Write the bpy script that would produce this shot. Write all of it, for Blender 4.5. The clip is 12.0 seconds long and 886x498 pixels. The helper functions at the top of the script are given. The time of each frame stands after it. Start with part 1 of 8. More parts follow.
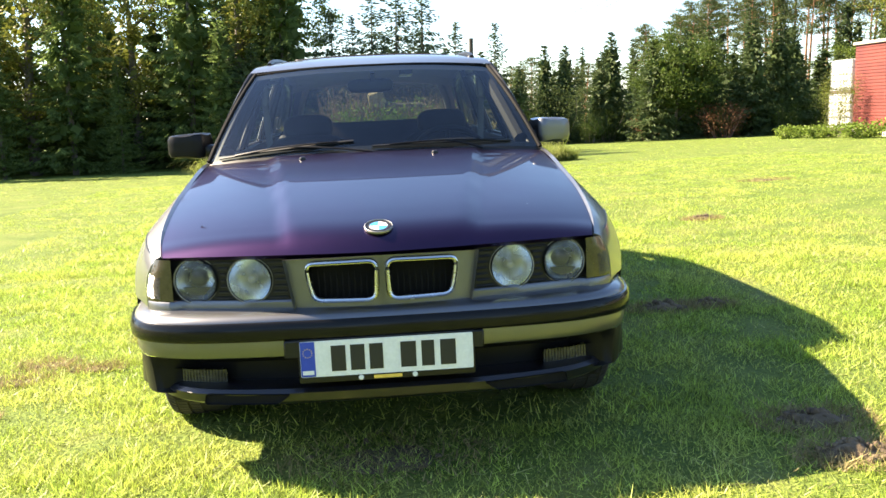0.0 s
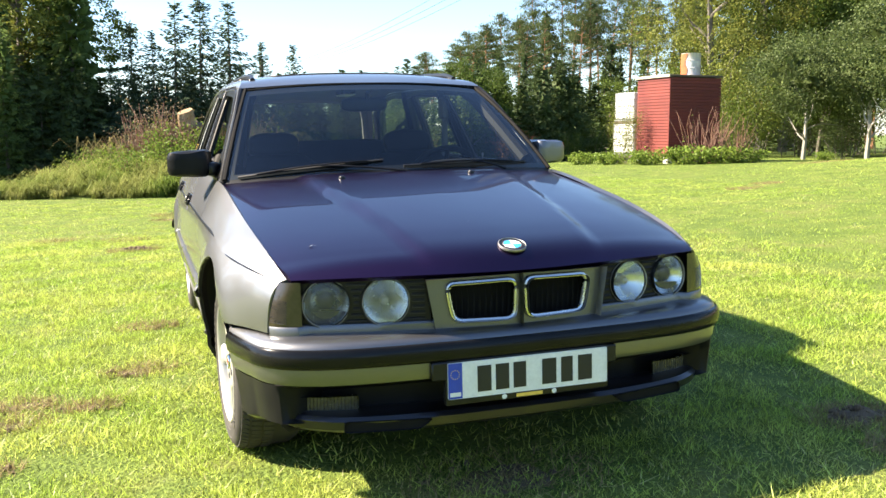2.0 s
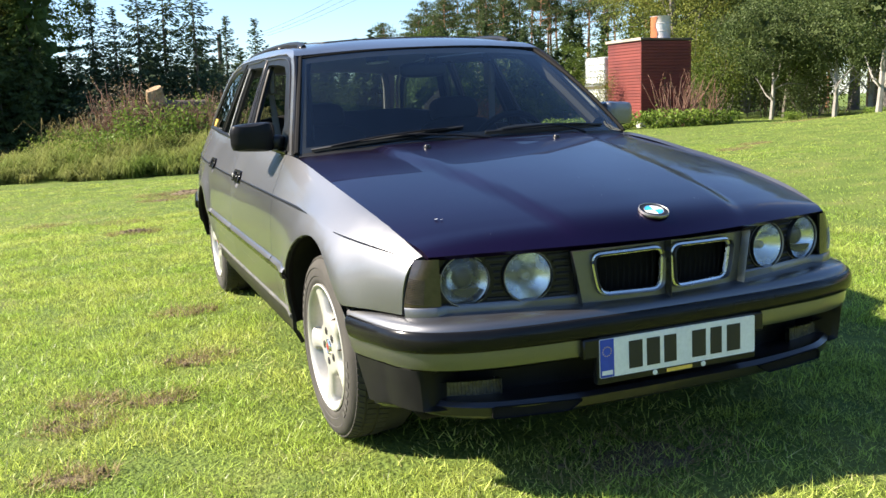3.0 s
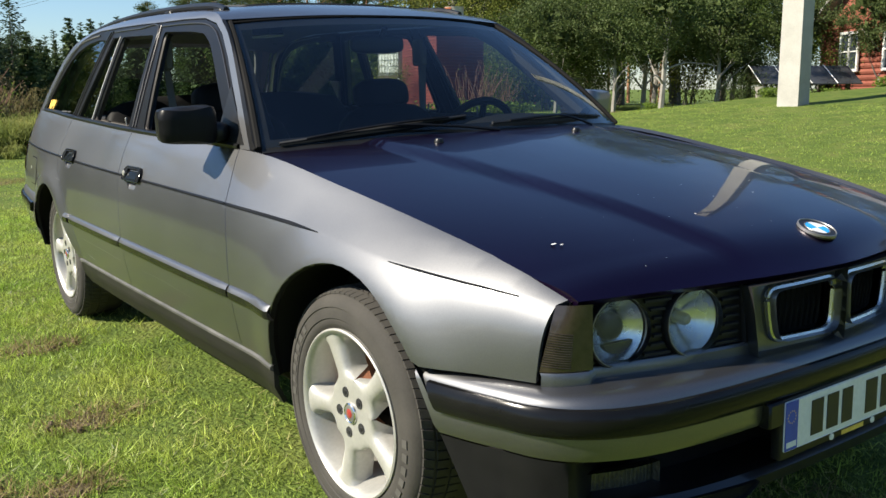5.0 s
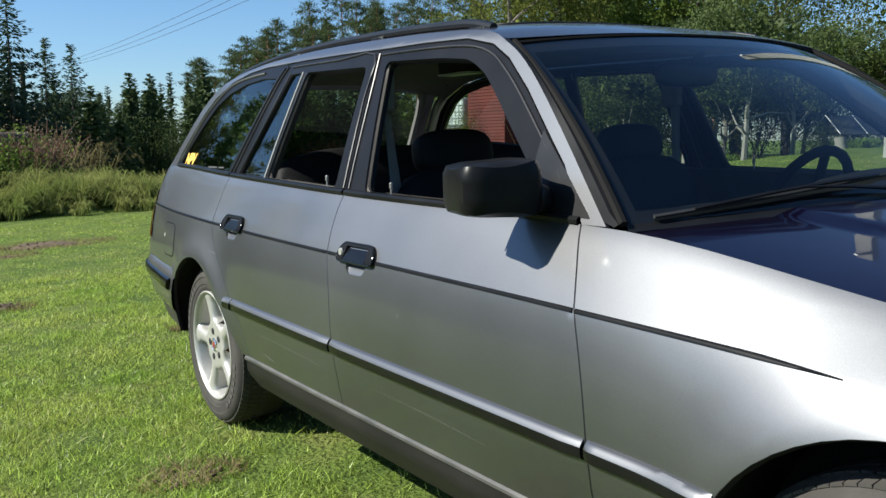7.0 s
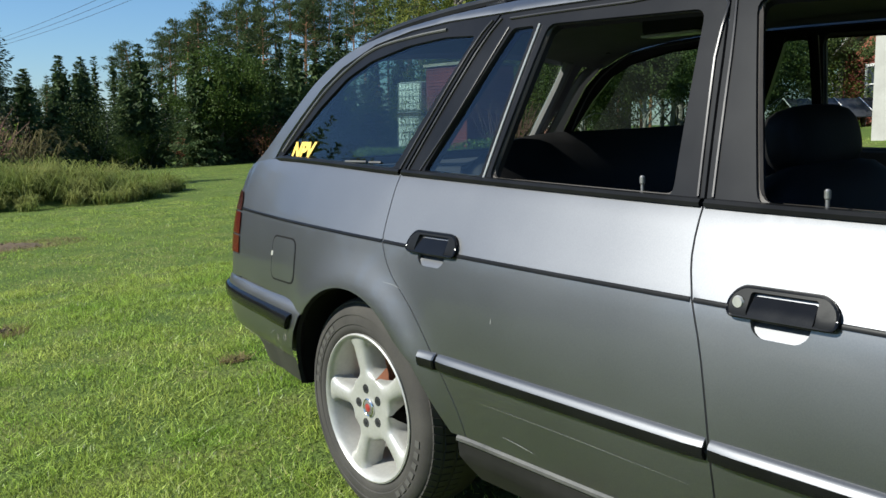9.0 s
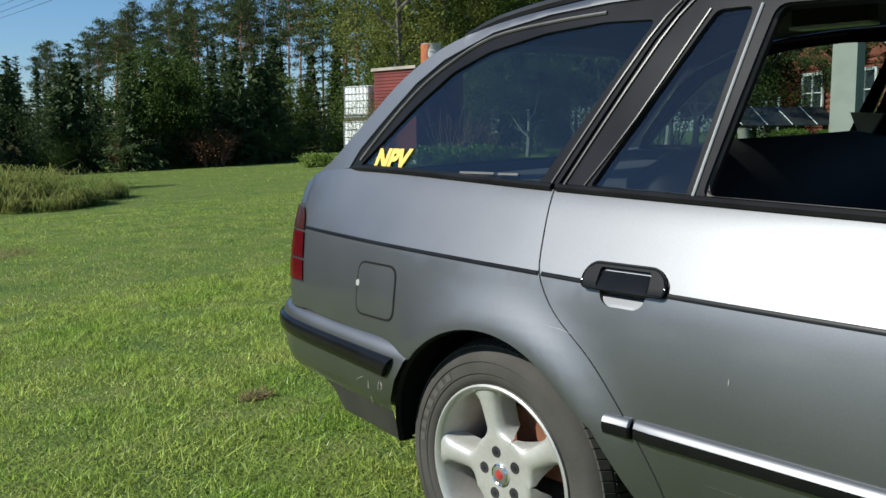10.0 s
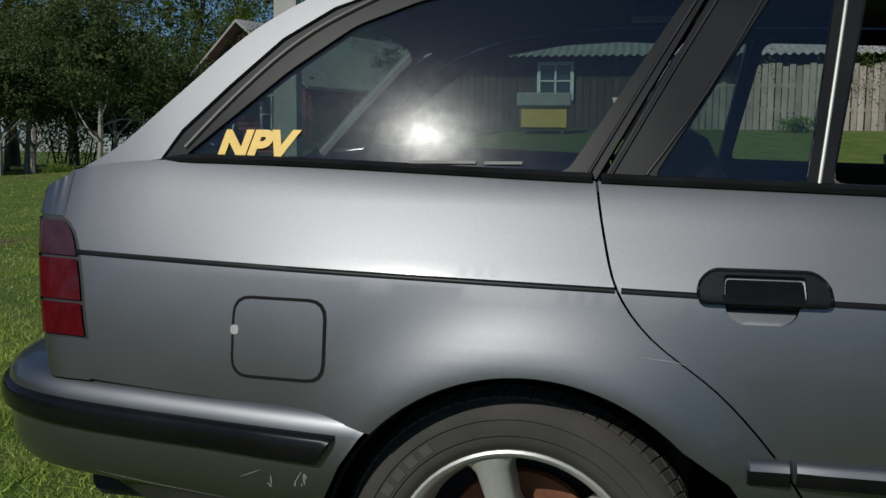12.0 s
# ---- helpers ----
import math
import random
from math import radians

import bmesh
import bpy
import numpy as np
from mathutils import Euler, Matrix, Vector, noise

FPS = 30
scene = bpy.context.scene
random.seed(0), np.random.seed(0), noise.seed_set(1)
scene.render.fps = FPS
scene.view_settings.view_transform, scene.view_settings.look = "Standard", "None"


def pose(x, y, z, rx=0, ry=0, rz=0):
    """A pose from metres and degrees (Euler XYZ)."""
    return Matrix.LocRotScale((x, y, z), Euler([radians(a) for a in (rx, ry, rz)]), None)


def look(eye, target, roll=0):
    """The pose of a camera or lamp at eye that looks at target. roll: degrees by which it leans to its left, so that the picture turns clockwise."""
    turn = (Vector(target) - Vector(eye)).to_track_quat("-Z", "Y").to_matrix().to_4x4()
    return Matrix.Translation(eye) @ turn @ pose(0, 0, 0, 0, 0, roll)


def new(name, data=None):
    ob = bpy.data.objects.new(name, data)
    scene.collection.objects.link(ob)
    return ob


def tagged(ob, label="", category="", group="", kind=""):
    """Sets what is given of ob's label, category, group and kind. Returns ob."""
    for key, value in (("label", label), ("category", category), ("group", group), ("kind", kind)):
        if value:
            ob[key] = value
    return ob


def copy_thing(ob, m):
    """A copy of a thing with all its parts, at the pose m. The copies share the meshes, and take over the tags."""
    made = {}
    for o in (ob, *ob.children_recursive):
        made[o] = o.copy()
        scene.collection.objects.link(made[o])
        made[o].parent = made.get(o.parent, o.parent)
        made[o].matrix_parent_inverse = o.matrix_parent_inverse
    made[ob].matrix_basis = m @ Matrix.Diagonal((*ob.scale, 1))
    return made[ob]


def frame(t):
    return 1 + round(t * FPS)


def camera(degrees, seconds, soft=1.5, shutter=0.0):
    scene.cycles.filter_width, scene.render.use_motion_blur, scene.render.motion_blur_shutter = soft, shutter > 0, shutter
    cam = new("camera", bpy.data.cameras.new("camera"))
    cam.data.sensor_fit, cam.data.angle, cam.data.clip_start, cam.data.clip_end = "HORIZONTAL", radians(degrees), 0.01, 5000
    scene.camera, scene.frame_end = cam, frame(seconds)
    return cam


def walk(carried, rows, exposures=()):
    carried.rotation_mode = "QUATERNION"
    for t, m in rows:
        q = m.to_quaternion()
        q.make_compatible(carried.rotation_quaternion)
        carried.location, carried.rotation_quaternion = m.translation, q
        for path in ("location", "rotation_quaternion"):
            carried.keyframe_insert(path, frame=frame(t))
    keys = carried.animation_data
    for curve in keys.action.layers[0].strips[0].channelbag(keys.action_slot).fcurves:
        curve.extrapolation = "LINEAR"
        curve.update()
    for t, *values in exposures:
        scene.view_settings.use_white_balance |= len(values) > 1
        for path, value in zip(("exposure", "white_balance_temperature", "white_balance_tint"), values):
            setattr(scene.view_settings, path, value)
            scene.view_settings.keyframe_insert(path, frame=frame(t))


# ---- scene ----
cam = camera(51.4, 12.0)
PATH = [
    (0, (0.008, -2.666, 1.093), (0.137, -0.692, 0.797), -2.6),
    (0.5, (-0.319, -2.681, 1.113), (0.034, -0.727, 0.868), -1.9),
    (1, (-0.597, -2.653, 1.108), (-0.147, -0.716, 0.894), -2.6),
    (1.5, (-0.815, -2.558, 1.114), (-0.291, -0.639, 0.904), -2.0),
    (2, (-1.058, -2.458, 1.116), (-0.442, -0.573, 0.853), -1.4),
    (2.5, (-1.336, -2.336, 1.136), (-0.693, -0.465, 0.842), -2.7),
    (3, (-1.475, -2.105, 1.108), (-0.779, -0.258, 0.781), -3.1),
    (3.2, (-1.51, -2.007, 1.119), (-0.754, -0.187, 0.773), -3.1),
    (4.8, (-1.826, -1.176, 1.112), (-0.711, 0.439, 0.727), -1.8),
    (5, (-1.837, -1.065, 1.112), (-0.704, 0.541, 0.742), -1.5),
    (5.5, (-1.923, -0.734, 1.106), (-0.735, 0.838, 0.763), -1.5),
    (6, (-1.952, -0.436, 1.105), (-0.822, 1.185, 0.798), -2.2),
    (6.5, (-1.927, -0.135, 1.12), (-0.875, 1.543, 0.843), -2.1),
    (6.7, (-1.919, -0.018, 1.114), (-0.862, 1.658, 0.844), -2.1),
    (8.3, (-2.115, 1.029, 1.096), (-0.904, 2.606, 0.882), -1.5),
    (8.5, (-2.09, 1.156, 1.121), (-0.874, 2.725, 0.879), -2.0),
    (9, (-2.127, 1.478, 1.116), (-0.924, 3.049, 0.824), -2.1),
    (9.5, (-2.138, 1.816, 1.119), (-0.947, 3.396, 0.827), -1.5),
    (10, (-2.22, 2.173, 1.122), (-0.898, 3.647, 0.837), -1.6),
    (10.5, (-2.245, 2.492, 1.101), (-0.752, 3.786, 0.789), -1.7),
    (11, (-2.228, 2.783, 1.102), (-0.506, 3.752, 0.787), 0.2),
    (11.5, (-2.287, 3.128, 1.12), (-0.396, 3.694, 0.798), 0.7),
    (12, (-2.262, 3.432, 1.039), (-0.314, 3.812, 0.787), 0.4),
]

# The lawn leans: the car stands on it 1.5 degrees out of plumb, and the path is given in the car's own axes.
LEAN = pose(0, 0, 0, 0, -1.5, 0)
EXPOSURES = [(0, 2.50, 7700, 13), (0.7, 2.48, 7700, 13), (1.5, 2.27, 7000, 12), (2.5, 2.15, 7200, 12), (3, 1.75, 6600, 12), (5, 1.0, 6500, 8), (5.5, 0.7, 6400, 7), (6, 0.6, 6200, 5), (6.5, 0.9, 6000, 6), (8.5, 0.62, 5900, 5), (9.5, 0.72, 5800, 5), (10.5, 0.0, 5800, 5), (11.5, -0.7, 5800, 6), (12, -0.65, 5800, 6)]
walk(cam, [(t, LEAN @ look(eye, target, roll)) for t, eye, target, roll in PATH], EXPOSURES)

# ---- light ----
SUN = (LEAN.to_3x3() @ Vector((-1.15, 0.45, 1.0))).normalized()
world = bpy.data.worlds.new("sky")
scene.world = world
world.use_nodes = True
sky = world.node_tree.nodes.new("ShaderNodeTexSky")
sky.sky_type = "NISHITA"
sky.sun_disc = False
sky.sun_elevation = math.asin(SUN.z)
sky.sun_rotation = math.atan2(SUN.x, SUN.y)
sky.air_density, sky.dust_density, sky.ozone_density = 1.0, 0.25, 6.0
back = world.node_tree.nodes["Background"]
back.inputs["Strength"].default_value = 0.076
world.node_tree.links.new(sky.outputs[0], back.inputs["Color"])
lamp = bpy.data.lights.new("sun", "SUN")
lamp.energy, lamp.angle, lamp.color = 4.8, radians(0.53), (1.0, 0.91, 0.77)
sun = new("sun", lamp)
sun.matrix_world = look(SUN * 60, (0, 0, 0))

# ---- tools ----
from mathutils import geometry

def surface(name, c1, c2=None, scale=8.0, rough=0.5, metal=0.0, bump=0.0, bump_scale=60.0, coat=0.0, translucent=0.0,
            rough_var=0.08, spec=0.5, island=0.0, per_object=0.0, fine=0.12):
    """A procedural material: two colours mixed at two scales, uneven roughness and a fine relief."""
    m = bpy.data.materials.new(name)
    m.use_nodes = True
    t = m.node_tree
    n, b = t.nodes, t.nodes["Principled BSDF"]
    c2 = c2 or tuple(min(1, v * 1.25) for v in c1)
    co = n.new("ShaderNodeTexCoord")
    big, small = n.new("ShaderNodeTexNoise"), n.new("ShaderNodeTexNoise")
    big.inputs["Scale"].default_value, big.inputs["Detail"].default_value = scale, 4
    small.inputs["Scale"].default_value, small.inputs["Detail"].default_value = bump_scale, 3
    for tex in (big, small):
        t.links.new(co.outputs["Object"], tex.inputs["Vector"])
    ramp = n.new("ShaderNodeMapRange")
    ramp.inputs["From Min"].default_value, ramp.inputs["From Max"].default_value = 0.3, 0.7
    t.links.new(big.outputs["Fac"], ramp.inputs["Value"])
    mix = n.new("ShaderNodeMix")
    mix.data_type = "RGBA"
    mix.inputs["A"].default_value, mix.inputs["B"].default_value = (*c1, 1), (*c2, 1)
    t.links.new(ramp.outputs["Result"], mix.inputs["Factor"])
    val = n.new("ShaderNodeMapRange")
    val.inputs["To Min"].default_value, val.inputs["To Max"].default_value = 1 - fine, 1 + fine
    t.links.new(small.outputs["Fac"], val.inputs["Value"])
    hsv = n.new("ShaderNodeHueSaturation")
    t.links.new(mix.outputs["Result"], hsv.inputs["Color"])
    last = val.outputs["Result"]
    if island or per_object:
        src = n.new("ShaderNodeNewGeometry").outputs["Random Per Island"] if island else n.new("ShaderNodeObjectInfo").outputs["Random"]
        amount = island or per_object
        rv = n.new("ShaderNodeMapRange")
        rv.inputs["To Min"].default_value, rv.inputs["To Max"].default_value = 1 - amount, 1 + amount
        t.links.new(src, rv.inputs["Value"])
        mul = n.new("ShaderNodeMath")
        mul.operation = "MULTIPLY"
        t.links.new(last, mul.inputs[0])
        t.links.new(rv.outputs["Result"], mul.inputs[1])
        last = mul.outputs[0]
    t.links.new(last, hsv.inputs["Value"])
    t.links.new(hsv.outputs["Color"], b.inputs["Base Color"])
    rr = n.new("ShaderNodeMapRange")
    rr.inputs["To Min"].default_value, rr.inputs["To Max"].default_value = max(0.02, rough - rough_var), min(1, rough + rough_var)
    t.links.new(big.outputs["Fac"], rr.inputs["Value"])
    t.links.new(rr.outputs["Result"], b.inputs["Roughness"])
    b.inputs["Metallic"].default_value = metal
    b.inputs["Specular IOR Level"].default_value = spec
    b.inputs["Coat Weight"].default_value = coat
    b.inputs["Coat Roughness"].default_value = 0.04
    if bump:
        bp = n.new("ShaderNodeBump")
        bp.inputs["Strength"].default_value, bp.inputs["Distance"].default_value = min(1.0, bump * 10), 0.01 if bump > 0.02 else 0.002
        t.links.new(small.outputs["Fac"], bp.inputs["Height"])
        t.links.new(bp.outputs["Normal"], b.inputs["Normal"])
    if translucent:
        tr, ms = n.new("ShaderNodeBsdfTranslucent"), n.new("ShaderNodeMixShader")
        t.links.new(hsv.outputs["Color"], tr.inputs["Color"])
        ms.inputs["Fac"].default_value = translucent
        t.links.new(b.outputs[0], ms.inputs[1])
        t.links.new(tr.outputs[0], ms.inputs[2])
        t.links.new(ms.outputs[0], n["Material Output"].inputs["Surface"])
    return m


def glass_sheet(name, tint, ior=1.5, rough=0.0, gloss=(1, 1, 1)):
    """A window pane: light passes, tinted, and the gloss grows towards grazing angles."""
    m = bpy.data.materials.new(name)
    m.use_nodes = True
    t = m.node_tree
    n = t.nodes
    n.remove(n["Principled BSDF"])
    tr, gl, fr, mx = (n.new("ShaderNodeBsdfTransparent"), n.new("ShaderNodeBsdfGlossy"), n.new("ShaderNodeLayerWeight"), n.new("ShaderNodeMixShader"))
    tr.inputs["Color"].default_value = (*tint, 1)
    gl.inputs["Color"].default_value = (*gloss, 1)
    gl.inputs["Roughness"].default_value = rough
    fr.inputs["Blend"].default_value = 0.5
    power, share = n.new("ShaderNodeMath"), n.new("ShaderNodeMapRange")
    power.operation = "POWER"
    power.inputs[1].default_value = 5.0
    t.links.new(fr.outputs["Facing"], power.inputs[0])
    share.inputs["To Min"].default_value = ((ior - 1) / (ior + 1)) ** 2 * 1.9
    t.links.new(power.outputs[0], share.inputs["Value"])
    t.links.new(share.outputs["Result"], mx.inputs["Fac"])
    t.links.new(tr.outputs[0], mx.inputs[1])
    t.links.new(gl.outputs[0], mx.inputs[2])
    film, both = n.new("ShaderNodeBsdfGlossy"), n.new("ShaderNodeMixShader")
    film.inputs["Roughness"].default_value = 0.16
    film.inputs["Color"].default_value = (0.8, 0.8, 0.8, 1)
    dust = n.new("ShaderNodeTexNoise")
    dust.inputs["Scale"].default_value, dust.inputs["Detail"].default_value = 42, 9
    co = n.new("ShaderNodeTexCoord")
    t.links.new(co.outputs["Object"], dust.inputs["Vector"])
    amount = n.new("ShaderNodeMapRange")
    amount.inputs["From Min"].default_value, amount.inputs["From Max"].default_value = 0.35, 0.75
    amount.inputs["To Min"].default_value, amount.inputs["To Max"].default_value = 0.003, 0.0046
    t.links.new(dust.outputs["Fac"], amount.inputs["Value"])
    t.links.new(amount.outputs["Result"], both.inputs["Fac"])
    t.links.new(mx.outputs[0], both.inputs[1])
    t.links.new(film.outputs[0], both.inputs[2])
    t.links.new(both.outputs[0], n["Material Output"].inputs["Surface"])
    return m


def mesh_part(name, verts, faces, material, parent=None, label="", smooth=True, normals=None):
    me = bpy.data.meshes.new(name)
    me.from_pydata([tuple(v) for v in verts], [], faces)
    me.materials.append(material)
    me.polygons.foreach_set("use_smooth", [smooth] * len(me.polygons))
    if normals is not None:
        me.normals_split_custom_set_from_vertices([tuple(v) for v in normals])
    ob = new(name, me)
    if parent:
        ob.parent = parent
    if label:
        ob["label"] = label
    return ob


def part(name, bm, material, parent, label="", smooth=True):
    me = bpy.data.meshes.new(name)
    bm.to_mesh(me)
    bm.free()
    me.materials.append(material)
    me.polygons.foreach_set("use_smooth", [smooth] * len(me.polygons))
    if smooth:
        me.set_sharp_from_angle(angle=radians(38))
    ob = new(name, me)
    if parent:
        ob.parent = parent
    if label:
        ob["label"] = label
    return ob


def curve_fn(points):
    """A smooth monotone curve through the points (x, y), as a function."""
    xs, ys = np.array(points, float).T
    h, d = np.diff(xs), np.diff(ys) / np.diff(xs)
    m = np.zeros(len(xs))
    m[0], m[-1] = d[0], d[-1]
    for i in range(1, len(xs) - 1):
        if d[i - 1] * d[i] > 0:
            w1, w2 = 2 * h[i] + h[i - 1], h[i] + 2 * h[i - 1]
            m[i] = (w1 + w2) / (w1 / d[i - 1] + w2 / d[i])

    def f(x):
        x = min(max(x, xs[0]), xs[-1])
        i = min(max(int(np.searchsorted(xs, x)) - 1, 0), len(h) - 1)
        t = (x - xs[i]) / h[i]
        return ((1 + 2 * t) * (1 - t) ** 2 * ys[i] + t * (1 - t) ** 2 * h[i] * m[i] + t * t * (3 - 2 * t) * ys[i + 1]
                + t * t * (t - 1) * h[i] * m[i + 1])
    return f


def smooth_line(points, n=8, closed=False):
    """Catmull-Rom through points of any dimension."""
    p = [np.array(q, float) for q in points]
    out, count = [], len(p)
    for i in range(count if closed else count - 1):
        a, b, c, d = (p[(i + k) % count] if closed else p[min(max(i + k, 0), count - 1)] for k in (-1, 0, 1, 2))
        for k in range(n):
            t = k / n
            out.append(0.5 * (2 * b + (c - a) * t + (2 * a - 5 * b + 4 * c - d) * t * t + (3 * b - a - 3 * c + d) * t ** 3))
    if not closed:
        out.append(p[-1])
    return out


def rounded(points, r, n=4):
    """A polygon with its corners rounded by r."""
    out, count = [], len(points)
    for i in range(count):
        a, b, c = (np.array(points[(i + k) % count], float) for k in (-1, 0, 1))
        da, dc = a - b, c - b
        la, lc = np.linalg.norm(da), np.linalg.norm(dc)
        k = min(r, 0.45 * la, 0.45 * lc)
        s, e = b + da / la * k, b + dc / lc * k
        for j in range(n + 1):
            t = j / n
            out.append((1 - t) ** 2 * s + 2 * t * (1 - t) * b + t * t * e)
    return [tuple(q) for q in out]


def inside(x, y, poly):
    hit, j = False, len(poly) - 1
    for i in range(len(poly)):
        (xi, yi), (xj, yj) = poly[i], poly[j]
        if (yi > y) != (yj > y) and x < (xj - xi) * (y - yi) / (yj - yi) + xi:
            hit = not hit
        j = i
    return hit


def dense(poly, step):
    out = []
    for i in range(len(poly)):
        a, b = np.array(poly[i], float), np.array(poly[(i + 1) % len(poly)], float)
        k = max(1, int(np.ceil(np.linalg.norm(b - a) / step)))
        out += [tuple(a + (b - a) * j / k) for j in range(k)]
    return out


def panel(name, outline, fn, material, parent, label="", step=0.035, depth=0.014, holes=(), sign=1, lift=0.0, lines=()):
    """A sheet with the outline (u, v) laid onto the surface fn(u, v), with turned-in edges and open holes."""
    loops = [dense(outline, step)] + [dense(h, step) for h in holes]
    pts, edges = [], []
    for lp in loops:
        k = len(pts)
        pts += lp
        edges += [(k + i, k + (i + 1) % len(lp)) for i in range(len(lp))]
    us, vs = [p[0] for p in loops[0]], [p[1] for p in loops[0]]
    rim_pts = np.array(pts)
    for line in lines:
        before = None
        for u, v in line:
            if inside(u, v, loops[0]) and not any(inside(u, v, h) for h in loops[1:]) and np.min(np.hypot(rim_pts[:, 0] - u, rim_pts[:, 1] - v)) > 0.004:
                pts.append((u, v))
                if before is not None:
                    edges.append((before, len(pts) - 1))
                before = len(pts) - 1
            else:
                before = None
    near = np.array(pts)
    row = 0
    v = min(vs) + step * 0.5
    while v < max(vs):
        u = min(us) + step * (0.5 if row % 2 else 0.25)
        while u < max(us):
            if inside(u, v, loops[0]) and not any(inside(u, v, h) for h in loops[1:]) and np.min(np.hypot(near[:, 0] - u, near[:, 1] - v)) > step * 0.45:
                pts.append((u, v))
            u += step
        v += step * 0.87
        row += 1
    vv, _, ff, *_ = geometry.delaunay_2d_cdt([Vector(p) for p in pts], edges, [], 0, 1e-5)
    uv = [(p.x, p.y) for p in vv]
    tris = []
    for f in ff:
        cx, cy = sum(uv[i][0] for i in f) / 3, sum(uv[i][1] for i in f) / 3
        if inside(cx, cy, loops[0]) and not any(inside(cx, cy, h) for h in loops[1:]):
            tris.append(tuple(f))
    e = 1e-3

    def normal(u, v):
        a = (Vector(fn(u + e, v)) - Vector(fn(u - e, v))).cross(Vector(fn(u, v + e)) - Vector(fn(u, v - e)))
        return a.normalized() * sign
    norms = [normal(*p) for p in uv]
    verts = [Vector(fn(*p)) + n * lift for p, n in zip(uv, norms)]
    faces = [t if sign > 0 else t[::-1] for t in tris]
    count = {}
    for t in faces:
        for a, b in zip(t, t[1:] + t[:1]):
            count[(a, b)] = 1
    rim = [(a, b) for a, b in count if (b, a) not in count]
    norms = list(norms)
    for a, b in rim:
        k = len(verts)
        side = (verts[b] - verts[a]).cross(norms[a]).normalized()
        n2 = (side + norms[a] * 0.4).normalized()
        verts += [verts[a].copy(), verts[b].copy(), verts[b] - norms[b] * depth, verts[a] - norms[a] * depth]
        norms += [n2] * 4
        faces.append((k + 1, k, k + 3, k + 2))
    return mesh_part(name, verts, faces, material, parent, label, True, norms)


def loft(name, rows, material, parent, label="", closed_row=False, closed_all=False, caps=False, smooth=True, flip=False):
    """A skin over rows of points."""
    bm = bmesh.new()
    grid = [[bm.verts.new(tuple(p)) for p in r] for r in rows]
    nr, nc = len(grid), len(grid[0])
    for i in range(nr if closed_all else nr - 1):
        for j in range(nc if closed_row else nc - 1):
            q = (grid[i][j], grid[i][(j + 1) % nc], grid[(i + 1) % nr][(j + 1) % nc], grid[(i + 1) % nr][j])
            bm.faces.new(q[::-1] if flip else q)
    if caps:
        bm.faces.new(grid[0][::-1])
        bm.faces.new(grid[-1])
    bmesh.ops.recalc_face_normals(bm, faces=bm.faces)
    return part(name, bm, material, parent, label, smooth)


def tube(name, path, radius, material, parent, label="", sides=8, closed=False, flat=1.0):
    """A round or flattened bar along a path."""
    p = [Vector(q) for q in path]
    rows = []
    for i, q in enumerate(p):
        a = p[i - 1] if (i or closed) else q
        b = p[(i + 1) % len(p)] if (i < len(p) - 1 or closed) else q
        d = (b - a).normalized()
        s = d.cross(Vector((0, 0, 1)))
        s = s.normalized() if s.length > 1e-3 else Vector((1, 0, 0))
        t = s.cross(d).normalized()
        r = radius(i / max(1, len(p) - 1)) if callable(radius) else radius
        rows.append([q + (s * math.cos(2 * math.pi * k / sides) + t * math.sin(2 * math.pi * k / sides) * flat) * r for k in range(sides)])
    return loft(name, rows, material, parent, label, closed_row=True, closed_all=closed, caps=not closed)


def box_bm(x0, y0, z0, x1, y1, z1, bevel=0.0, seg=2):
    bm = bmesh.new()
    bmesh.ops.create_cube(bm, size=1, matrix=Matrix.Translation(((x0 + x1) / 2, (y0 + y1) / 2, (z0 + z1) / 2)) @ Matrix.Diagonal((x1 - x0, y1 - y0, z1 - z0, 1)))
    if bevel:
        bmesh.ops.bevel(bm, geom=bm.edges[:], offset=bevel, segments=seg, affect="EDGES", profile=0.5)
    return bm


def lathe(name, profile, centre, axis, material, parent, label="", sides=48, sharp=True):
    """Turns a profile of (radius, height along axis) round an axis through centre."""
    axis = Vector(axis).normalized()
    a = axis.orthogonal().normalized()
    b = axis.cross(a)
    c = Vector(centre)
    rows = [[c + axis * h + (a * math.cos(2 * math.pi * k / sides) + b * math.sin(2 * math.pi * k / sides)) * r for k in range(sides)] for r, h in profile]
    return loft(name, rows, material, parent, label, closed_row=True)


def empty(name, m=None):
    ob = new(name)
    ob.empty_display_size = 0.2
    if m is not None:
        ob.matrix_world = m
    return ob

# ---- materials ----
def metal_paint(name, base, tip, rough, metal, coat_rough=0.12, coat=0.45):
    """Metallic car paint with fine flakes under clear lacquer."""
    m = surface(name, base, tip, 2.2, rough, metal, 0.0, 420, coat=coat, rough_var=0.06, fine=0.16)
    m.node_tree.nodes["Principled BSDF"].inputs["Coat Roughness"].default_value = coat_rough
    return m


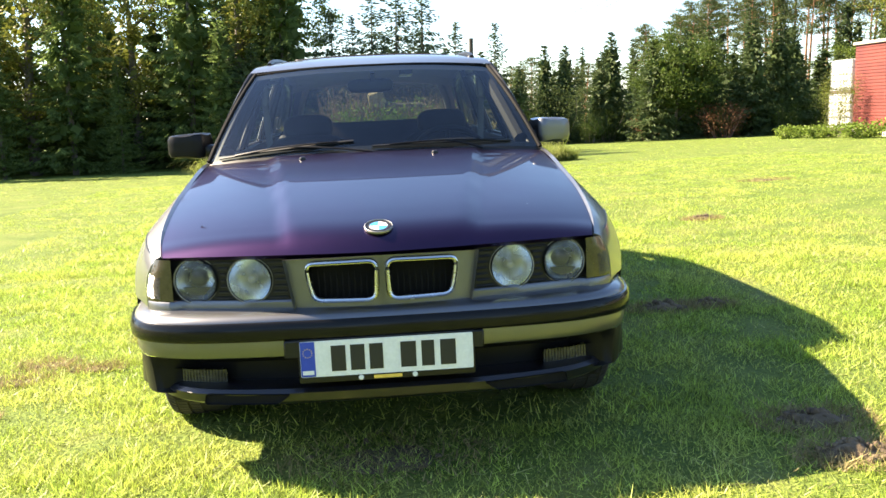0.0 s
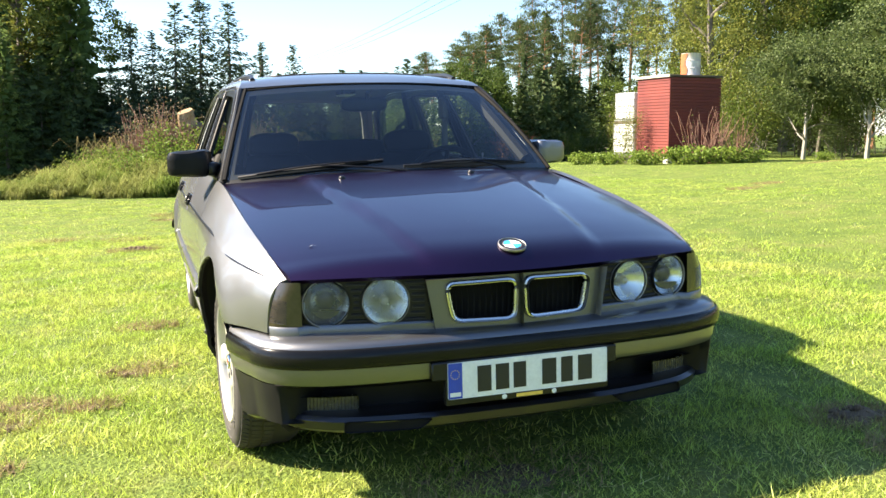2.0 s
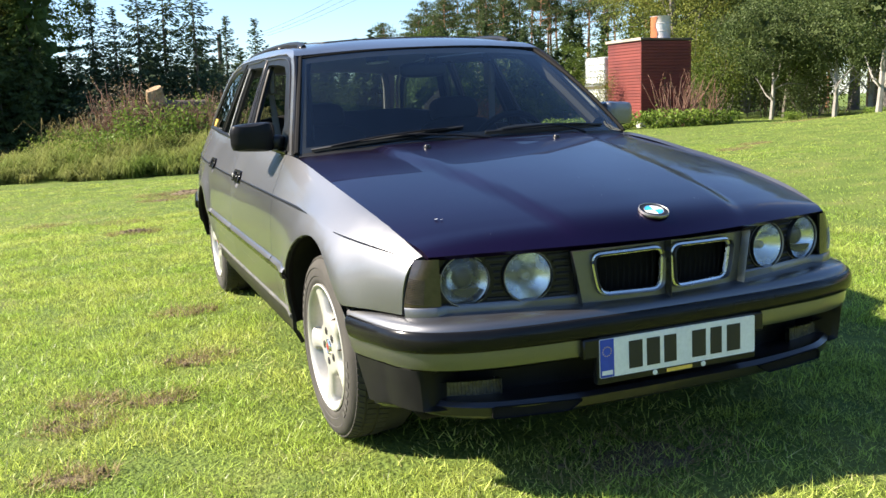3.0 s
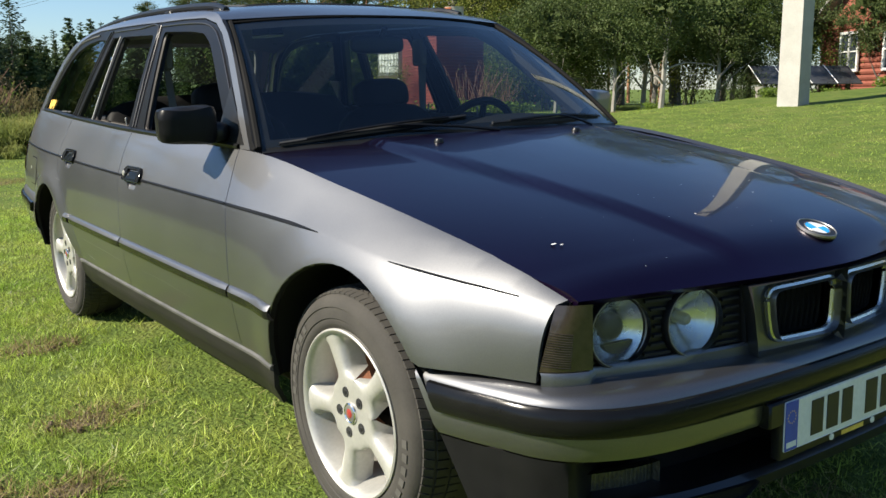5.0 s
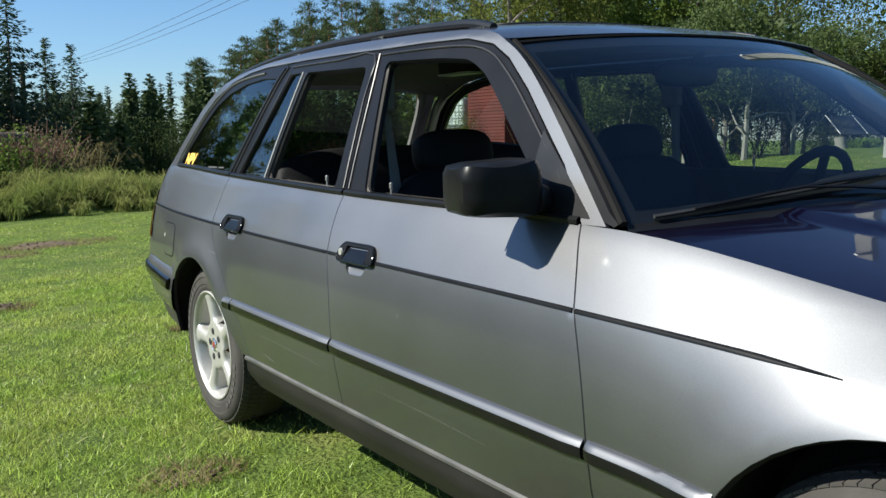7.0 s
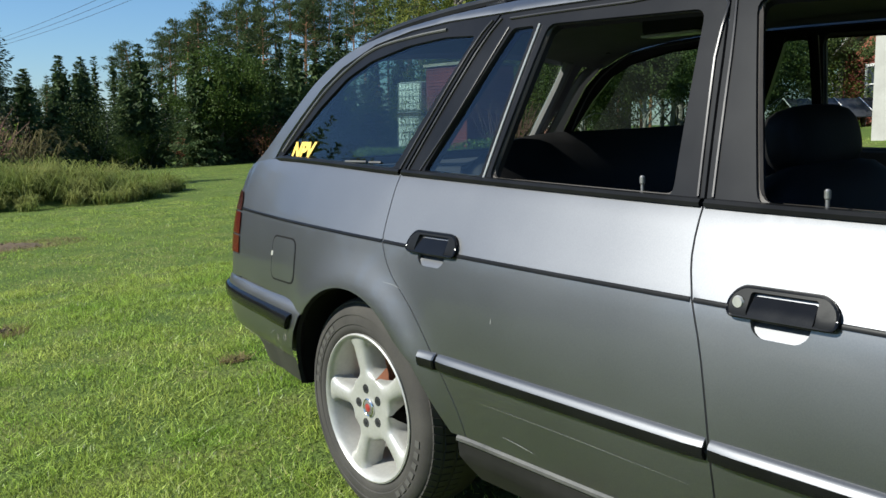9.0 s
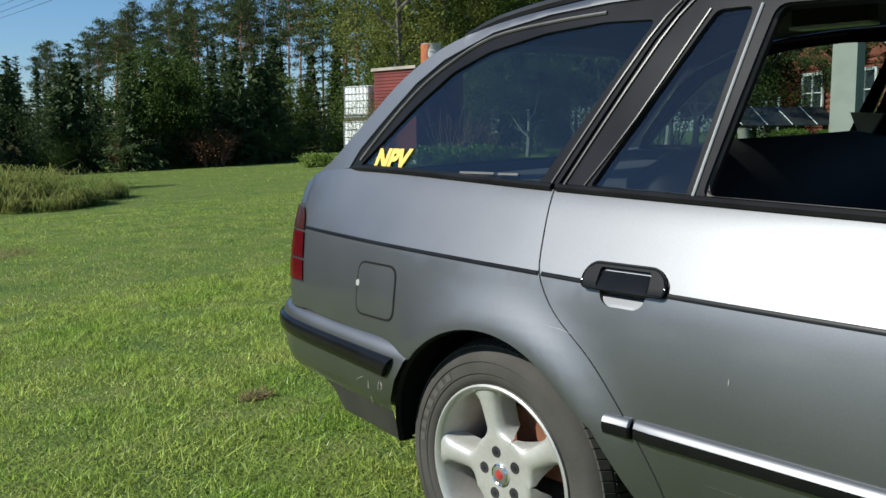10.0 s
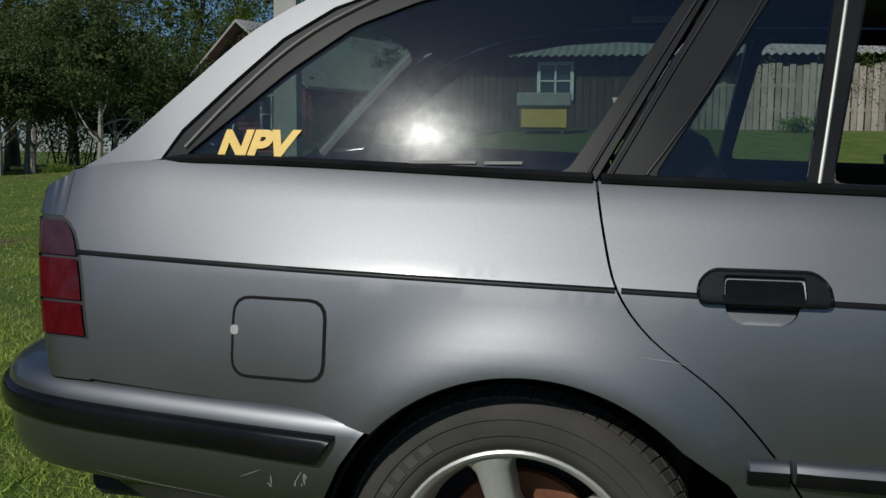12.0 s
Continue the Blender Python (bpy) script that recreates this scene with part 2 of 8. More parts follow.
SILVER = metal_paint("silver_paint", (0.150, 0.152, 0.159), (0.172, 0.174, 0.181), 0.46, 0.95, 0.10, 0.8)
PURPLE = metal_paint("purple_bonnet_paint", (0.026, 0.0094, 0.043), (0.035, 0.0128, 0.057), 0.38, 1.0, 0.025, 0.65)
TRIM = surface("black_trim", (0.016, 0.016, 0.018), (0.026, 0.026, 0.028), 9, 0.45, 0, 0.01, 300, spec=0.2)
FRAME = surface("dark_window_frame", (0.009, 0.009, 0.010), (0.014, 0.0138, 0.015), 6, 0.31, 0.0, 0, 300, spec=0.14, rough_var=0.05)
# paler than the frame: the ridges' thin highlights are put into the colour
FRAME_EDGE = surface("frame_edge_highlight", (0.040, 0.038, 0.039), (0.055, 0.052, 0.052), 6, 0.36, 0.5, 0, 300)
HANDLE = surface("matt_black_plastic", (0.008, 0.008, 0.0085), (0.013, 0.013, 0.0135), 9, 0.34, 0, 0.003, 400, spec=0.12)
SILLGREY = surface("sill_plastic", (0.013, 0.0128, 0.0125), (0.024, 0.023, 0.021), 4, 0.45, 0, 0.006, 60, rough_var=0.15, fine=0.2, spec=0.12)
SILLEDGE = surface("dusty_sill_edge", (0.06, 0.06, 0.058), (0.12, 0.117, 0.108), 6, 0.5, 0.2, 0.006, 80, rough_var=0.15, fine=0.2)
SKIRT = surface("skirt_plastic", (0.022, 0.022, 0.023), (0.05, 0.046, 0.040), 5, 0.55, 0, 0.008, 50, rough_var=0.15, fine=0.25)
RUBBER = surface("rubber", (0.018, 0.018, 0.019), (0.03, 0.03, 0.03), 12, 0.6, 0, 0.01, 200)
BLACK = surface("black_plastic", (0.007, 0.007, 0.0075), (0.012, 0.012, 0.0125), 8, 0.36, 0, 0.004, 400, spec=0.35)
DARK = surface("underbody_black", (0.008, 0.008, 0.008), (0.014, 0.013, 0.012), 5, 0.85, spec=0.15)
SATIN = surface("worn_chrome", (0.58, 0.58, 0.57), (0.66, 0.66, 0.65), 14, 0.26, 1.0, 0, 100)
CHROME = surface("chrome", (0.75, 0.74, 0.72), (0.8, 0.79, 0.77), 5, 0.12, 1.0, 0, 100, rough_var=0.05, fine=0.03)
ALLOY = surface("alloy_wheel_paint", (0.41, 0.40, 0.37), (0.48, 0.47, 0.435), 14, 0.40, 0.35, 0, 120, coat=0.2)
GLOSS_BLACK = surface("glossy_black_strip", (0.0055, 0.0055, 0.006), (0.009, 0.009, 0.0095), 8, 0.17, 0, 0.0, 300, spec=0.22, rough_var=0.09)
TYRE = surface("tyre_rubber", (0.033, 0.030, 0.026), (0.056, 0.051, 0.044), 10, 0.85, 0, 0.02, 160)
LEATHER = surface("dark_leather", (0.007, 0.007, 0.0075), (0.013, 0.013, 0.0135), 7, 0.62, 0, 0.02, 180, spec=0.14)
DOORCARD = surface("door_lining", (0.075, 0.066, 0.058), (0.10, 0.09, 0.08), 7, 0.7, 0, 0.01, 200, spec=0.2)
CLOTH = surface("dark_cloth", (0.02, 0.021, 0.026), (0.03, 0.03, 0.036), 14, 0.9, 0, 0.02, 300)
BEIGE = surface("beige_plastic", (0.42, 0.36, 0.29), (0.50, 0.44, 0.36), 8, 0.6, 0, 0.01, 200)
GREYTRIM = surface("grey_trim", (0.16, 0.16, 0.155), (0.2, 0.2, 0.19), 8, 0.7, 0, 0.01, 200)
HEADLINER = surface("headliner", (0.13, 0.13, 0.12), (0.16, 0.16, 0.148), 9, 0.9, 0, 0.01, 260)
SIDE_GLASS = glass_sheet("side_glass", (0.52, 0.62, 0.58))
WINDSCREEN = glass_sheet("windscreen_glass", (0.58, 0.65, 0.62), gloss=(0.62, 0.66, 0.70))
CHANNEL = surface("window_channel_rubber", (0.045, 0.038, 0.032), (0.075, 0.064, 0.055), 12, 0.6, 0, 0.01, 200)
DUST = surface("dried_mud", (0.15, 0.14, 0.115), (0.22, 0.20, 0.165), 30, 0.9, 0, 0.01, 120)
SCRATCH = surface("bare_scratched_paint", (0.24, 0.24, 0.235), (0.32, 0.32, 0.31), 30, 0.6, 0.3)
TAIL_RED = surface("red_lamp_plastic", (0.060, 0.003, 0.005), (0.09, 0.005, 0.008), 40, 0.12, 0, 0.01, 200, coat=0.6)
TAIL_SMOKE = surface("smoked_lamp_plastic", (0.035, 0.010, 0.009), (0.055, 0.016, 0.013), 40, 0.14, 0, 0.01, 200, coat=0.6)
LIPPAINT = metal_paint("dark_lip_paint", (0.005, 0.0048, 0.008), (0.008, 0.0075, 0.012), 0.3, 0.0, 0.05)
FOGGLASS = surface("dull_ribbed_glass", (0.035, 0.033, 0.022), (0.065, 0.06, 0.038), 50, 0.25, 0.0, 0.03, 120, coat=0.2)
AMBER = surface("smoked_amber_plastic", (0.030, 0.022, 0.015), (0.048, 0.036, 0.025), 60, 0.12, 0, 0.01, 260, coat=0.6)
LAMP_GLASS = glass_sheet("lamp_glass", (0.90, 0.92, 0.91), 1.25)
def fluted(name, share):
    """Lamp glass whose flutes scatter a share of the light."""
    m = glass_sheet(name, (0.92, 0.94, 0.93), 1.3)
    t = m.node_tree
    out = t.nodes["Material Output"].inputs["Surface"]
    old = out.links[0].from_socket
    milk, mix = t.nodes.new("ShaderNodeBsdfDiffuse"), t.nodes.new("ShaderNodeMixShader")
    milk.inputs["Color"].default_value = (0.62, 0.64, 0.62, 1)
    mix.inputs["Fac"].default_value = share
    t.links.new(old, mix.inputs[1])
    t.links.new(milk.outputs[0], mix.inputs[2])
    t.links.new(mix.outputs[0], out)
    return m


FLUTED = fluted("fluted_lamp_glass", 0.06)
# clear lens with a pale veil that stands for the bright bowl behind
PALE_VEILED = fluted("pale_veiled_lamp_glass", 0.05)
REFLECTOR = surface("lamp_reflector", (0.80, 0.82, 0.82), (0.88, 0.9, 0.9), 26, 0.26, 1.0, 0.01, 90)
WHITE = surface("white_plate", (0.74, 0.75, 0.75), (0.80, 0.80, 0.80), 30, 0.35, 0, 0, 100)
INK = surface("black_lettering", (0.012, 0.012, 0.012), None, 20, 0.5)
BLUE = surface("blue_plate_band", (0.01, 0.05, 0.42), (0.015, 0.06, 0.46), 30, 0.35)
BADGE_BLUE = surface("light_blue_enamel", (0.03, 0.30, 0.70), None, 40, 0.55, spec=0.2)
BADGE_WHITE = surface("white_enamel", (0.62, 0.63, 0.64), None, 40, 0.55, spec=0.2)
YELLOW = surface("yellow_sticker", (0.78, 0.50, 0.08), (0.84, 0.56, 0.12), 60, 0.5)
TYRE_MARK = surface("raised_tyre_marks", (0.060, 0.056, 0.050), (0.085, 0.08, 0.072), 10, 0.75)
RUST = surface("rusty_brake", (0.16, 0.06, 0.03), (0.24, 0.10, 0.05), 30, 0.8, 0.2, 0.02, 150)
STEEL = surface("dull_steel", (0.28, 0.27, 0.26), (0.36, 0.35, 0.34), 20, 0.45, 0.8, 0.01, 200)
REDCAP = surface("red_enamel", (0.26, 0.022, 0.02), (0.36, 0.05, 0.045), 60, 0.3, coat=0.4)

# ---- ground ----
SLOPE = math.tan(radians(1.5))


def soft(v, lo, hi, k):
    """v held between lo and hi, with rounded turns k wide."""
    a = lo + k * math.log1p(math.exp(min(40, (v - lo) / k)))
    return hi - k * math.log1p(math.exp(min(40, (hi - a) / k)))


def ground_z(x, y):
    z = SLOPE * soft(x, -14, 24, 2.0)
    z -= 0.014 * soft(y - 9, 0, 40, 2.0)
    z += 0.045 * soft(x - 5, 0, 12, 1.5) * min(1, max(0, (19 - y) / 7)) ** 1.5
    z += 0.10 * soft(x - 15, 0, 7, 1.2) * min(1, max(0, (14 - y) / 7)) ** 1.5
    z += 0.14 * math.exp(-((x - 13.6) ** 2 + (y - 21.0) ** 2) / 24)
    z -= 0.18 * math.exp(-((x - 23.5) ** 2 + (y - 17.5) ** 2) / 26)
    r = math.hypot(x, y - 2.4)
    z += 0.05 * min(1, max(0, (r - 4) / 8)) * noise.noise(Vector((x * 0.16, y * 0.16, 3.1)))
    z += 0.012 * noise.noise(Vector((x * 0.9, y * 0.9, 7.7))) * min(1, r / 3)
    return z


def lawn_material():
    m = bpy.data.materials.new("lawn")
    m.use_nodes = True
    t = m.node_tree
    n, b = t.nodes, t.nodes["Principled BSDF"]
    co = n.new("ShaderNodeTexCoord")
    def tex(scale, detail=4):
        q = n.new("ShaderNodeTexNoise")
        q.inputs["Scale"].default_value, q.inputs["Detail"].default_value = scale, detail
        t.links.new(co.outputs["Object"], q.inputs["Vector"])
        return q
    big, mid, fine = tex(0.35), tex(2.6), tex(55, 6)
    def ramp(src, stops):
        r = n.new("ShaderNodeValToRGB")
        els = r.color_ramp.elements
        els[0].position, els[0].color = stops[0][0], (*stops[0][1], 1)
        els[1].position, els[1].color = stops[-1][0], (*stops[-1][1], 1)
        for p, c in stops[1:-1]:
            e = els.new(p)
            e.color = (*c, 1)
        t.links.new(src, r.inputs["Fac"])
        return r
    a = ramp(mid.outputs["Fac"], [(0.32, (0.085, 0.132, 0.024)), (0.52, (0.122, 0.172, 0.031)), (0.72, (0.165, 0.184, 0.05))])
    c = ramp(fine.outputs["Fac"], [(0.30, (0.45, 0.5, 0.45)), (0.5, (0.95, 0.95, 0.95)), (0.72, (1.25, 1.2, 1.0))])
    mul = n.new("ShaderNodeMix")
    mul.data_type, mul.blend_type = "RGBA", "MULTIPLY"
    mul.inputs["Factor"].default_value = 0.85
    t.links.new(a.outputs["Color"], mul.inputs["A"])
    t.links.new(c.outputs["Color"], mul.inputs["B"])
    t.links.new(mul.outputs["Result"], b.inputs["Base Color"])
    b.inputs["Roughness"].default_value = 0.85
    b.inputs["Specular IOR Level"].default_value = 0.2
    bp = n.new("ShaderNodeBump")
    bp.inputs["Strength"].default_value, bp.inputs["Distance"].default_value = 0.9, 0.03
    t.links.new(fine.outputs["Fac"], bp.inputs["Height"])
    t.links.new(bp.outputs["Normal"], b.inputs["Normal"])
    return m


LAWN = lawn_material()
radii = [0.0] + [0.35 * 1.075 ** k for k in range(120)]
radii = [r for r in radii if r < 1500] + [2500.0]
verts, faces, ns = [], [], 128
for r in radii[1:]:
    for k in range(ns):
        a = 2 * math.pi * k / ns
        x, y = r * math.cos(a), 2.4 + r * math.sin(a)
        verts.append((x, y, ground_z(x, y)))
verts.append((0, 2.4, ground_z(0, 2.4)))
for i in range(len(radii) - 2):
    for k in range(ns):
        faces.append((i * ns + k, (i + 1) * ns + k, (i + 1) * ns + (k + 1) % ns, i * ns + (k + 1) % ns))
for k in range(ns):
    faces.append((len(verts) - 1, k, (k + 1) % ns))
tagged(mesh_part("ground", verts, faces, LAWN), "mown sunlit lawn with bare patches", "lawn", kind="structure")

# ---- plants ----
BARK = surface("bark", (0.10, 0.085, 0.07), (0.17, 0.15, 0.125), 3, 0.9, 0, 0.05, 30)
PALE_BARK = surface("pale_bark", (0.22, 0.205, 0.175), (0.31, 0.29, 0.255), 4, 0.85, 0, 0.05, 30)
PINE_BARK = surface("pine_bark", (0.26, 0.125, 0.065), (0.36, 0.19, 0.105), 2, 0.9, 0, 0.05, 18)
LEAF = surface("leaves", (0.070, 0.105, 0.02), (0.115, 0.16, 0.028), 0.8, 0.5, 0, 0, 20, translucent=0.32, island=0.35, spec=0.12)
LEAF_DARK = surface("dark_leaves", (0.052, 0.086, 0.018), (0.090, 0.128, 0.028), 0.8, 0.5, 0, 0, 20, translucent=0.35, island=0.4, spec=0.12)
LEAF_YELLOW = surface("yellowing_leaves", (0.115, 0.145, 0.028), (0.20, 0.205, 0.045), 0.7, 0.5, 0, 0, 20, translucent=0.32, island=0.4, spec=0.12)
LEAF_APPLE = surface("apple_leaves", (0.065, 0.092, 0.03), (0.10, 0.13, 0.045), 0.9, 0.5, 0, 0, 20, translucent=0.32, island=0.35, spec=0.12)
DARK_NEEDLE = surface("dark_spruce_needles", (0.052, 0.084, 0.031), (0.088, 0.118, 0.044), 0.9, 0.6, 0, 0, 20, translucent=0.25, island=0.35, spec=0.12)
# lighter and more translucent than the other spruces: sunlight put into the colour
LIT_NEEDLE = surface("lit_spruce_needles", (0.095, 0.151, 0.046), (0.162, 0.223, 0.068), 0.9, 0.6, 0, 0, 20, translucent=0.6, island=0.35, spec=0.12)
YOUNG = surface("young_spruce_needles", (0.045, 0.075, 0.042), (0.075, 0.105, 0.058), 0.9, 0.6, 0, 0, 20, translucent=0.35, island=0.35, spec=0.12)
NEEDLE_PINE = surface("pine_needles", (0.050, 0.074, 0.026), (0.082, 0.104, 0.036), 0.7, 0.6, 0, 0, 20, translucent=0.32, island=0.35, spec=0.12)
REEDY = surface("dry_grass", (0.15, 0.14, 0.055), (0.25, 0.21, 0.10), 1.2, 0.7, 0, 0, 20, translucent=0.35, island=0.4, spec=0.12)
TALLGRASS = surface("tall_grass", (0.125, 0.19, 0.032), (0.30, 0.30, 0.10), 1.2, 0.6, 0, 0, 20, translucent=0.4, island=0.35, spec=0.12)
BLADE = surface("grass_blades", (0.26, 0.385, 0.055), (0.45, 0.50, 0.12), 1.6, 0.42, 0, 0, 9, translucent=0.45, island=0.75, spec=0.4, fine=0.3)
CLIPPING = surface("pale_clippings", (0.36, 0.36, 0.12), (0.50, 0.46, 0.20), 3, 0.6, 0, 0, 20, translucent=0.3, island=0.5)
WEED = surface("weeds", (0.115, 0.185, 0.03), (0.18, 0.24, 0.045), 1.5, 0.5, 0, 0, 20, translucent=0.4, island=0.35, spec=0.12)
TWIG = surface("reddish_twigs", (0.16, 0.075, 0.05), (0.24, 0.13, 0.09), 3, 0.8, 0, 0, 30, island=0.3)
RED_LEAF = surface("reddish_leaves", (0.15, 0.06, 0.035), (0.20, 0.10, 0.05), 1.5, 0.6, 0, 0, 20, translucent=0.3, island=0.35, spec=0.12)


def raw_mesh(name, co, quads, material, parent=None, label=""):
    """A mesh of loose quads or triangles, quickly."""
    me = bpy.data.meshes.new(name)
    k = quads.shape[1]
    me.vertices.add(len(co))
    me.vertices.foreach_set("co", co.astype(np.float32).ravel())
    me.loops.add(quads.size)
    me.loops.foreach_set("vertex_index", quads.astype(np.int32).ravel())
    me.polygons.add(len(quads))
    me.polygons.foreach_set("loop_start", np.arange(0, quads.size, k, dtype=np.int32))
    me.polygons.foreach_set("loop_total", np.full(len(quads), k, dtype=np.int32))
    me.update(calc_edges=True)
    me.materials.append(material)
    ob = new(name, me)
    if parent:
        ob.parent = parent
    if label:
        ob["label"] = label
    return ob


def leaf_quads(rs, centres, length, width, droop=None):
    """A pointed leaf at every centre; droop: a direction per leaf, else any."""
    n = len(centres)
    d = rs.normal(size=(n, 3)) if droop is None else droop
    d /= np.linalg.norm(d, axis=1, keepdims=True) + 1e-9
    o = np.cross(d, rs.normal(size=(n, 3)))
    o /= np.linalg.norm(o, axis=1, keepdims=True) + 1e-9
    le = (length * rs.uniform(0.6, 1.3, n))[:, None]
    wi = (width * rs.uniform(0.7, 1.2, n))[:, None]
    co = np.stack([centres - d * le * 0.5, centres + o * wi * 0.5, centres + d * le * 0.5, centres - o * wi * 0.5], 1).reshape(-1, 3)
    return co, np.arange(4 * n).reshape(n, 4)


def limb(rs, p, d, length, r, bend=0.25, n=6):
    pts, q = [np.array(p, float)], np.array(p, float)
    d = np.array(d, float)
    for _ in range(n):
        d = d + rs.normal(size=3) * bend * 0.4
        d /= np.linalg.norm(d)
        q = q + d * length / n
        pts.append(q.copy())
    return pts


def join_tubes(name, lines, material, parent, sides=6):
    """Tapered limbs (points, radius at foot, radius at tip) in one mesh."""
    bm = bmesh.new()
    for pts, r0, r1 in lines:
        last = None
        for i, p in enumerate(pts):
            f = i / (len(pts) - 1)
            d = Vector(pts[min(i + 1, len(pts) - 1)]) - Vector(pts[max(i - 1, 0)])
            a = d.orthogonal().normalized()
            b = d.normalized().cross(a)
            r = r0 + (r1 - r0) * f
            ring = [bm.verts.new(Vector(p) + (a * math.cos(2 * math.pi * k / sides) + b * math.sin(2 * math.pi * k / sides)) * r) for k in range(sides)]
            if last:
                for k in range(sides):
                    bm.faces.new((last[k], last[(k + 1) % sides], ring[(k + 1) % sides], ring[k]))
            last = ring
    bmesh.ops.recalc_face_normals(bm, faces=bm.faces)
    return part(name, bm, material, parent)


def broadleaf(seed, h, r, leaf, bark, clumps=70, per=85, size=0.13, low=0.22, label="", category="tree", trunk_r=None):
    rs = np.random.RandomState(seed)
    tree = tagged(empty("tree"), label, category)
    tr = trunk_r or 0.022 * h
    lines = []
    stem = limb(rs, (0, 0, -0.1), (0, 0, 1), h * 0.72, tr, 0.12, 8)
    lines.append((stem, tr, tr * 0.3))
    ends = []
    for k in range(9):
        i = 2 + k % 6
        a = 2.4 * k + rs.uniform(0, 1)
        d = (math.cos(a), math.sin(a), rs.uniform(0.7, 1.5))
        b = limb(rs, stem[i], d, r * rs.uniform(0.55, 0.85), tr * 0.4, 0.35, 5)
        lines.append((b, tr * 0.38, tr * 0.06))
        ends += b[2:]
    join_tubes("trunk", lines, bark, tree)
    cs = []
    while len(cs) < clumps:
        v = rs.normal(size=3)
        v *= rs.uniform(0.45, 1.0) ** 0.5 / np.linalg.norm(v)
        z = low + (1 - low) * (0.5 + 0.5 * v[2])
        swell = 0.65 + 0.35 * math.sin(math.pi * min(1, (z - low) / (1 - low) * 0.9 + 0.08)) + rs.uniform(-0.18, 0.14)
        cs.append((v[0] * r * swell, v[1] * r * swell, z * h))
    cs += [tuple(e) for e in ends if e[2] > low * h]
    cs = np.array(cs)
    pts = np.repeat(cs, per, 0) + rs.normal(size=(len(cs) * per, 3)) * np.array([0.10, 0.10, 0.075]) * r * rs.uniform(0.5, 1.35, (len(cs), 1)).repeat(per, 0)
    pts = pts[pts[:, 2] > low * h * 0.6]
    co, q = leaf_quads(rs, pts, size, size * 0.62)
    # inner foliage, larger and in the shade of the rest
    v = rs.normal(size=(260, 3))
    v *= (rs.uniform(0.1, 0.55, 260) / np.linalg.norm(v, axis=1))[:, None]
    core = np.stack([v[:, 0] * r, v[:, 1] * r, h * (low + (1 - low) * (0.5 + 0.5 * v[:, 2] * 1.2))], 1)
    c2, q2 = leaf_quads(rs, core, min(0.3, r * 0.2), min(0.2, r * 0.14))
    raw_mesh("crown", np.vstack([co, c2]), np.vstack([q, q2 + len(co)]), leaf, tree)
    return tree


def spruce(seed, h, r, label="", thin=1.0, category="tree", core=True, needles=None, fine=0.72):
    """Tiers of drooping branches, each a fan of twigs; fine: the twigs' size."""
    rs = np.random.RandomState(seed)
    tree = tagged(empty("spruce"), label, category)
    join_tubes("trunk", [([(0, 0, -0.1), (0.01 * h, 0, h * 0.5), (0, 0, h)], 0.013 * h, 0.004)], BARK, tree)
    cen, dirs = [], []
    z = 0.05 * h
    while z < h * 0.985:
        f = 1 - z / h
        n = max(4, int((5 + 5 * f) * thin))
        a0 = rs.uniform(0, 6.28)
        tier = rs.uniform(0.78, 1.12)
        for k in range(n):
            a = a0 + 6.283 * k / n + rs.uniform(-0.3, 0.3)
            length = r * (f ** 0.85) * rs.uniform(0.6, 1.12) * tier + 0.012 * h
            drop = rs.uniform(-0.42, -0.08) if f > 0.25 else rs.uniform(-0.05, 0.45)
            zb = z + rs.uniform(-0.6, 0.6) * (h * 0.03 + 0.03)
            m = max(3, int(length / (0.12 * fine)))
            for j in range(m):
                t = (j + rs.uniform(0.2, 0.8)) / m
                for twig in range(3 if thin >= 0.8 else 2):
                    off = rs.uniform(-0.30, 0.30) * length * (1.05 - t) * min(1, 3 * t)
                    b = a + math.copysign(rs.uniform(0.25, 0.8), off)
                    cen.append((math.cos(a) * length * t - math.sin(a) * off, math.sin(a) * length * t + math.cos(a) * off, zb + length * (drop * t + 0.22 * t * t) - 0.25 * abs(off) + rs.uniform(-0.04, 0.03)))
                    dirs.append((math.cos(b), math.sin(b), drop - 0.15 + rs.uniform(-0.35, 0.2)))
        z += h * 0.030 * rs.uniform(0.7, 1.25) + 0.03
    co, q = leaf_quads(rs, np.array(cen), 0.30 * fine * min(1, 0.45 + h / 12), 0.085 * fine * min(1, 0.35 + h / 12), np.array(dirs))
    if core:
        z = rs.uniform(0.03, 0.85, 260) * h
        a = rs.uniform(0, 6.283, 260)
        rr = r * (1 - z / h) ** 0.8 * rs.uniform(0.1, 0.45, 260)
        c2, q2 = leaf_quads(rs, np.stack([rr * np.cos(a), rr * np.sin(a), z], 1), 0.26 * r, 0.16 * r)
        co, q = np.vstack([co, c2]), np.vstack([q, q2 + len(co)])
    raw_mesh("needle_crown", co, q, needles or LIT_NEEDLE, tree)
    return tree


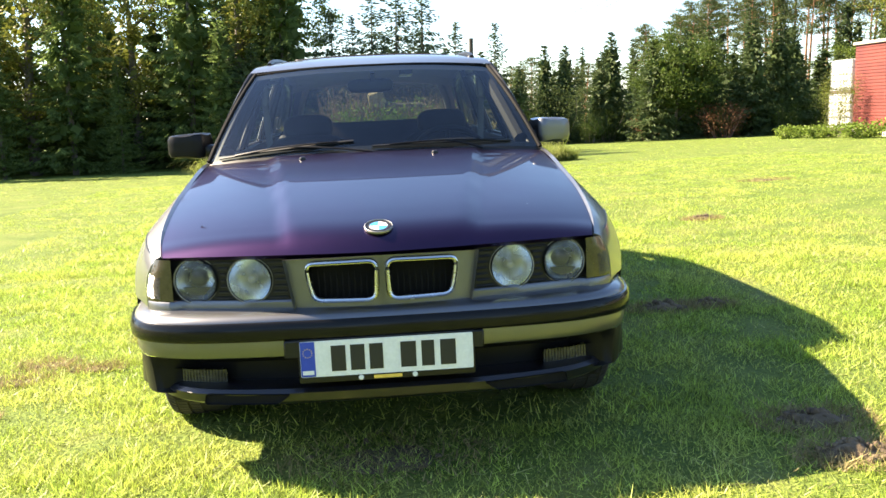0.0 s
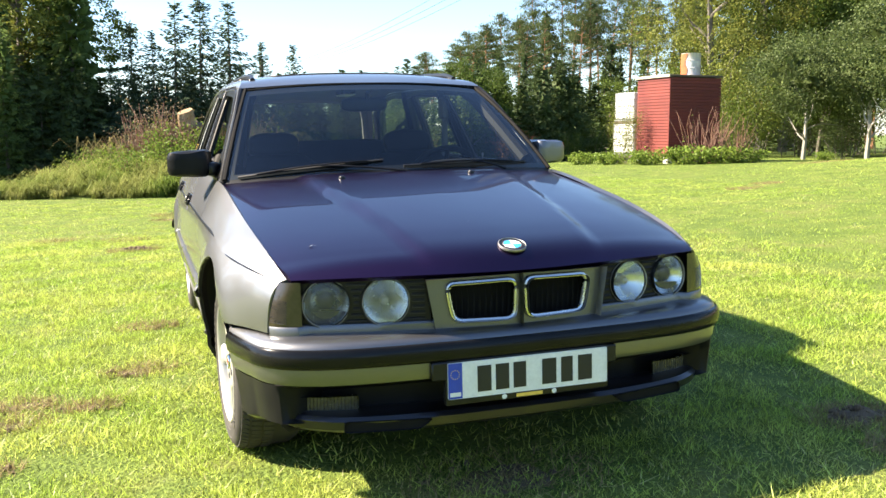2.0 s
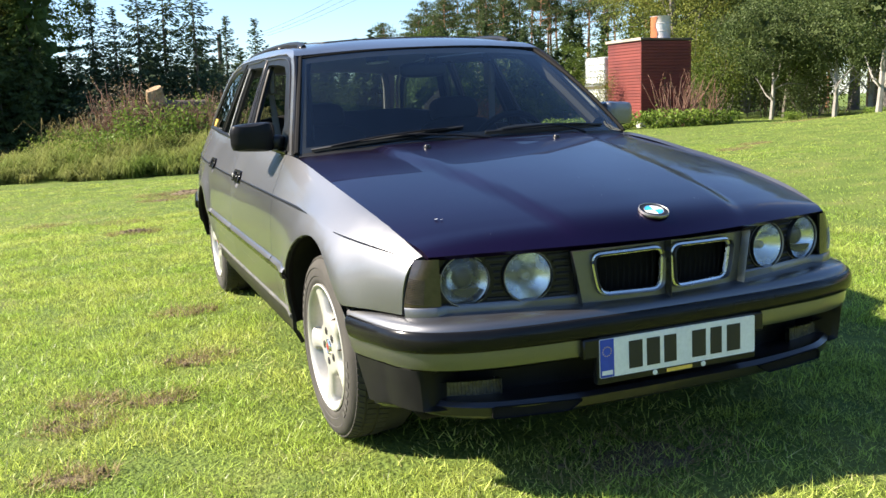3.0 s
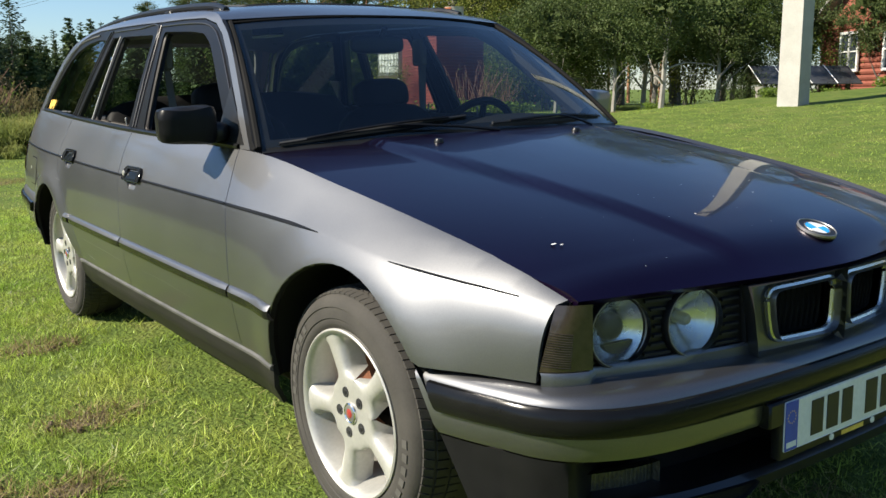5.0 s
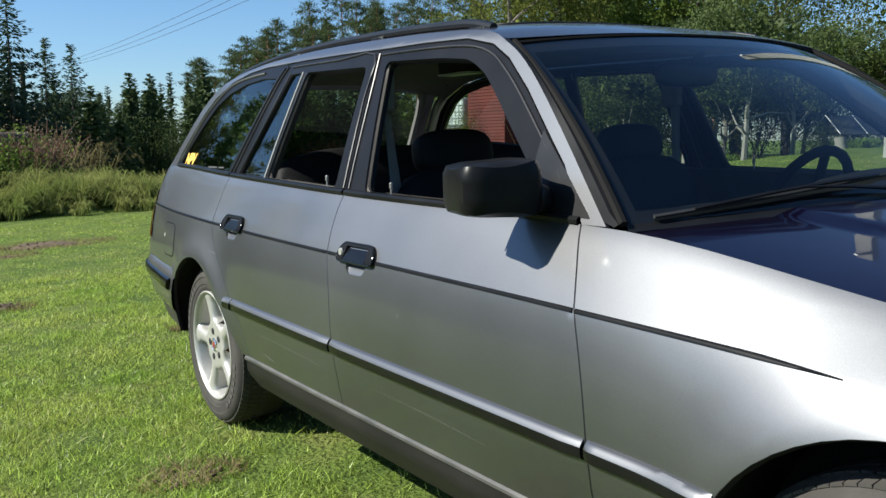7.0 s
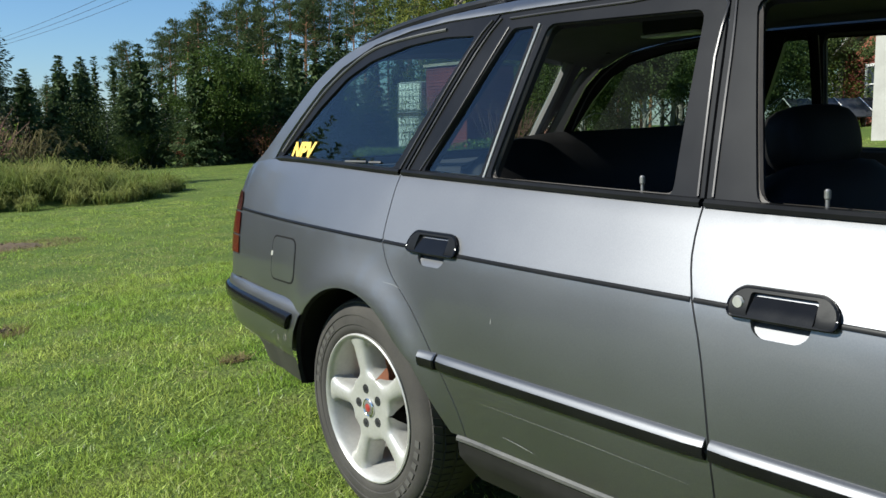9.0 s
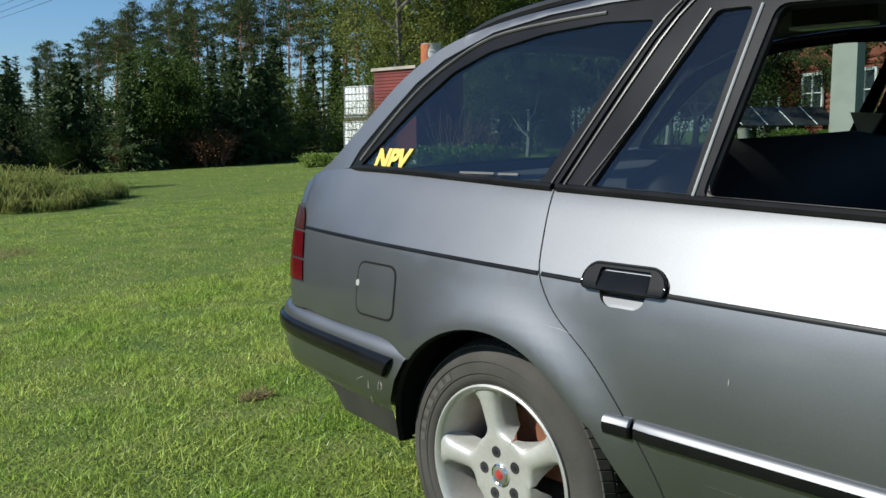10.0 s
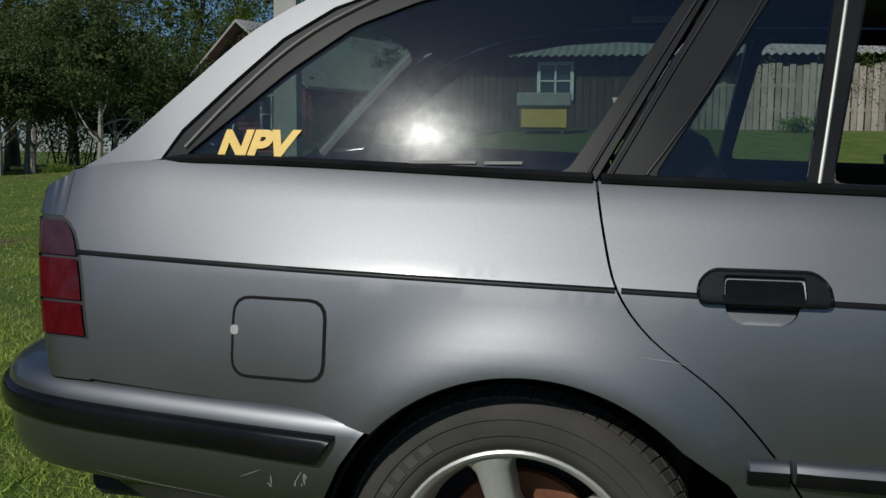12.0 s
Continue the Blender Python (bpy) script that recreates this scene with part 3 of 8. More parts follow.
def pine(seed, h, r, label="", category="tree", bare=0.5, per=60):
    """A tall pine: bare reddish stem, then tiers of flat needle pads that shorten towards an uneven top."""
    rs = np.random.RandomState(seed)
    tree = tagged(empty("pine"), label, category)
    stem = limb(rs, (0, 0, -0.1), (0, 0, 1), h * 0.96, 0.15, 0.045, 12)
    lines = [(stem, 0.0125 * h, 0.03)]
    pads = []
    for k in range(32):
        f = bare * 0.8 + (0.985 - bare * 0.8) * (k + rs.uniform(0, 0.8)) / 32
        i = min(11, int(f * 12))
        p = stem[i] + (stem[i + 1] - stem[i]) * min(1, f * 12 - i)
        a = 2.4 * k + rs.uniform(-0.5, 0.5)
        g = (f - bare) / (1 - bare)
        reach = r * (0.25 if g < 0 else (1 - g) ** 0.75 * 0.9 + 0.10) * rs.uniform(0.45, 1.15)
        b = limb(rs, p, (math.cos(a), math.sin(a), rs.uniform(-0.1, 0.25) + 0.35 * max(0, g)), reach, 0.05, 0.25, 4)
        lines.append((b, 0.026, 0.008))
        if g < 0 and rs.uniform() < 0.8:
            continue
        pads += [b[2], b[3], b[4]] if reach > 0.8 else [b[3], b[4]]
    pads += [stem[-1], stem[-1] - np.array([0, 0, 0.25])]
    join_tubes("trunk", lines, PINE_BARK, tree, 5)
    cs = np.array(pads)
    size = rs.uniform(0.4, 1.3, (len(cs), 1)).repeat(per, 0)
    pts = np.repeat(cs, per, 0) + rs.normal(size=(len(cs) * per, 3)) * np.array([0.30, 0.30, 0.12]) * size
    pts[:, 2] += 0.10 * size[:, 0]
    d = rs.normal(size=pts.shape) + np.array([0, 0, 0.9])
    co, q = leaf_quads(rs, pts, 0.22, 0.05, d)
    raw_mesh("crown", co, q, NEEDLE_PINE, tree)
    return tree


def bush(seed, h, r, leaf, label, n=5200, size=0.06, stems=9, twig=BARK, name="bush", bare=0.25):
    rs = np.random.RandomState(seed)
    ob = tagged(empty(name), label, "bush")
    lines, tips = [], []
    for k in range(stems):
        a = rs.uniform(0, 6.28)
        b = limb(rs, (0.25 * r * math.cos(a), 0.25 * r * math.sin(a), -0.05), (0.5 * math.cos(a) * r / h, 0.5 * math.sin(a) * r / h, 1), h * rs.uniform(0.65, 1.0), 0.02, 0.3, 6)
        lines.append((b, 0.016, 0.004))
        tips += b[1:]
    join_tubes("brushwood", lines, twig, ob, 5)
    if n:
        tips = np.array(tips)
        v = rs.normal(size=(40, 3))
        v /= np.linalg.norm(v, axis=1, keepdims=True)
        extra = v * np.array([r * 0.85, r * 0.85, h * 0.42]) * rs.uniform(0.5, 1, (40, 1)) + np.array([0, 0, h * 0.55])
        cs = np.vstack([tips, extra])
        cs = cs[cs[:, 2] > bare * h * 0.6]
        pick = rs.randint(0, len(cs), n)
        pts = cs[pick] + rs.normal(size=(n, 3)) * np.array([0.16 * r, 0.16 * r, 0.10 * h])
        pts[:, 2] = np.abs(pts[:, 2])
        co, q = leaf_quads(rs, pts, size, size * 0.6)
        raw_mesh("foliage", co, q, leaf, ob)
    return ob


def stand(ob, x, y, scale=1.0, turn=0.0, sink=0.0, wide=1.0):
    return pose(x, y, ground_z(x, y) - sink, 0, 0, turn) @ Matrix.Diagonal((scale * wide, scale * wide, scale, 1))


rnd = random.Random(11)
used = set()


def by_shed(x, y):
    """Places near the shed, drawn in towards the lawn."""
    return -1.34 + 0.85 * (x + 1.34), -2.34 + 0.85 * (y + 2.34)


def plant(ob, x, y, scale=1.0, wide=1.0):
    """Puts a first or a further copy of a plant on the ground."""
    m = stand(ob, x, y, scale, rnd.uniform(0, 360), 0.02, wide)
    if ob.name in used:
        return copy_thing(ob, m)
    used.add(ob.name)
    ob.matrix_basis = m
    return ob


def plant_as(ob, x, y, scale, wide=1.0, up=0.0):
    """As plant(), with the size taken from the plant as first built; up: the height of a bank under it."""
    made = plant(ob, x, y, scale / ob.scale.z, wide * ob.scale.z / ob.scale.x)
    made.location.z += up
    return made


def bank_rise(x, y):
    """Height of the earth bank over the lawn."""
    q2 = ((x - 0.2) / 4.2) ** 2 + ((y - 18.9 + 1.2 * min(1, max(0, x / 4))) / 2.6) ** 2
    return 0.30 * max(0, 1 - q2) ** 1.1


spruces = [spruce(1, 9.5, 2.3, "tall dark spruce at the wood's edge"), spruce(2, 8.0, 2.0, "dense dark spruce at the wood's edge"), spruce(3, 10.5, 2.2, "tall dark spruce at the wood's edge")]
birches = [broadleaf(4, 9.0, 2.3, LEAF_YELLOW, BARK, 70, 190, 0.095, 0.03, "yellowing broadleaf tree among spruces"),
           broadleaf(5, 8.0, 2.2, LEAF, BARK, 70, 190, 0.095, 0.03, "green broadleaf tree at the wood's edge")]
# the dark wood behind the car, to the side of the sun
for x, y, k, sc in ((-2.6, 24.6, 1, 0.95), (-4.1, 25.6, 3, 0.86), (-5.2, 24.0, 0, 0.9), (-7.0, 25.2, 3, 1.0), (-8.3, 23.4, 1, 1.0), (-9.8, 24.6, 3, 1.05), (-11.2, 23.0, 2, 0.85), (-13.0, 24.2, 1, 1.1),
                    (-14.6, 22.6, 0, 0.95), (-16.4, 23.6, 0, 1.0), (-18.4, 22.4, 1, 1.05), (-20.6, 23.4, 2, 1.0), (-3.4, 28.0, 2, 0.75), (-6.0, 28.5, 2, 1.0), (-9.0, 28.0, 1, 1.2), (-12.2, 28.4, 2, 1.1),
                    (-15.4, 27.6, 0, 1.2), (-18.6, 28.2, 2, 1.15), (-23.0, 22.0, 3, 1.0), (-25.6, 23.0, 0, 1.0), (-5.0, 32.0, 0, 1.1), (-10.6, 32.5, 2, 1.3), (-17.0, 33.0, 1, 1.3), (-3.1, 25.9, 4, 0.95), (-3.0, 26.8, 2, 0.9)):
    plant((spruces + birches)[k], x, y, sc)

# young thin spruces against the sky
young = [spruce(21, 3.9, 1.25, "slim young spruce standing in weeds", 1.35, core=False, needles=YOUNG, fine=0.56), spruce(22, 3.5, 1.05, "slim young spruce standing in weeds", 1.35, core=False, needles=YOUNG, fine=0.56)]
for x, y, k, sc in ((-1.15, 22.6, 0, 1.08), (-0.62, 23.4, 1, 1.14), (-0.05, 22.4, 0, 1.13), (0.62, 23.0, 1, 1.28), (1.25, 22.3, 0, 1.14), (2.3, 24.0, 1, 0.95), (4.4, 31.5, 1, 1.12), (-1.7, 24.4, 1, 0.8), (0.25, 24.2, 1, 0.8), (-0.4, 24.6, 0, 0.7)):
    plant(young[k], x, y, sc)
# dense young spruce wood beyond the lawn's end
small = [spruce(24, 3.4, 1.25, "dense low spruce at the lawn's end", 1.2, needles=DARK_NEEDLE), spruce(25, 4.9, 1.15, "dense spruce beyond the lawn", 1.1, needles=DARK_NEEDLE)]
for k in range(26):
    plant(small[0], 1.0 + 15.5 * k / 26 + rnd.uniform(-0.3, 0.3), 32.6 + rnd.uniform(-0.8, 1.0) - 2.4 * (k > 14), rnd.uniform(0.7, 1.1))
for k in range(26):
    plant(small[1], 0.0 + 24.0 * (k + rnd.uniform(-0.6, 0.6)) / 26, 41 + rnd.uniform(-3.0, 4.0), rnd.uniform(0.5, 0.85), 1.4)
for k in range(15):
    plant(small[1], -6.2 + 0.58 * k + rnd.uniform(-0.2, 0.2), 27.2 + rnd.uniform(-0.9, 0.9), rnd.uniform(0.50, 0.68))
for k in range(8):
    plant(spruces[k % 3], -4.4 - 2.7 * k + rnd.uniform(-0.3, 0.3), 22.3 + rnd.uniform(-0.4, 0.6), rnd.uniform(0.32, 0.55))
for k in range(34):
    x, y, sc = -3.4 - 0.66 * k + rnd.uniform(-0.3, 0.3), 25.0 + 1.5 * (k % 2) + rnd.uniform(-0.4, 0.4), rnd.uniform(1.0, 1.5)
    # from the eighth on, mostly lightened needles stand for sunlight on the wood
    plant_as(small[0] if k < 7 else spruces[1] if k % 3 else birches[k % 2], x, y, sc * (1.0 if k < 7 else 0.42), 1.0 if k < 7 else 1.25)
for x, y, sc in ((-3.4, 23.4, 1.0), (-2.9, 24.0, 1.0), (-2.4, 23.6, 0.92), (-1.95, 24.2, 0.85), (-2.7, 22.9, 0.7), (-3.9, 22.8, 0.9), (-1.5, 24.4, 0.84), (-1.1, 25.0, 0.9), (-0.7, 24.6, 0.84), (-0.2, 25.2, 0.85), (0.4, 24.8, 0.78), (1.0, 25.2, 0.78), (1.7, 25.0, 0.7)):
    plant_as(small[0], x, y, sc)
for k in range(17):
    plant(small[0], -2.6 + 0.42 * k + rnd.uniform(-0.2, 0.2), 24.9 + rnd.uniform(-0.8, 0.8), rnd.uniform(0.52, 0.74), 1.15)
# pines and mixed wood far behind: the tree tops climb from the gap beyond the lawn to the tall pines
SKYLINE = curve_fn([(3, 2.6), (8, 3.0), (12, 3.5), (16, 4.2), (18, 5.0), (20, 6.4), (22, 7.8), (25, 9.0), (30, 9.6), (38, 9.8), (50, 9.6)])
pines = [pine(31, 11.0, 2.3, "tall pine with a reddish trunk", bare=0.60), pine(32, 12.0, 2.1, "tall pine with a reddish trunk", bare=0.66), pine(33, 10.0, 2.4, "tall pine with a reddish trunk", bare=0.52), pine(34, 11.5, 1.7, "slender pine with a reddish trunk", bare=0.68)]
far_spruce = spruce(26, 9.0, 2.0, "distant dark spruce beyond the clearing", 0.8, needles=DARK_NEEDLE, fine=0.85)
far_slim = spruce(28, 9.0, 1.5, "slim distant spruce beyond the clearing", 0.8, needles=DARK_NEEDLE, fine=0.85)
far_leafy = broadleaf(27, 9.0, 2.8, LEAF, BARK, 60, 130, 0.14, 0.10, "distant green broadleaf tree beyond the clearing")
TALL = {pines[0].name: 11.0, pines[1].name: 12.0, pines[2].name: 10.0, pines[3].name: 11.5, far_spruce.name: 9.0, far_slim.name: 9.0, far_leafy.name: 9.0}
for near, far, count, a0, a1, reach in ((44, 52, 46, 4, 42, 0.42), (52, 60, 18, 16, 46, 0.66), (54, 62, 34, 4, 46, 0.86), (64, 76, 56, 3, 50, 1.0)):
    for k in range(count):
        deg = a0 + (a1 - a0) * (k + rnd.uniform(-0.45, 0.45)) / count
        d = rnd.uniform(near, far)
        x, y = -1.5 + d * math.sin(radians(deg)), d * math.cos(radians(deg))
        if deg < 18:
            ob = rnd.choice((far_spruce, far_slim, far_slim, pines[0], pines[2]))
        elif reach < 0.7:
            ob = rnd.choice((far_spruce, far_slim, far_spruce, far_slim, far_leafy if deg > 30 else far_spruce))
        else:
            ob = rnd.choice((pines[0], pines[1], pines[2], pines[3], pines[0], pines[3], far_spruce))
        top = 1.1 - ground_z(x, y) + d * math.tan(radians(SKYLINE(deg))) * reach * rnd.uniform(0.84, 1.06)
        sc = top / TALL[ob.name]
        plant_as(ob, x, y, sc, min(1.6, max(0.85, 0.78 / sc)))
# the big leafy trees behind the red shed and the orchard
big = broadleaf(41, 11.5, 4.0, LEAF_YELLOW, BARK, 140, 190, 0.105, 0.16, "tall yellowing broadleaf tree behind the shed")
big2 = broadleaf(42, 10.5, 3.8, LEAF, BARK, 140, 190, 0.105, 0.14, "tall green broadleaf tree behind the orchard")
for x, y, k, sc in ((22.6, 32.0, 0, 0.95), (26.0, 33.4, 0, 0.95), (27.0, 33.0, 1, 1.05), (30.5, 30.0, 1, 1.1), (33.5, 26.5, 0, 1.0), (36.0, 23.0, 1, 1.1), (38.5, 19.0, 0, 1.1), (29.5, 36.0, 1, 1.25), (35.0, 30.5, 1, 1.3),
                    (40.5, 14.0, 1, 1.1), (42.0, 8.0, 0, 1.1), (42.0, 2.0, 1, 1.2), (41.0, -4.0, 0, 1.1), (40.0, -11.0, 1, 1.1)):
    plant((big, big2)[k], x, y, sc)
# apple trees with pale crooked trunks
apples = [broadleaf(51, 4.3, 1.75, LEAF_APPLE, PALE_BARK, 66, 160, 0.072, 0.36, "old apple tree with a pale trunk", trunk_r=0.085),
          broadleaf(52, 3.9, 1.9, LEAF_APPLE, PALE_BARK, 66, 160, 0.072, 0.38, "old apple tree with a pale trunk", trunk_r=0.08),
          broadleaf(53, 3.8, 1.8, LEAF_DARK, BARK, 60, 150, 0.08, 0.24, "round dark green fruit tree", trunk_r=0.07)]
for x, y, k, sc in ((10.6, 29.8, 2, 1.05), (18.6, 21.4, 1, 1.0), (19.4, 19.6, 0, 1.0), (15.8, 14.5, 1, 1.0), (21.4, 20.2, 0, 1.1), (22.8, 21.0, 0, 1.15), (22.5, 18.1, 0, 1.1), (21.0, 23.6, 2, 1.1), (25.0, 23.5, 0, 1.2), (26.5, 20.6, 2, 1.2),
                    (28.2, 16.0, 0, 1.1), (29.5, 20.0, 1, 1.2), (24.5, 9.4, 0, 0.8), (27.0, -1.5, 2, 0.8)):
    plant(apples[k], x, y, sc)
# hedge of bushes along the lawn's far edge
bushes = [bush(61, 2.2, 1.25, LEAF, "dense green bush at the lawn's edge"), bush(62, 1.8, 1.2, LEAF_APPLE, "grey-green bush at the lawn's edge"), bush(63, 2.6, 1.3, LEAF_YELLOW, "tall yellowish bush at the lawn's edge"), bush(69, 2.2, 1.25, LEAF_DARK, "dense dark green bush in the wood's shade")]
for x, y, k, sc in ((5.2, 30.5, 0, 0.9), (6.6, 31.0, 1, 1.2), (7.6, 30.2, 0, 1.0), (8.6, 31.4, 0, 1.2), (11.0, 30.4, 0, 1.2), (12.2, 29.0, 0, 1.1), (13.2, 30.0, 0, 1.3), (14.2, 28.8, 0, 1.05), (15.6, 29.8, 0, 1.3), (17.0, 29.2, 0, 1.3),
                    (18.4, 27.0, 2, 1.2), (19.0, 25.0, 0, 1.1), (20.0, 26.6, 2, 1.3), (21.6, 25.4, 1, 1.3), (23.0, 24.6, 0, 1.3), (24.4, 21.4, 2, 1.2), (25.4, 25.8, 0, 1.4), (26.0, 18.8, 1, 1.0), (27.4, 22.6, 2, 1.4), (28.8, 18.4, 0, 1.3),
                    (3.9, 31.5, 1, 1.1), (2.6, 33.0, 0, 1.2), (1.2, 34.0, 1, 1.1), (10.0, 32.5, 0, 1.3), (16.6, 32.5, 0, 1.5), (22.0, 28.5, 0, 1.5), (19.2, 30.0, 0, 1.5), (30.0, 15.0, 1, 1.2), (20.5, 21.8, 1, 0.7), (22.6, 17.0, 1, 0.6),
                    (31.5, 17.0, 0, 1.4), (32.5, 13.4, 2, 1.3), (29.5, 11.0, 1, 1.1), (23.3, 0.2, 1, 0.9), (23.0, -2.6, 0, 0.9), (24.6, 12.6, 1, 0.7)):
    plant(bushes[3 if k == 0 and x < 18 and y > 20 else k], x, y, sc * (0.75 if k == 0 and x < 18 and y > 20 else 1))
red_bush = bush(64, 1.3, 0.9, RED_LEAF, "low reddish bush at the lawn's edge", 1500, 0.07, 14, TWIG)
plant(red_bush, 11.9, 28.6, 1.0)
plant(red_bush, 9.9, 30.6, 0.8)
bare = bush(65, 2.0, 1.1, LEAF, "bare reddish shrub in front of the shed", 60, 0.06, 46, TWIG, "shrub")
plant(bare, *by_shed(16.1, 22.9), 0.85)
plant(bare, *by_shed(17.0, 22.8), 0.8)
plant(bushes[2], *by_shed(14.55, 25.4), 0.6, 0.6)
weeds = bush(66, 0.62, 0.75, WEED, "clump of bright green weeds", 900, 0.11, 8, BARK, "weeds", 0.0)
for x, y, sc in ((14.3, 23.4, 0.9), (15.3, 22.6, 1.1), (16.2, 22.2, 1.0), (17.2, 22.3, 0.9), (13.9, 25.0, 0.8), (13.7, 26.6, 0.8), (19.0, 17.6, 0.7), (21.4, 13.4, 0.6), (22.5, 12.4, 0.8), (18.4, 20.2, 0.6), (21.4, 7.6, 0.8), (20.8, 2.2, 0.7), (21.2, -0.6, 0.8), (16.2, 11.6, 0.5), (17.4, 12.6, 0.5)):
    plant_as(weeds, *(by_shed(x, y) if 13 < x < 19.5 and y > 22 else (x, y)), sc * 0.8, 1.15)
# unseen woods added all round the rest of the clearing
for k in range(36):
    a = radians(112 + 216 * k / 35 + rnd.uniform(-2, 2))
    # drawn in behind the camera, to darken the car's front and its reflections
    near = radians(128) < a < radians(240)
    d = rnd.uniform(32, 40) if near else rnd.uniform(46, 60)
    plant_as((far_spruce, far_leafy)[rnd.randrange(2)], d * math.sin(a), d * math.cos(a), rnd.uniform(0.85, 1.1) if near else rnd.uniform(0.7, 1.0), 1.3)


# ---- grass ----
def blades(name, x, y, height, width, lean, material, rs, zoff=0.0):
    n = len(x)
    z = np.array([ground_z(a, b) for a, b in zip(x, y)]) + zoff
    a = rs.uniform(0, 2 * np.pi, n)
    t = rs.uniform(0, 2 * np.pi, n)
    le = np.abs(rs.normal(0, lean, n)) * height
    base = np.stack([x, y, z - 0.004], 1)
    w = np.stack([np.cos(a), np.sin(a), np.zeros(n)], 1) * (width / 2)[:, None]
    tip = base + np.stack([np.cos(t) * le, np.sin(t) * le, height], 1)
    co = np.stack([base - w, base + w, tip], 1).reshape(-1, 3)
    return raw_mesh(name, co, np.arange(3 * n).reshape(n, 3), material)


def bent_blades(name, x, y, z, height, width, droop, material, rs):
    """Long blades that rise, arch over and hang."""
    n = len(x)
    a = rs.uniform(0, 2 * np.pi, n)
    d = np.stack([np.cos(a), np.sin(a), np.zeros(n)], 1)
    w = np.stack([-np.sin(a), np.cos(a), np.zeros(n)], 1) * (width / 2)[:, None]
    h, up = height[:, None], np.array([0, 0, 1.0])
    b = (droop * rs.uniform(0.5, 1.5, n))[:, None]
    p0 = np.stack([x, y, z - 0.01], 1)
    p1 = p0 + up * h * 0.60 + d * h * 0.18 * b
    p2 = p0 + up * h * (0.95 - 0.10 * b) + d * h * 0.55 * b
    p3 = p0 + up * h * (0.95 - 0.45 * b) + d * h * 0.95 * b
    co = np.stack([p0 - w, p0 + w, p1 + w, p1 - w, p2 + w * 0.7, p2 - w * 0.7, p3], 1).reshape(-1, 3)
    i = np.arange(n)[:, None] * 7
    tri = np.concatenate([i + np.array([k]) for k in ((0, 1, 2), (0, 2, 3), (3, 2, 4), (3, 4, 5), (5, 4, 6))], 0)
    return raw_mesh(name, co, tri, material)


rs = np.random.RandomState(5)
def scatter(n, x0, x1, y0, y1):
    return rs.uniform(x0, x1, n), rs.uniform(y0, y1, n)


xs, ys = [], []
hs, ws = [], []
for n, box, h, w in ((150000, (-2.9, -0.75, -0.6, 4.6), 0.024, 0.0042), (130000, (-1.8, 3.0, -1.6, 0.4), 0.024, 0.0042), (90000, (0.75, 3.4, 0.2, 4.0), 0.026, 0.0048), (170000, (-2.6, 2.2, 4.2, 8.4), 0.026, 0.0052),
                     (110000, (-3.4, 4.2, -1.5, 8.0), 0.030, 0.0062), (170000, (-5.0, 8.0, 7.6, 15.0), 0.020, 0.0065), (120000, (-12, 20, 12.0, 27.0), 0.018, 0.010), (110000, (3.0, 14.0, -3.0, 12.0), 0.020, 0.008)):
    x, y = scatter(n, *box)
    tuft = np.array([noise.noise(Vector((a * 3.1, b * 3.1, 1.0))) for a, b in zip(x, y)])
    tuft += 0.6 * np.array([noise.noise(Vector((a * 9.0, b * 9.0, 4.0))) for a, b in zip(x, y)])
    keep = rs.uniform(-0.9, 0.6, n) < tuft + 0.2
    x, y, tuft = x[keep], y[keep], tuft[keep]
    xs.append(x)
    ys.append(y)
    hs.append(h * rs.uniform(0.45, 1.25, len(x)) * (1 + 0.7 * np.clip(tuft, -0.9, 1)) + (rs.uniform(0, 1, len(x)) > 0.985) * rs.uniform(0.012, 0.038, len(x)))
    ws.append(w * rs.uniform(0.7, 1.3, len(x)))
tagged(blades("grass", np.concatenate(xs), np.concatenate(ys), np.concatenate(hs), np.concatenate(ws), 1.3, BLADE, rs), "short bright green lawn grass", "grass", kind="stuff")
n = 90000
x, y = rs.uniform(-3.0, 4.0, n), rs.uniform(-1.5, 10.0, n)
dry = np.array([noise.noise(Vector((a * 0.9, b * 0.9, 5.0))) + 0.5 * noise.noise(Vector((a * 4, b * 4, 9.0))) for a, b in zip(x, y)])
keep = rs.uniform(-0.12, 1.05, n) < dry
x, y, n = x[keep], y[keep], int(keep.sum())
tagged(blades("straw", x, y, rs.uniform(0.010, 0.024, n), rs.uniform(0.003, 0.006, n), 2.2, CLIPPING, rs, 0.006), "dry cut straw lying in the lawn", "straw", kind="stuff")
# the bank of tall grass and weeds
tufts, per = 420, 110
n = tufts * per
a, q = np.repeat(rs.uniform(0, 6.283, tufts), per), np.repeat(np.sqrt(rs.uniform(0, 1, tufts)), per)
grow = np.repeat(rs.uniform(0.6, 1.35, tufts), per)
x, y = 0.2 + 4.0 * q * np.cos(a) + 0.2 * q * np.sin(a), 18.9 + 2.9 * q * np.sin(a)
y = y - 1.2 * np.clip(x / 4, 0, 1)
x = x + 0.4 * np.sin(a * 5) * q + rs.normal(size=n) * 0.06
y = y + rs.normal(size=n) * 0.06
rise = np.clip((1 - q) * 2.2, 0, 1) ** 0.6
tall = rs.uniform(0, 1, n) > 0.93
h = (0.20 + 0.26 * rise) * grow * rs.uniform(0.5, 1.2, n) + tall * rs.uniform(0.05, 0.25, n)
zz = np.array([ground_z(p, r) for p, r in zip(x, y)]) + 0.27 * np.clip(1 - q * q, 0, 1) ** 1.1
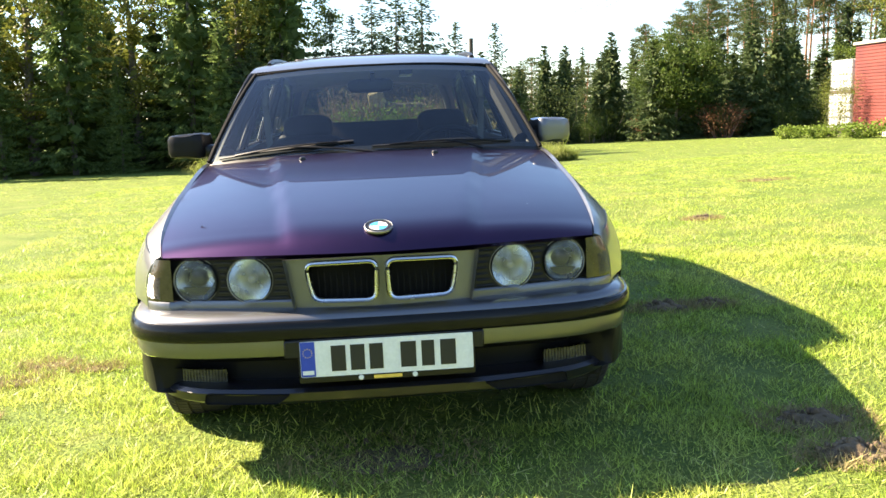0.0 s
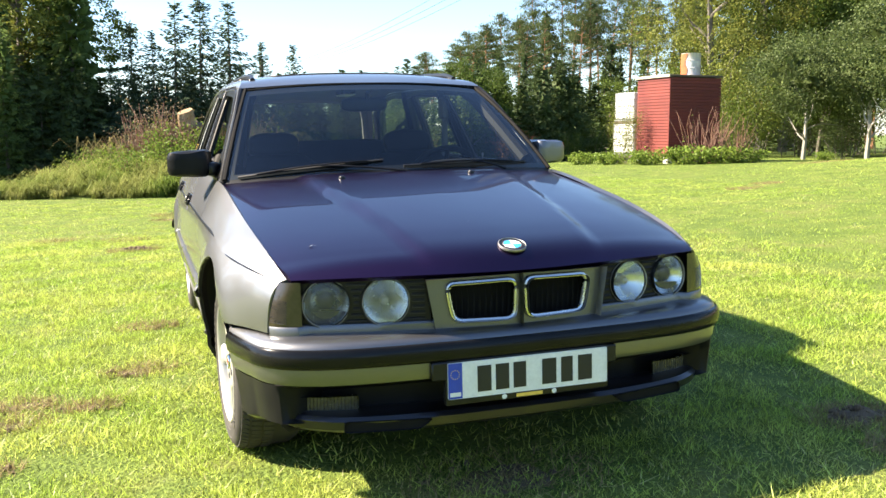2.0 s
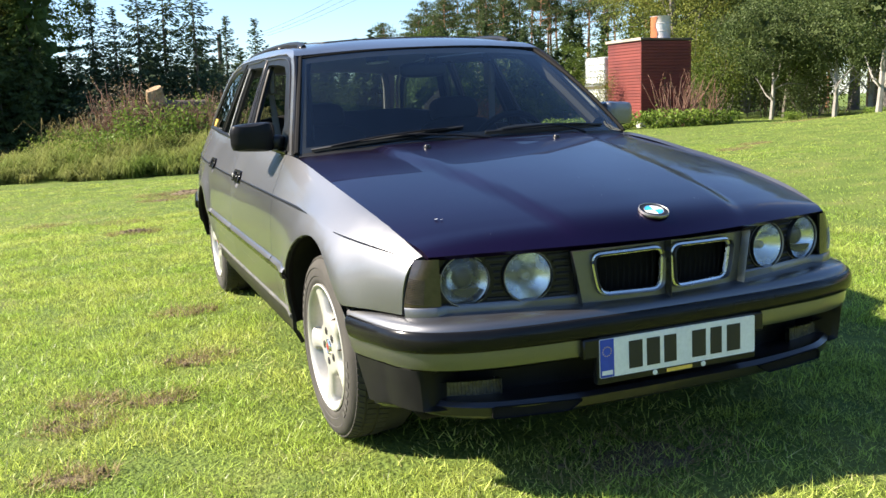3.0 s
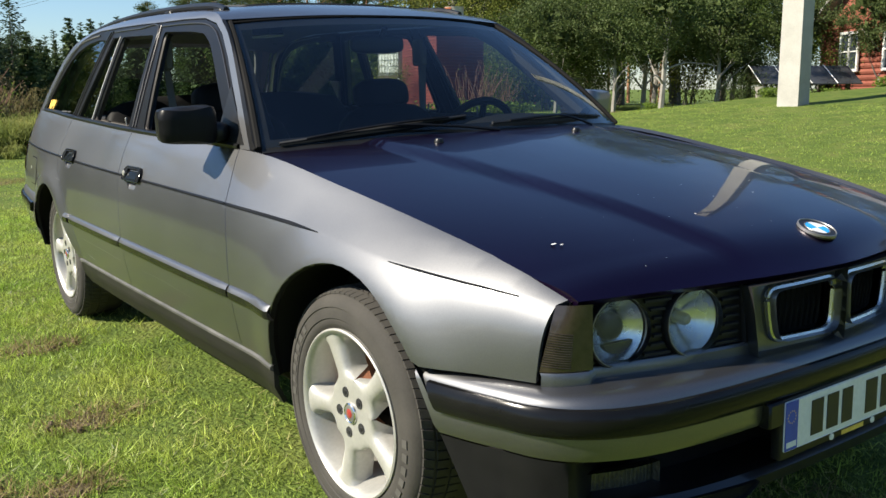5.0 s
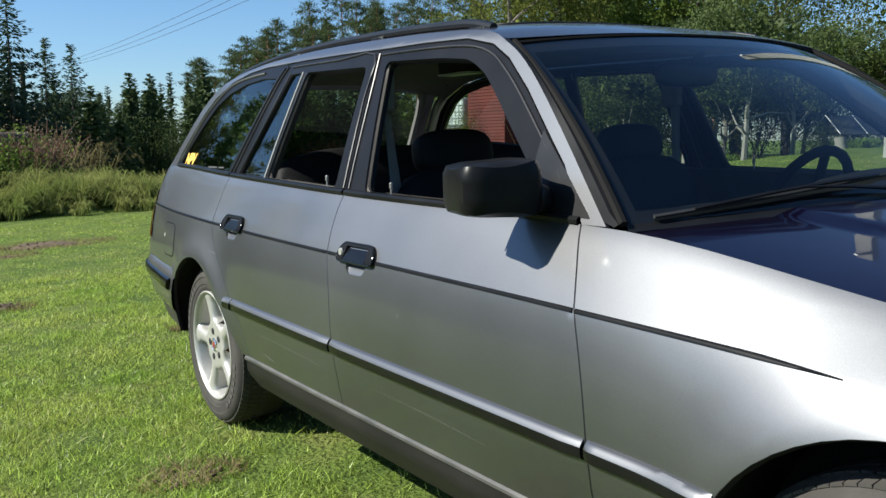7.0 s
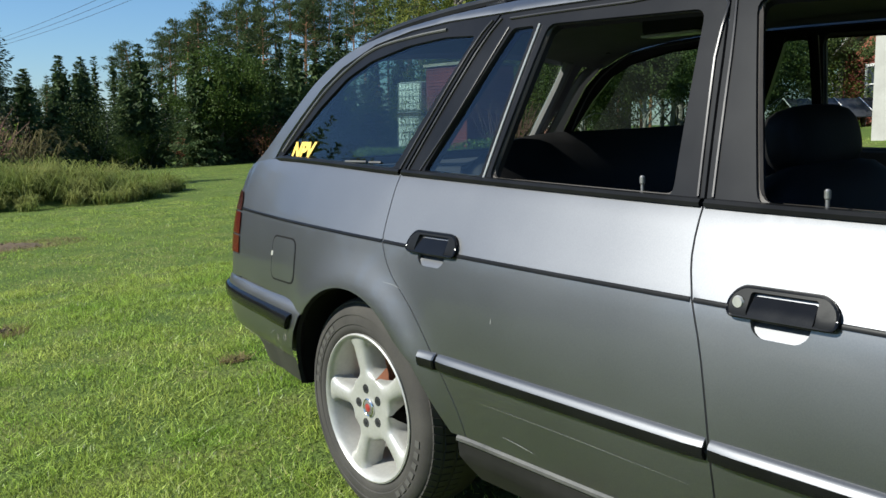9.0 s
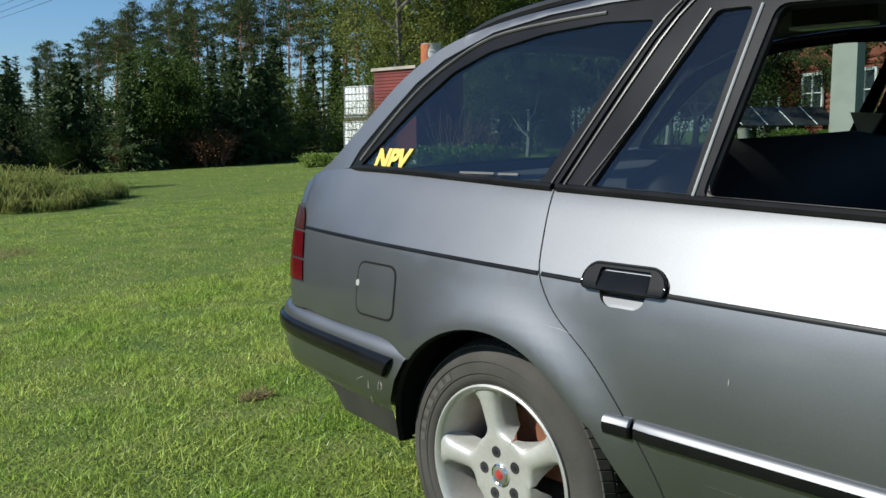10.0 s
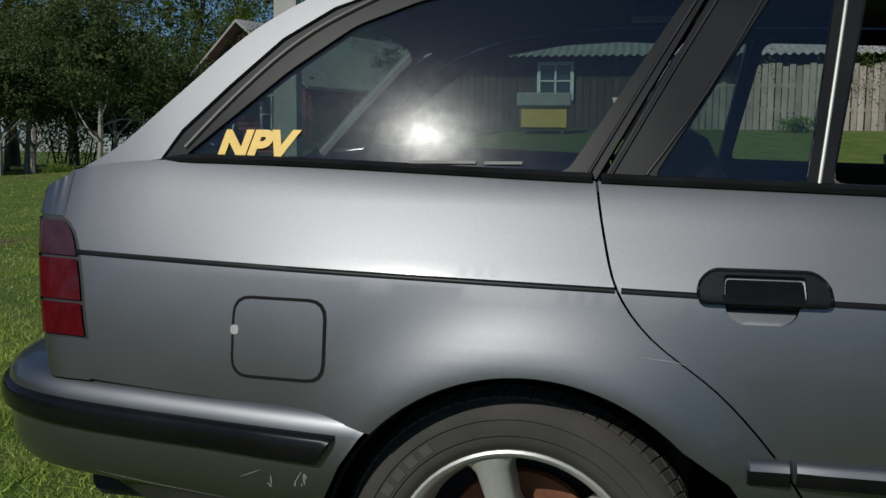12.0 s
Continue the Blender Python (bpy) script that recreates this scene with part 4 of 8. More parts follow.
tagged(bent_blades("tall_grass", x, y, zz, h, rs.uniform(0.007, 0.016, n), 1.15, TALLGRASS, rs), "bank of tall uncut grass", "grass", kind="stuff")
n = 900
a, q = rs.uniform(0, 6.283, n), np.sqrt(rs.uniform(0, 0.8, n))
x, y = 0.2 + 3.0 * q * np.cos(a), 20.2 + 1.2 * q * np.sin(a)
zz = np.array([ground_z(p, r) for p, r in zip(x, y)]) + 0.2
tagged(bent_blades("dry_stalks", x, y, zz, rs.uniform(0.5, 1.25, n), rs.uniform(0.010, 0.022, n), 0.55, REEDY, rs), "dry brown weed stalks on the bank", "weeds", kind="stuff")
n, per = 70, 60
x, y = rs.uniform(-0.8, 3.2, n), rs.uniform(19.9, 21.4, n)
top = np.stack([x, y, np.array([ground_z(p, r) for p, r in zip(x, y)]) + rs.uniform(0.8, 1.5, n)], 1)
swing = np.stack([np.ones(n), rs.uniform(-0.4, 0.4, n), np.zeros(n)], 1)
f = rs.uniform(0, 1, (n, per, 1))
pts = top[:, None, :] + swing[:, None, :] * f * 0.22 + np.array([0, 0, 1.0]) * (0.10 * np.sin(f * 3.0) - 0.12 * f) + rs.normal(size=(n, per, 3)) * 0.018
co, qd = leaf_quads(rs, pts.reshape(-1, 3), 0.07, 0.018, np.repeat(swing, per, 0) + np.array([0, 0, -0.6]) + rs.normal(size=(n * per, 3)) * 0.35)
tagged(raw_mesh("seed_plumes", co, qd, REEDY), "drooping brown seed plumes over the bank", "weeds", kind="stuff")
BROWN = surface("withered_weeds", (0.10, 0.075, 0.04), (0.19, 0.15, 0.08), 2.0, 0.7, 0, 0, 20, translucent=0.25, island=0.4)
dry_bush = bush(67, 1.5, 0.6, BROWN, "brown withered weeds on the bank", 1100, 0.045, 40, TWIG, "weeds", 0.1)
tall_weeds = bush(68, 1.25, 0.8, WEED, "tall green weeds on the bank", 1500, 0.075, 24, TWIG, "weeds", 0.05)
for k, (x, y, sc) in enumerate(((-3.0, 19.6, 0.9), (-2.1, 19.0, 1.0), (-1.2, 19.9, 1.05), (-0.3, 20.3, 1.1), (0.5, 20.8, 1.0), (1.3, 20.4, 1.1), (-3.8, 20.6, 0.7), (-4.4, 21.2, 0.6), (-0.8, 19.4, 1.2), (-1.7, 20.5, 1.1), (2.1, 20.9, 0.9), (-2.6, 20.2, 0.85), (-0.4, 19.0, 0.9), (-1.5, 19.2, 0.85), (-3.4, 20.0, 0.8), (-0.3, 17.9, 0.7), (-1.1, 17.6, 0.75), (-1.9, 18.0, 0.75), (-2.7, 17.9, 0.6), (-3.5, 18.6, 0.55), (0.4, 18.2, 0.6))):
    plant_as(tall_weeds if k % 2 or k > 12 else dry_bush, x, y, 1.12 * sc * min(1.0, max(0.35, 1.0 + 0.2 * x)), 1.0, bank_rise(x, y))
for x, y, sc in ((-3.4, 19.0, 0.8), (-2.6, 18.4, 0.9), (-1.4, 18.2, 1.0), (-0.6, 18.6, 1.1), (0.2, 18.8, 1.2), (0.9, 19.2, 1.1), (1.8, 19.0, 0.8), (-1.9, 19.4, 1.1), (-4.0, 19.8, 0.7)):
    plant_as(weeds, x, y, sc * min(1.0, max(0.5, 1.1 + 0.2 * x)), 1.0, bank_rise(x, y))

# ---- built things round the lawn ----
RED_BOARD = surface("red_painted_boards", (0.125, 0.019, 0.016), (0.17, 0.030, 0.022), 1.6, 0.7, 0, 0.04, 20, per_object=0.12)
DARK_RED = surface("old_red_logs", (0.20, 0.055, 0.035), (0.27, 0.085, 0.055), 1.2, 0.8, 0, 0.04, 14, per_object=0.12)
TANK = surface("white_plastic_tank", (0.66, 0.68, 0.66), (0.76, 0.77, 0.74), 3, 0.4, 0, 0.01, 20)
CAGE = surface("galvanised_tube", (0.42, 0.43, 0.43), (0.5, 0.5, 0.5), 6, 0.4, 0.7)
WOOD = surface("grey_weathered_boards", (0.23, 0.20, 0.16), (0.34, 0.30, 0.25), 2.5, 0.85, 0, 0.05, 30, per_object=0.22)
OLDWOOD = surface("dark_old_wood", (0.055, 0.042, 0.032), (0.09, 0.07, 0.05), 2.5, 0.85, 0, 0.05, 30, per_object=0.2)
CONCRETE = surface("pale_concrete", (0.36, 0.345, 0.31), (0.44, 0.425, 0.385), 3, 0.85, 0, 0.03, 40)
ETERNIT = surface("corrugated_roofing", (0.26, 0.25, 0.24), (0.36, 0.35, 0.33), 2, 0.8, 0, 0.02, 30)
BITUMEN = surface("black_roofing", (0.03, 0.032, 0.036), (0.05, 0.052, 0.056), 3, 0.3, 0, 0.01, 30)
WHITEWOOD = surface("white_window_paint", (0.72, 0.72, 0.70), (0.8, 0.8, 0.78), 6, 0.5)
DARKGLASS = surface("dark_window_glass", (0.03, 0.04, 0.05), (0.05, 0.06, 0.07), 2, 0.05, spec=0.8)
HIVE = surface("yellow_painted_wood", (0.55, 0.36, 0.05), (0.62, 0.42, 0.08), 3, 0.6, 0, 0.02, 20)
BARREL = surface("barrel_paint", (0.62, 0.62, 0.62), (0.50, 0.42, 0.36), 2.6, 0.5, 0.3, 0.01, 20)
BARREL_RUST = surface("orange_rust", (0.42, 0.13, 0.035), (0.26, 0.08, 0.03), 7, 0.7, 0.1, 0.02, 40)
SOIL = surface("dry_soil", (0.085, 0.058, 0.034), (0.145, 0.105, 0.062), 9, 0.95, 0, 0.06, 60)
HAY = surface("dead_grass", (0.24, 0.19, 0.08), (0.32, 0.26, 0.12), 9, 0.9, 0, 0, 20, translucent=0.3, island=0.4)
LOGEND = surface("sawn_log", (0.42, 0.29, 0.14), (0.52, 0.37, 0.20), 5, 0.8, 0, 0.03, 30)


def at(x, y, turn=0.0, dz=0.0):
    return pose(x, y, ground_z(x, y) + dz, 0, 0, turn)


def plain(name, bm, material, dad, label=""):
    return part(name, bm, material, dad, label, smooth=False)


# red boarded shed on blocks
NEAR = Matrix.Diagonal((0.85, 0.85, 0.85, 1))
shed = tagged(empty("shed", at(*by_shed(16.25, 24.95), 3) @ NEAR), "small red boarded shed on concrete blocks", "shed")
plain("core", box_bm(-0.96, -1.11, 0.22, 0.96, 0.70, 2.70), DARK_RED, shed)
for k in range(26):
    z = 0.20 + 0.0985 * k
    for face_k, (x0, y0, x1, y1) in enumerate(((-1.0, -1.13, -0.962, 0.72), (-1.0, -1.152, 1.0, -1.112))):
        b = plain("board", box_bm(x0, y0, z, x1, y1, z + 0.088, 0.006, 1), RED_BOARD, shed)
for k, (x, y) in enumerate(((-0.85, -1.0), (0.85, -1.0), (-0.85, 0.6), (0.85, 0.6))):
    plain("block", box_bm(x - 0.15, y - 0.12, -0.15, x + 0.15, y + 0.12, 0.20, 0.01, 1), CONCRETE, shed, "concrete block")
plain("roof", box_bm(-1.032, -1.18, 2.77, 1.04, 0.78, 2.84, 0.01, 1), OLDWOOD, shed, "flat dark roof")
plain("eave_board", box_bm(-1.065, -1.20, 2.76, -1.035, 0.78, 2.85, 0.004, 1), WOOD, shed, "weathered eave board")
zb = shed.matrix_world.translation.z + 2.84 * 0.85
barrel = tagged(empty("barrel", pose(*by_shed(16.42, 24.3), zb) @ Matrix.Diagonal((0.94, 0.94, 0.72, 1))), "rust-stained white and orange steel barrel on the roof", "barrel")
lathe("drum", [(0.0, 0.0), (0.27, 0.0), (0.285, 0.015), (0.28, 0.03), (0.28, 0.28), (0.292, 0.295), (0.28, 0.31), (0.28, 0.56), (0.292, 0.575), (0.28, 0.59), (0.28, 0.84), (0.288, 0.86), (0.27, 0.86), (0.262, 0.83), (0.0, 0.83)], (0, 0, 0), (0, 0, 1), BARREL, barrel, sides=28)
loft("rust_patch", [[(0.296 * math.cos(radians(q)), 0.296 * math.sin(radians(q)), z) for q in [135 + k * (7.5 + 0.8 * math.sin(9 * z)) for k in range(11)]] for z in (0.03, 0.2, 0.3, 0.45, 0.57, 0.7, 0.83)], BARREL_RUST, barrel, "rust-orange side of the barrel")

# two stacked tanks in wire cages
def tank(m, label):
    ob = tagged(empty("tank", m), label, "tank", group="stacked tanks")
    part("bottle", box_bm(-0.48, -0.58, 0.16, 0.48, 0.58, 1.13, 0.07, 3), TANK, ob, "white plastic bottle")
    for k in range(5):
        z = 0.20 + 0.225 * k
        tube("hoop", [(x, y, z) for x, y in rounded([(-0.5, -0.6), (0.5, -0.6), (0.5, 0.6), (-0.5, 0.6)], 0.06, 3)], 0.011, CAGE, ob, sides=5, closed=True)
    for k in range(7):
        x = -0.45 + 0.15 * k
        for y in (-0.605, 0.605):
            tube("bar", [(x, y, 0.15), (x, y, 1.12)], 0.009, CAGE, ob, sides=5)
    for k in range(7):
        y = -0.54 + 0.18 * k
        for x in (-0.505, 0.505):
            tube("bar", [(x, y, 0.15), (x, y, 1.12)], 0.009, CAGE, ob, sides=5)
    plain("pallet_deck", box_bm(-0.5, -0.6, 0.10, 0.5, 0.6, 0.14), CAGE, ob)
    for x in (-0.42, 0.0, 0.42):
        plain("pallet_foot", box_bm(x - 0.07, -0.6, 0.0, x + 0.07, 0.6, 0.10), OLDWOOD, ob, "dark pallet foot")
    return ob


t1 = tank(at(*by_shed(15.80, 26.7), 4, 0.12) @ Matrix.Diagonal((0.9, 0.9, 0.9, 1)), "white plastic tank in a wire cage beside the shed")
copy_thing(t1, t1.matrix_basis @ pose(-0.02, 0.03, 1.145, 0, 0, 2))

# concrete pole with wires
pole = tagged(empty("pole", at(13.75, 9.45, 6)), "square concrete pole for overhead wires", "pole")
loft("shaft", [[(sx * w, sy * w, z) for sx, sy in ((-1, -1), (1, -1), (1, 1), (-1, 1))] for z, w in ((-0.4, 0.212), (3, 0.2), (6, 0.185), (9.2, 0.165))], CONCRETE, pole, "pale concrete shaft", closed_row=True, caps=True, smooth=False)
plain("crossarm", box_bm(-0.6, -0.05, 8.7, 0.6, 0.05, 8.8, 0.01, 1), CAGE, pole)
for k in range(3):
    pts = []
    for i in range(25):
        f = i / 24
        pts.append((13.4 + 0.8 * k + 2.0 * f, 9.45 + 86 * f, ground_z(13.75, 9.45) + 8.8 - 0.8 * f - 4.0 * f * (1 - f) * 0.9))
    tagged(tube("wire", pts, 0.012, RUBBER, None, sides=4), "thin overhead wire hung from the concrete pole", "wire")
post = tagged(tube("post", [(4.6, 42, ground_z(4.6, 42) - 0.2), (4.6, 42, ground_z(4.6, 42) + 4.9)], 0.10, OLDWOOD, None, sides=8), "dark wooden post far beyond the lawn", "post")

# low shelter with a black roof
hut = tagged(empty("shelter", at(24.4, 16.5, -32) @ Matrix.Diagonal((0.82, 0.9, 0.76, 1))), "low open shelter with a shiny black roof on posts", "shelter")
for sx in (-1.6, 1.6):
    for sy in (-0.7, 0.7):
        plain("post", box_bm(sx - 0.07, sy - 0.07, -0.1, sx + 0.07, sy + 0.07, 1.05, 0.01, 1), OLDWOOD, hut)
for sg in (-1, 1):
    for k in range(4):
        x0 = -1.95 + 0.98 * k
        vs = [(x0, 0, 1.75), (x0 + 0.95, 0, 1.75), (x0 + 0.95, sg * 1.15, 1.02), (x0, sg * 1.15, 1.02)]
        mesh_part("roof_panel", vs + [(p[0], p[1], p[2] - 0.03) for p in vs], [(0, 1, 2, 3), (7, 6, 5, 4), (0, 4, 5, 1), (1, 5, 6, 2), (2, 6, 7, 3), (3, 7, 4, 0)], BITUMEN, hut, smooth=False)
        tube("batten", [(x0 - 0.015, sg * 0.02, 1.775), (x0 - 0.015, sg * 1.16, 1.035)], 0.02, WHITEWOOD, hut, sides=4)
for sx in (-1.7, 1.7):
    mesh_part("gable", [(sx - 0.03, -1.0, 1.08), (sx - 0.03, 1.0, 1.08), (sx - 0.03, 0, 1.72), (sx + 0.03, -1.0, 1.08), (sx + 0.03, 1.0, 1.08), (sx + 0.03, 0, 1.72)], [(0, 2, 1), (3, 4, 5), (0, 1, 4, 3), (1, 2, 5, 4), (2, 0, 3, 5)], OLDWOOD, hut, smooth=False)
block = tagged(empty("stump", at(22.3, 16.3, 0) @ Matrix.Diagonal((1, 1, 0.7, 1))), "pale tree stump under the shelter", "stump")
join_tubes("wood", [([(0, 0, -0.1), (0.03, 0, 0.5), (0.0, 0.05, 1.0)], 0.2, 0.16)], PALE_BARK, block, 10)

# red log house
house = tagged(empty("house", at(32.0, 14.5, -28)), "red log house with white windows behind fruit trees", "house")
for k in range(13):
    z = 0.1 + 0.2 * k
    for y in (-3.0, 3.0):
        tube("log", [(-4.2, y, z), (4.2, y, z)], 0.105, DARK_RED, house, sides=8)
    for x in (-4.0, 4.0):
        tube("log", [(x, -3.2, z + 0.1), (x, 3.2, z + 0.1)], 0.105, DARK_RED, house, sides=8)
for gx in (-4.05, 4.05):
    mesh_part("gable", [(gx - 0.05, -3.0, 2.6), (gx - 0.05, 3.0, 2.6), (gx - 0.05, 0, 4.6), (gx + 0.05, -3.0, 2.6), (gx + 0.05, 3.0, 2.6), (gx + 0.05, 0, 4.6)], [(0, 2, 1), (3, 4, 5), (0, 1, 4, 3), (1, 2, 5, 4), (2, 0, 3, 5)], DARK_RED, house, smooth=False)
for sg in (-1, 1):
    vs = [(-4.6, 0, 4.75), (4.6, 0, 4.75), (4.6, sg * 3.6, 2.35), (-4.6, sg * 3.6, 2.35)]
    mesh_part("roof", vs + [(p[0], p[1], p[2] - 0.1) for p in vs], [(0, 1, 2, 3), (7, 6, 5, 4), (0, 4, 5, 1), (1, 5, 6, 2), (2, 6, 7, 3), (3, 7, 4, 0)], ETERNIT, house, smooth=False)


def window(dad, x, y, z, w, h, nx, ny, along="y", face=-1):
    """A white framed window on a wall; along: the wall's run; face: the side that it looks to."""
    ob = plain("window", (box_bm(x - 0.04, y - w / 2, z, x + 0.04, y + w / 2, z + h) if along == "y" else box_bm(x - w / 2, y - 0.04, z, x + w / 2, y + 0.04, z + h)), DARKGLASS, dad, "white framed window")
    def bar(a0, b0, a1, b1):
        off = face * 0.06
        if along == "y":
            plain("frame", box_bm(x + off - 0.03, y + a0, z + b0, x + off + 0.03, y + a1, z + b1), WHITEWOOD, ob, "white window frame")
        else:
            plain("frame", box_bm(x + a0, y + off - 0.03, z + b0, x + a1, y + off + 0.03, z + b1), WHITEWOOD, ob, "white window frame")
    bar(-w / 2 - 0.09, -0.09, -w / 2, h + 0.09)
    bar(w / 2, -0.09, w / 2 + 0.09, h + 0.09)
    bar(-w / 2, h, w / 2, h + 0.09)
    bar(-w / 2, -0.09, w / 2, 0.0)
    for k in range(1, nx):
        bar(-w / 2 + w * k / nx - 0.025, 0, -w / 2 + w * k / nx + 0.025, h)
    for k in range(1, ny):
        bar(-w / 2, h * k / ny - 0.02, w / 2, h * k / ny + 0.02)
    return ob


window(house, -4.14, -1.4, 0.9, 1.0, 1.2, 2, 2)
window(house, -4.14, 1.2, 0.9, 1.0, 1.2, 2, 2)
window(house, -1.5, -3.14, 0.9, 1.0, 1.2, 2, 2, "x")

# dark outbuilding with a corrugated roof, and the board fence
barn = tagged(empty("outbuilding", at(23.6, 3.0, 0)), "dark wooden outbuilding with a grey corrugated roof", "outbuilding")
plain("wall", box_bm(0.0, -8.0, -0.2, 4.2, 6.2, 2.05), OLDWOOD, barn, "dark plank wall")
for k in range(70):
    y = -8.0 + 0.2 * k
    plain("plank", box_bm(-0.035, y + 0.01, -0.1, -0.004, y + 0.185, 2.04), OLDWOOD, barn)
rows = []
for i in range(3):
    f = i / 2
    rows.append([(-0.65 + 5.4 * f, -8.6 + 0.03625 * j, 1.90 + 1.5 * f + 0.032 * math.sin(j * math.pi / 3)) for j in range(430)])
rf = loft("roof", rows, ETERNIT, barn, "grey corrugated roof")
window(barn, -0.07, 2.35, 0.85, 0.82, 0.85, 2, 2)
plain("door", box_bm(-0.075, -0.62, -0.05, -0.04, 0.32, 2.0, 0.01, 1), OLDWOOD, barn, "dark plank door")
fence = tagged(empty("fence", at(22.3, 0.5, 0)), "weathered grey board fence with uneven tops", "fence")
fr = random.Random(3)
for k in range(46):
    y = 1.1 - 0.165 * k
    z = ground_z(22.3, 0.5 + y) - ground_z(22.3, 0.5)
    h = (1.62 if k > 7 else 1.15) + fr.uniform(-0.08, 0.05)
    plain("board", box_bm(-0.012 + fr.uniform(-0.01, 0.01), y, z - 0.05, 0.013, y + 0.15 * fr.uniform(0.85, 1.0), z + h), WOOD, fence)
for z in (0.45, 1.05):
    plain("rail", box_bm(0.016, -6.5, z, 0.06, 1.3, z + 0.09), WOOD, fence)
pile = tagged(empty("board_stack", at(22.9, 2.55, 0)), "stack of old grey boards leaning on the wall", "boards")
for k in range(6):
    plain("board", box_bm(-0.06, -0.45, 1.25 + 0.085 * k, -0.02, 0.45, 1.32 + 0.085 * k), WOOD, pile)
    plain("brace", box_bm(-0.02, -0.4 + 0.15 * k, 0, 0.02, -0.33 + 0.15 * k, 1.8), OLDWOOD, pile)
hive = tagged(empty("box", at(20.6, 5.4, 5)), "yellow wooden box with a grey roof on the lawn", "box")
plain("body", box_bm(-0.45, -0.55, 0.12, 0.45, 0.55, 0.62, 0.01, 1), HIVE, hive, "yellow painted body")
plain("lid", box_bm(-0.55, -0.65, 0.62, 0.55, 0.65, 0.95, 0.03, 1), ETERNIT, hive, "grey lid")
for sx in (-0.35, 0.35):
    for sy in (-0.45, 0.45):
        plain("leg", box_bm(sx - 0.04, sy - 0.04, -0.05, sx + 0.04, sy + 0.04, 0.12), OLDWOOD, hive)
hyd = tagged(empty("garden_marker", at(20.9, 2.05, 0)), "red garden post with a round white top", "post")
lathe("stem", [(0.0, 0.0), (0.07, 0.0), (0.06, 0.3), (0.045, 0.5), (0.0, 0.52)], (0, 0, 0), (0, 0, 1), REDCAP, hyd, "red stem", 12)
lathe("disc", [(0.0, 0.03), (0.10, 0.03), (0.11, 0.0), (0.10, -0.03), (0, -0.03)], (0, 0, 0.60), (-1, 0, 0.2), WHITEWOOD, hyd, "white disc", 16)

# sawn logs on the bank
logs = random.Random(4)
LOGBARK = surface("weathered_bark", (0.075, 0.058, 0.042), (0.14, 0.115, 0.085), 6, 0.9, 0, 0.08, 26, fine=0.35)
for x, y, z, r, l, ang in ((0.62, 19.35, 1.36, 0.14, 0.9, 8), (0.25, 19.42, 1.14, 0.2, 0.75, 15), (0.7, 19.5, 1.04, 0.19, 1.2, 5), (-0.05, 19.45, 0.80, 0.22, 1.3, -8), (0.75, 19.6, 0.70, 0.2, 1.2, 12), (0.3, 19.4, 0.44, 0.26, 1.5, 3), (0.2, 19.8, 0.36, 0.25, 1.6, 0), (0.8, 19.25, 0.36, 0.22, 1.3, -5)):
    ob = tagged(empty("log", pose(x, y, ground_z(x, y) + z, 0, 90, ang)), "sawn log lying on the weedy bank", "log", group="heap of logs")
    join_tubes("bark", [([(0, 0, -l / 2), (0.01, 0, 0), (0, 0, l / 2)], r, r * 0.92)], LOGBARK, ob, 12)
    for e in (-1, 1):
        lathe("cut_end", [(0.0, 0.004), (r * 0.93, 0.004), (r * 0.93, 0.0)], (0, 0, e * l / 2), (0, 0, e), LOGEND, ob, "pale sawn end", 14)
# a thick pale round of wood standing askew on top of the logs
stump = tagged(empty("wood_block", pose(0.08, 19.36, ground_z(0.08, 19.36) + 1.40, 8, -24, 20) @ Matrix.Diagonal((0.80, 0.70, 0.74, 1))), "thick pale round of sawn wood on the log heap", "log")
bm = bmesh.new()
for i in range(6):
    for k in range(16):
        a = math.pi * k / 8
        r = (0.30 - 0.012 * i) * (1 + 0.3 * noise.noise(Vector((math.cos(a) * 1.3, math.sin(a) * 1.3, 0.25 * i)))) * (0.95 if i in (0, 5) else 1)
        bm.verts.new((r * math.cos(a), r * math.sin(a), 0.104 * i))
bm.verts.ensure_lookup_table()
for i in range(5):
    for k in range(16):
        bm.faces.new([bm.verts[j] for j in (i * 16 + k, i * 16 + (k + 1) % 16, i * 16 + 16 + (k + 1) % 16, i * 16 + 16 + k)])
bm.faces.new([bm.verts[80 + k] for k in range(16)])
bm.faces.new([bm.verts[15 - k] for k in range(16)])
part("wood", bm, surface("weathered_wood", (0.22, 0.145, 0.075), (0.36, 0.25, 0.14), 5, 0.85, 0, 0.06, 24, fine=0.3), stump, smooth=False)
for k, (x, y, sc) in enumerate(((-0.75, 19.1, 0.85), (-0.35, 18.9, 0.8), (0.1, 18.85, 0.72), (0.5, 18.9, 0.8), (0.9, 18.95, 0.85), (0.75, 18.6, 0.7), (-0.1, 19.15, 0.85), (1.25, 19.1, 0.9), (0.3, 18.5, 0.7), (-0.5, 19.7, 1.3), (1.3, 19.6, 1.1), (-0.25, 18.6, 0.95), (0.2, 18.65, 0.9), (0.62, 18.7, 0.95), (1.0, 18.6, 0.9))):
    plant_as(tall_weeds if k in (3, 5, 8, 11, 13) else dry_bush, x, y, sc, 1.0, bank_rise(x, y))
verts, faces = [], []
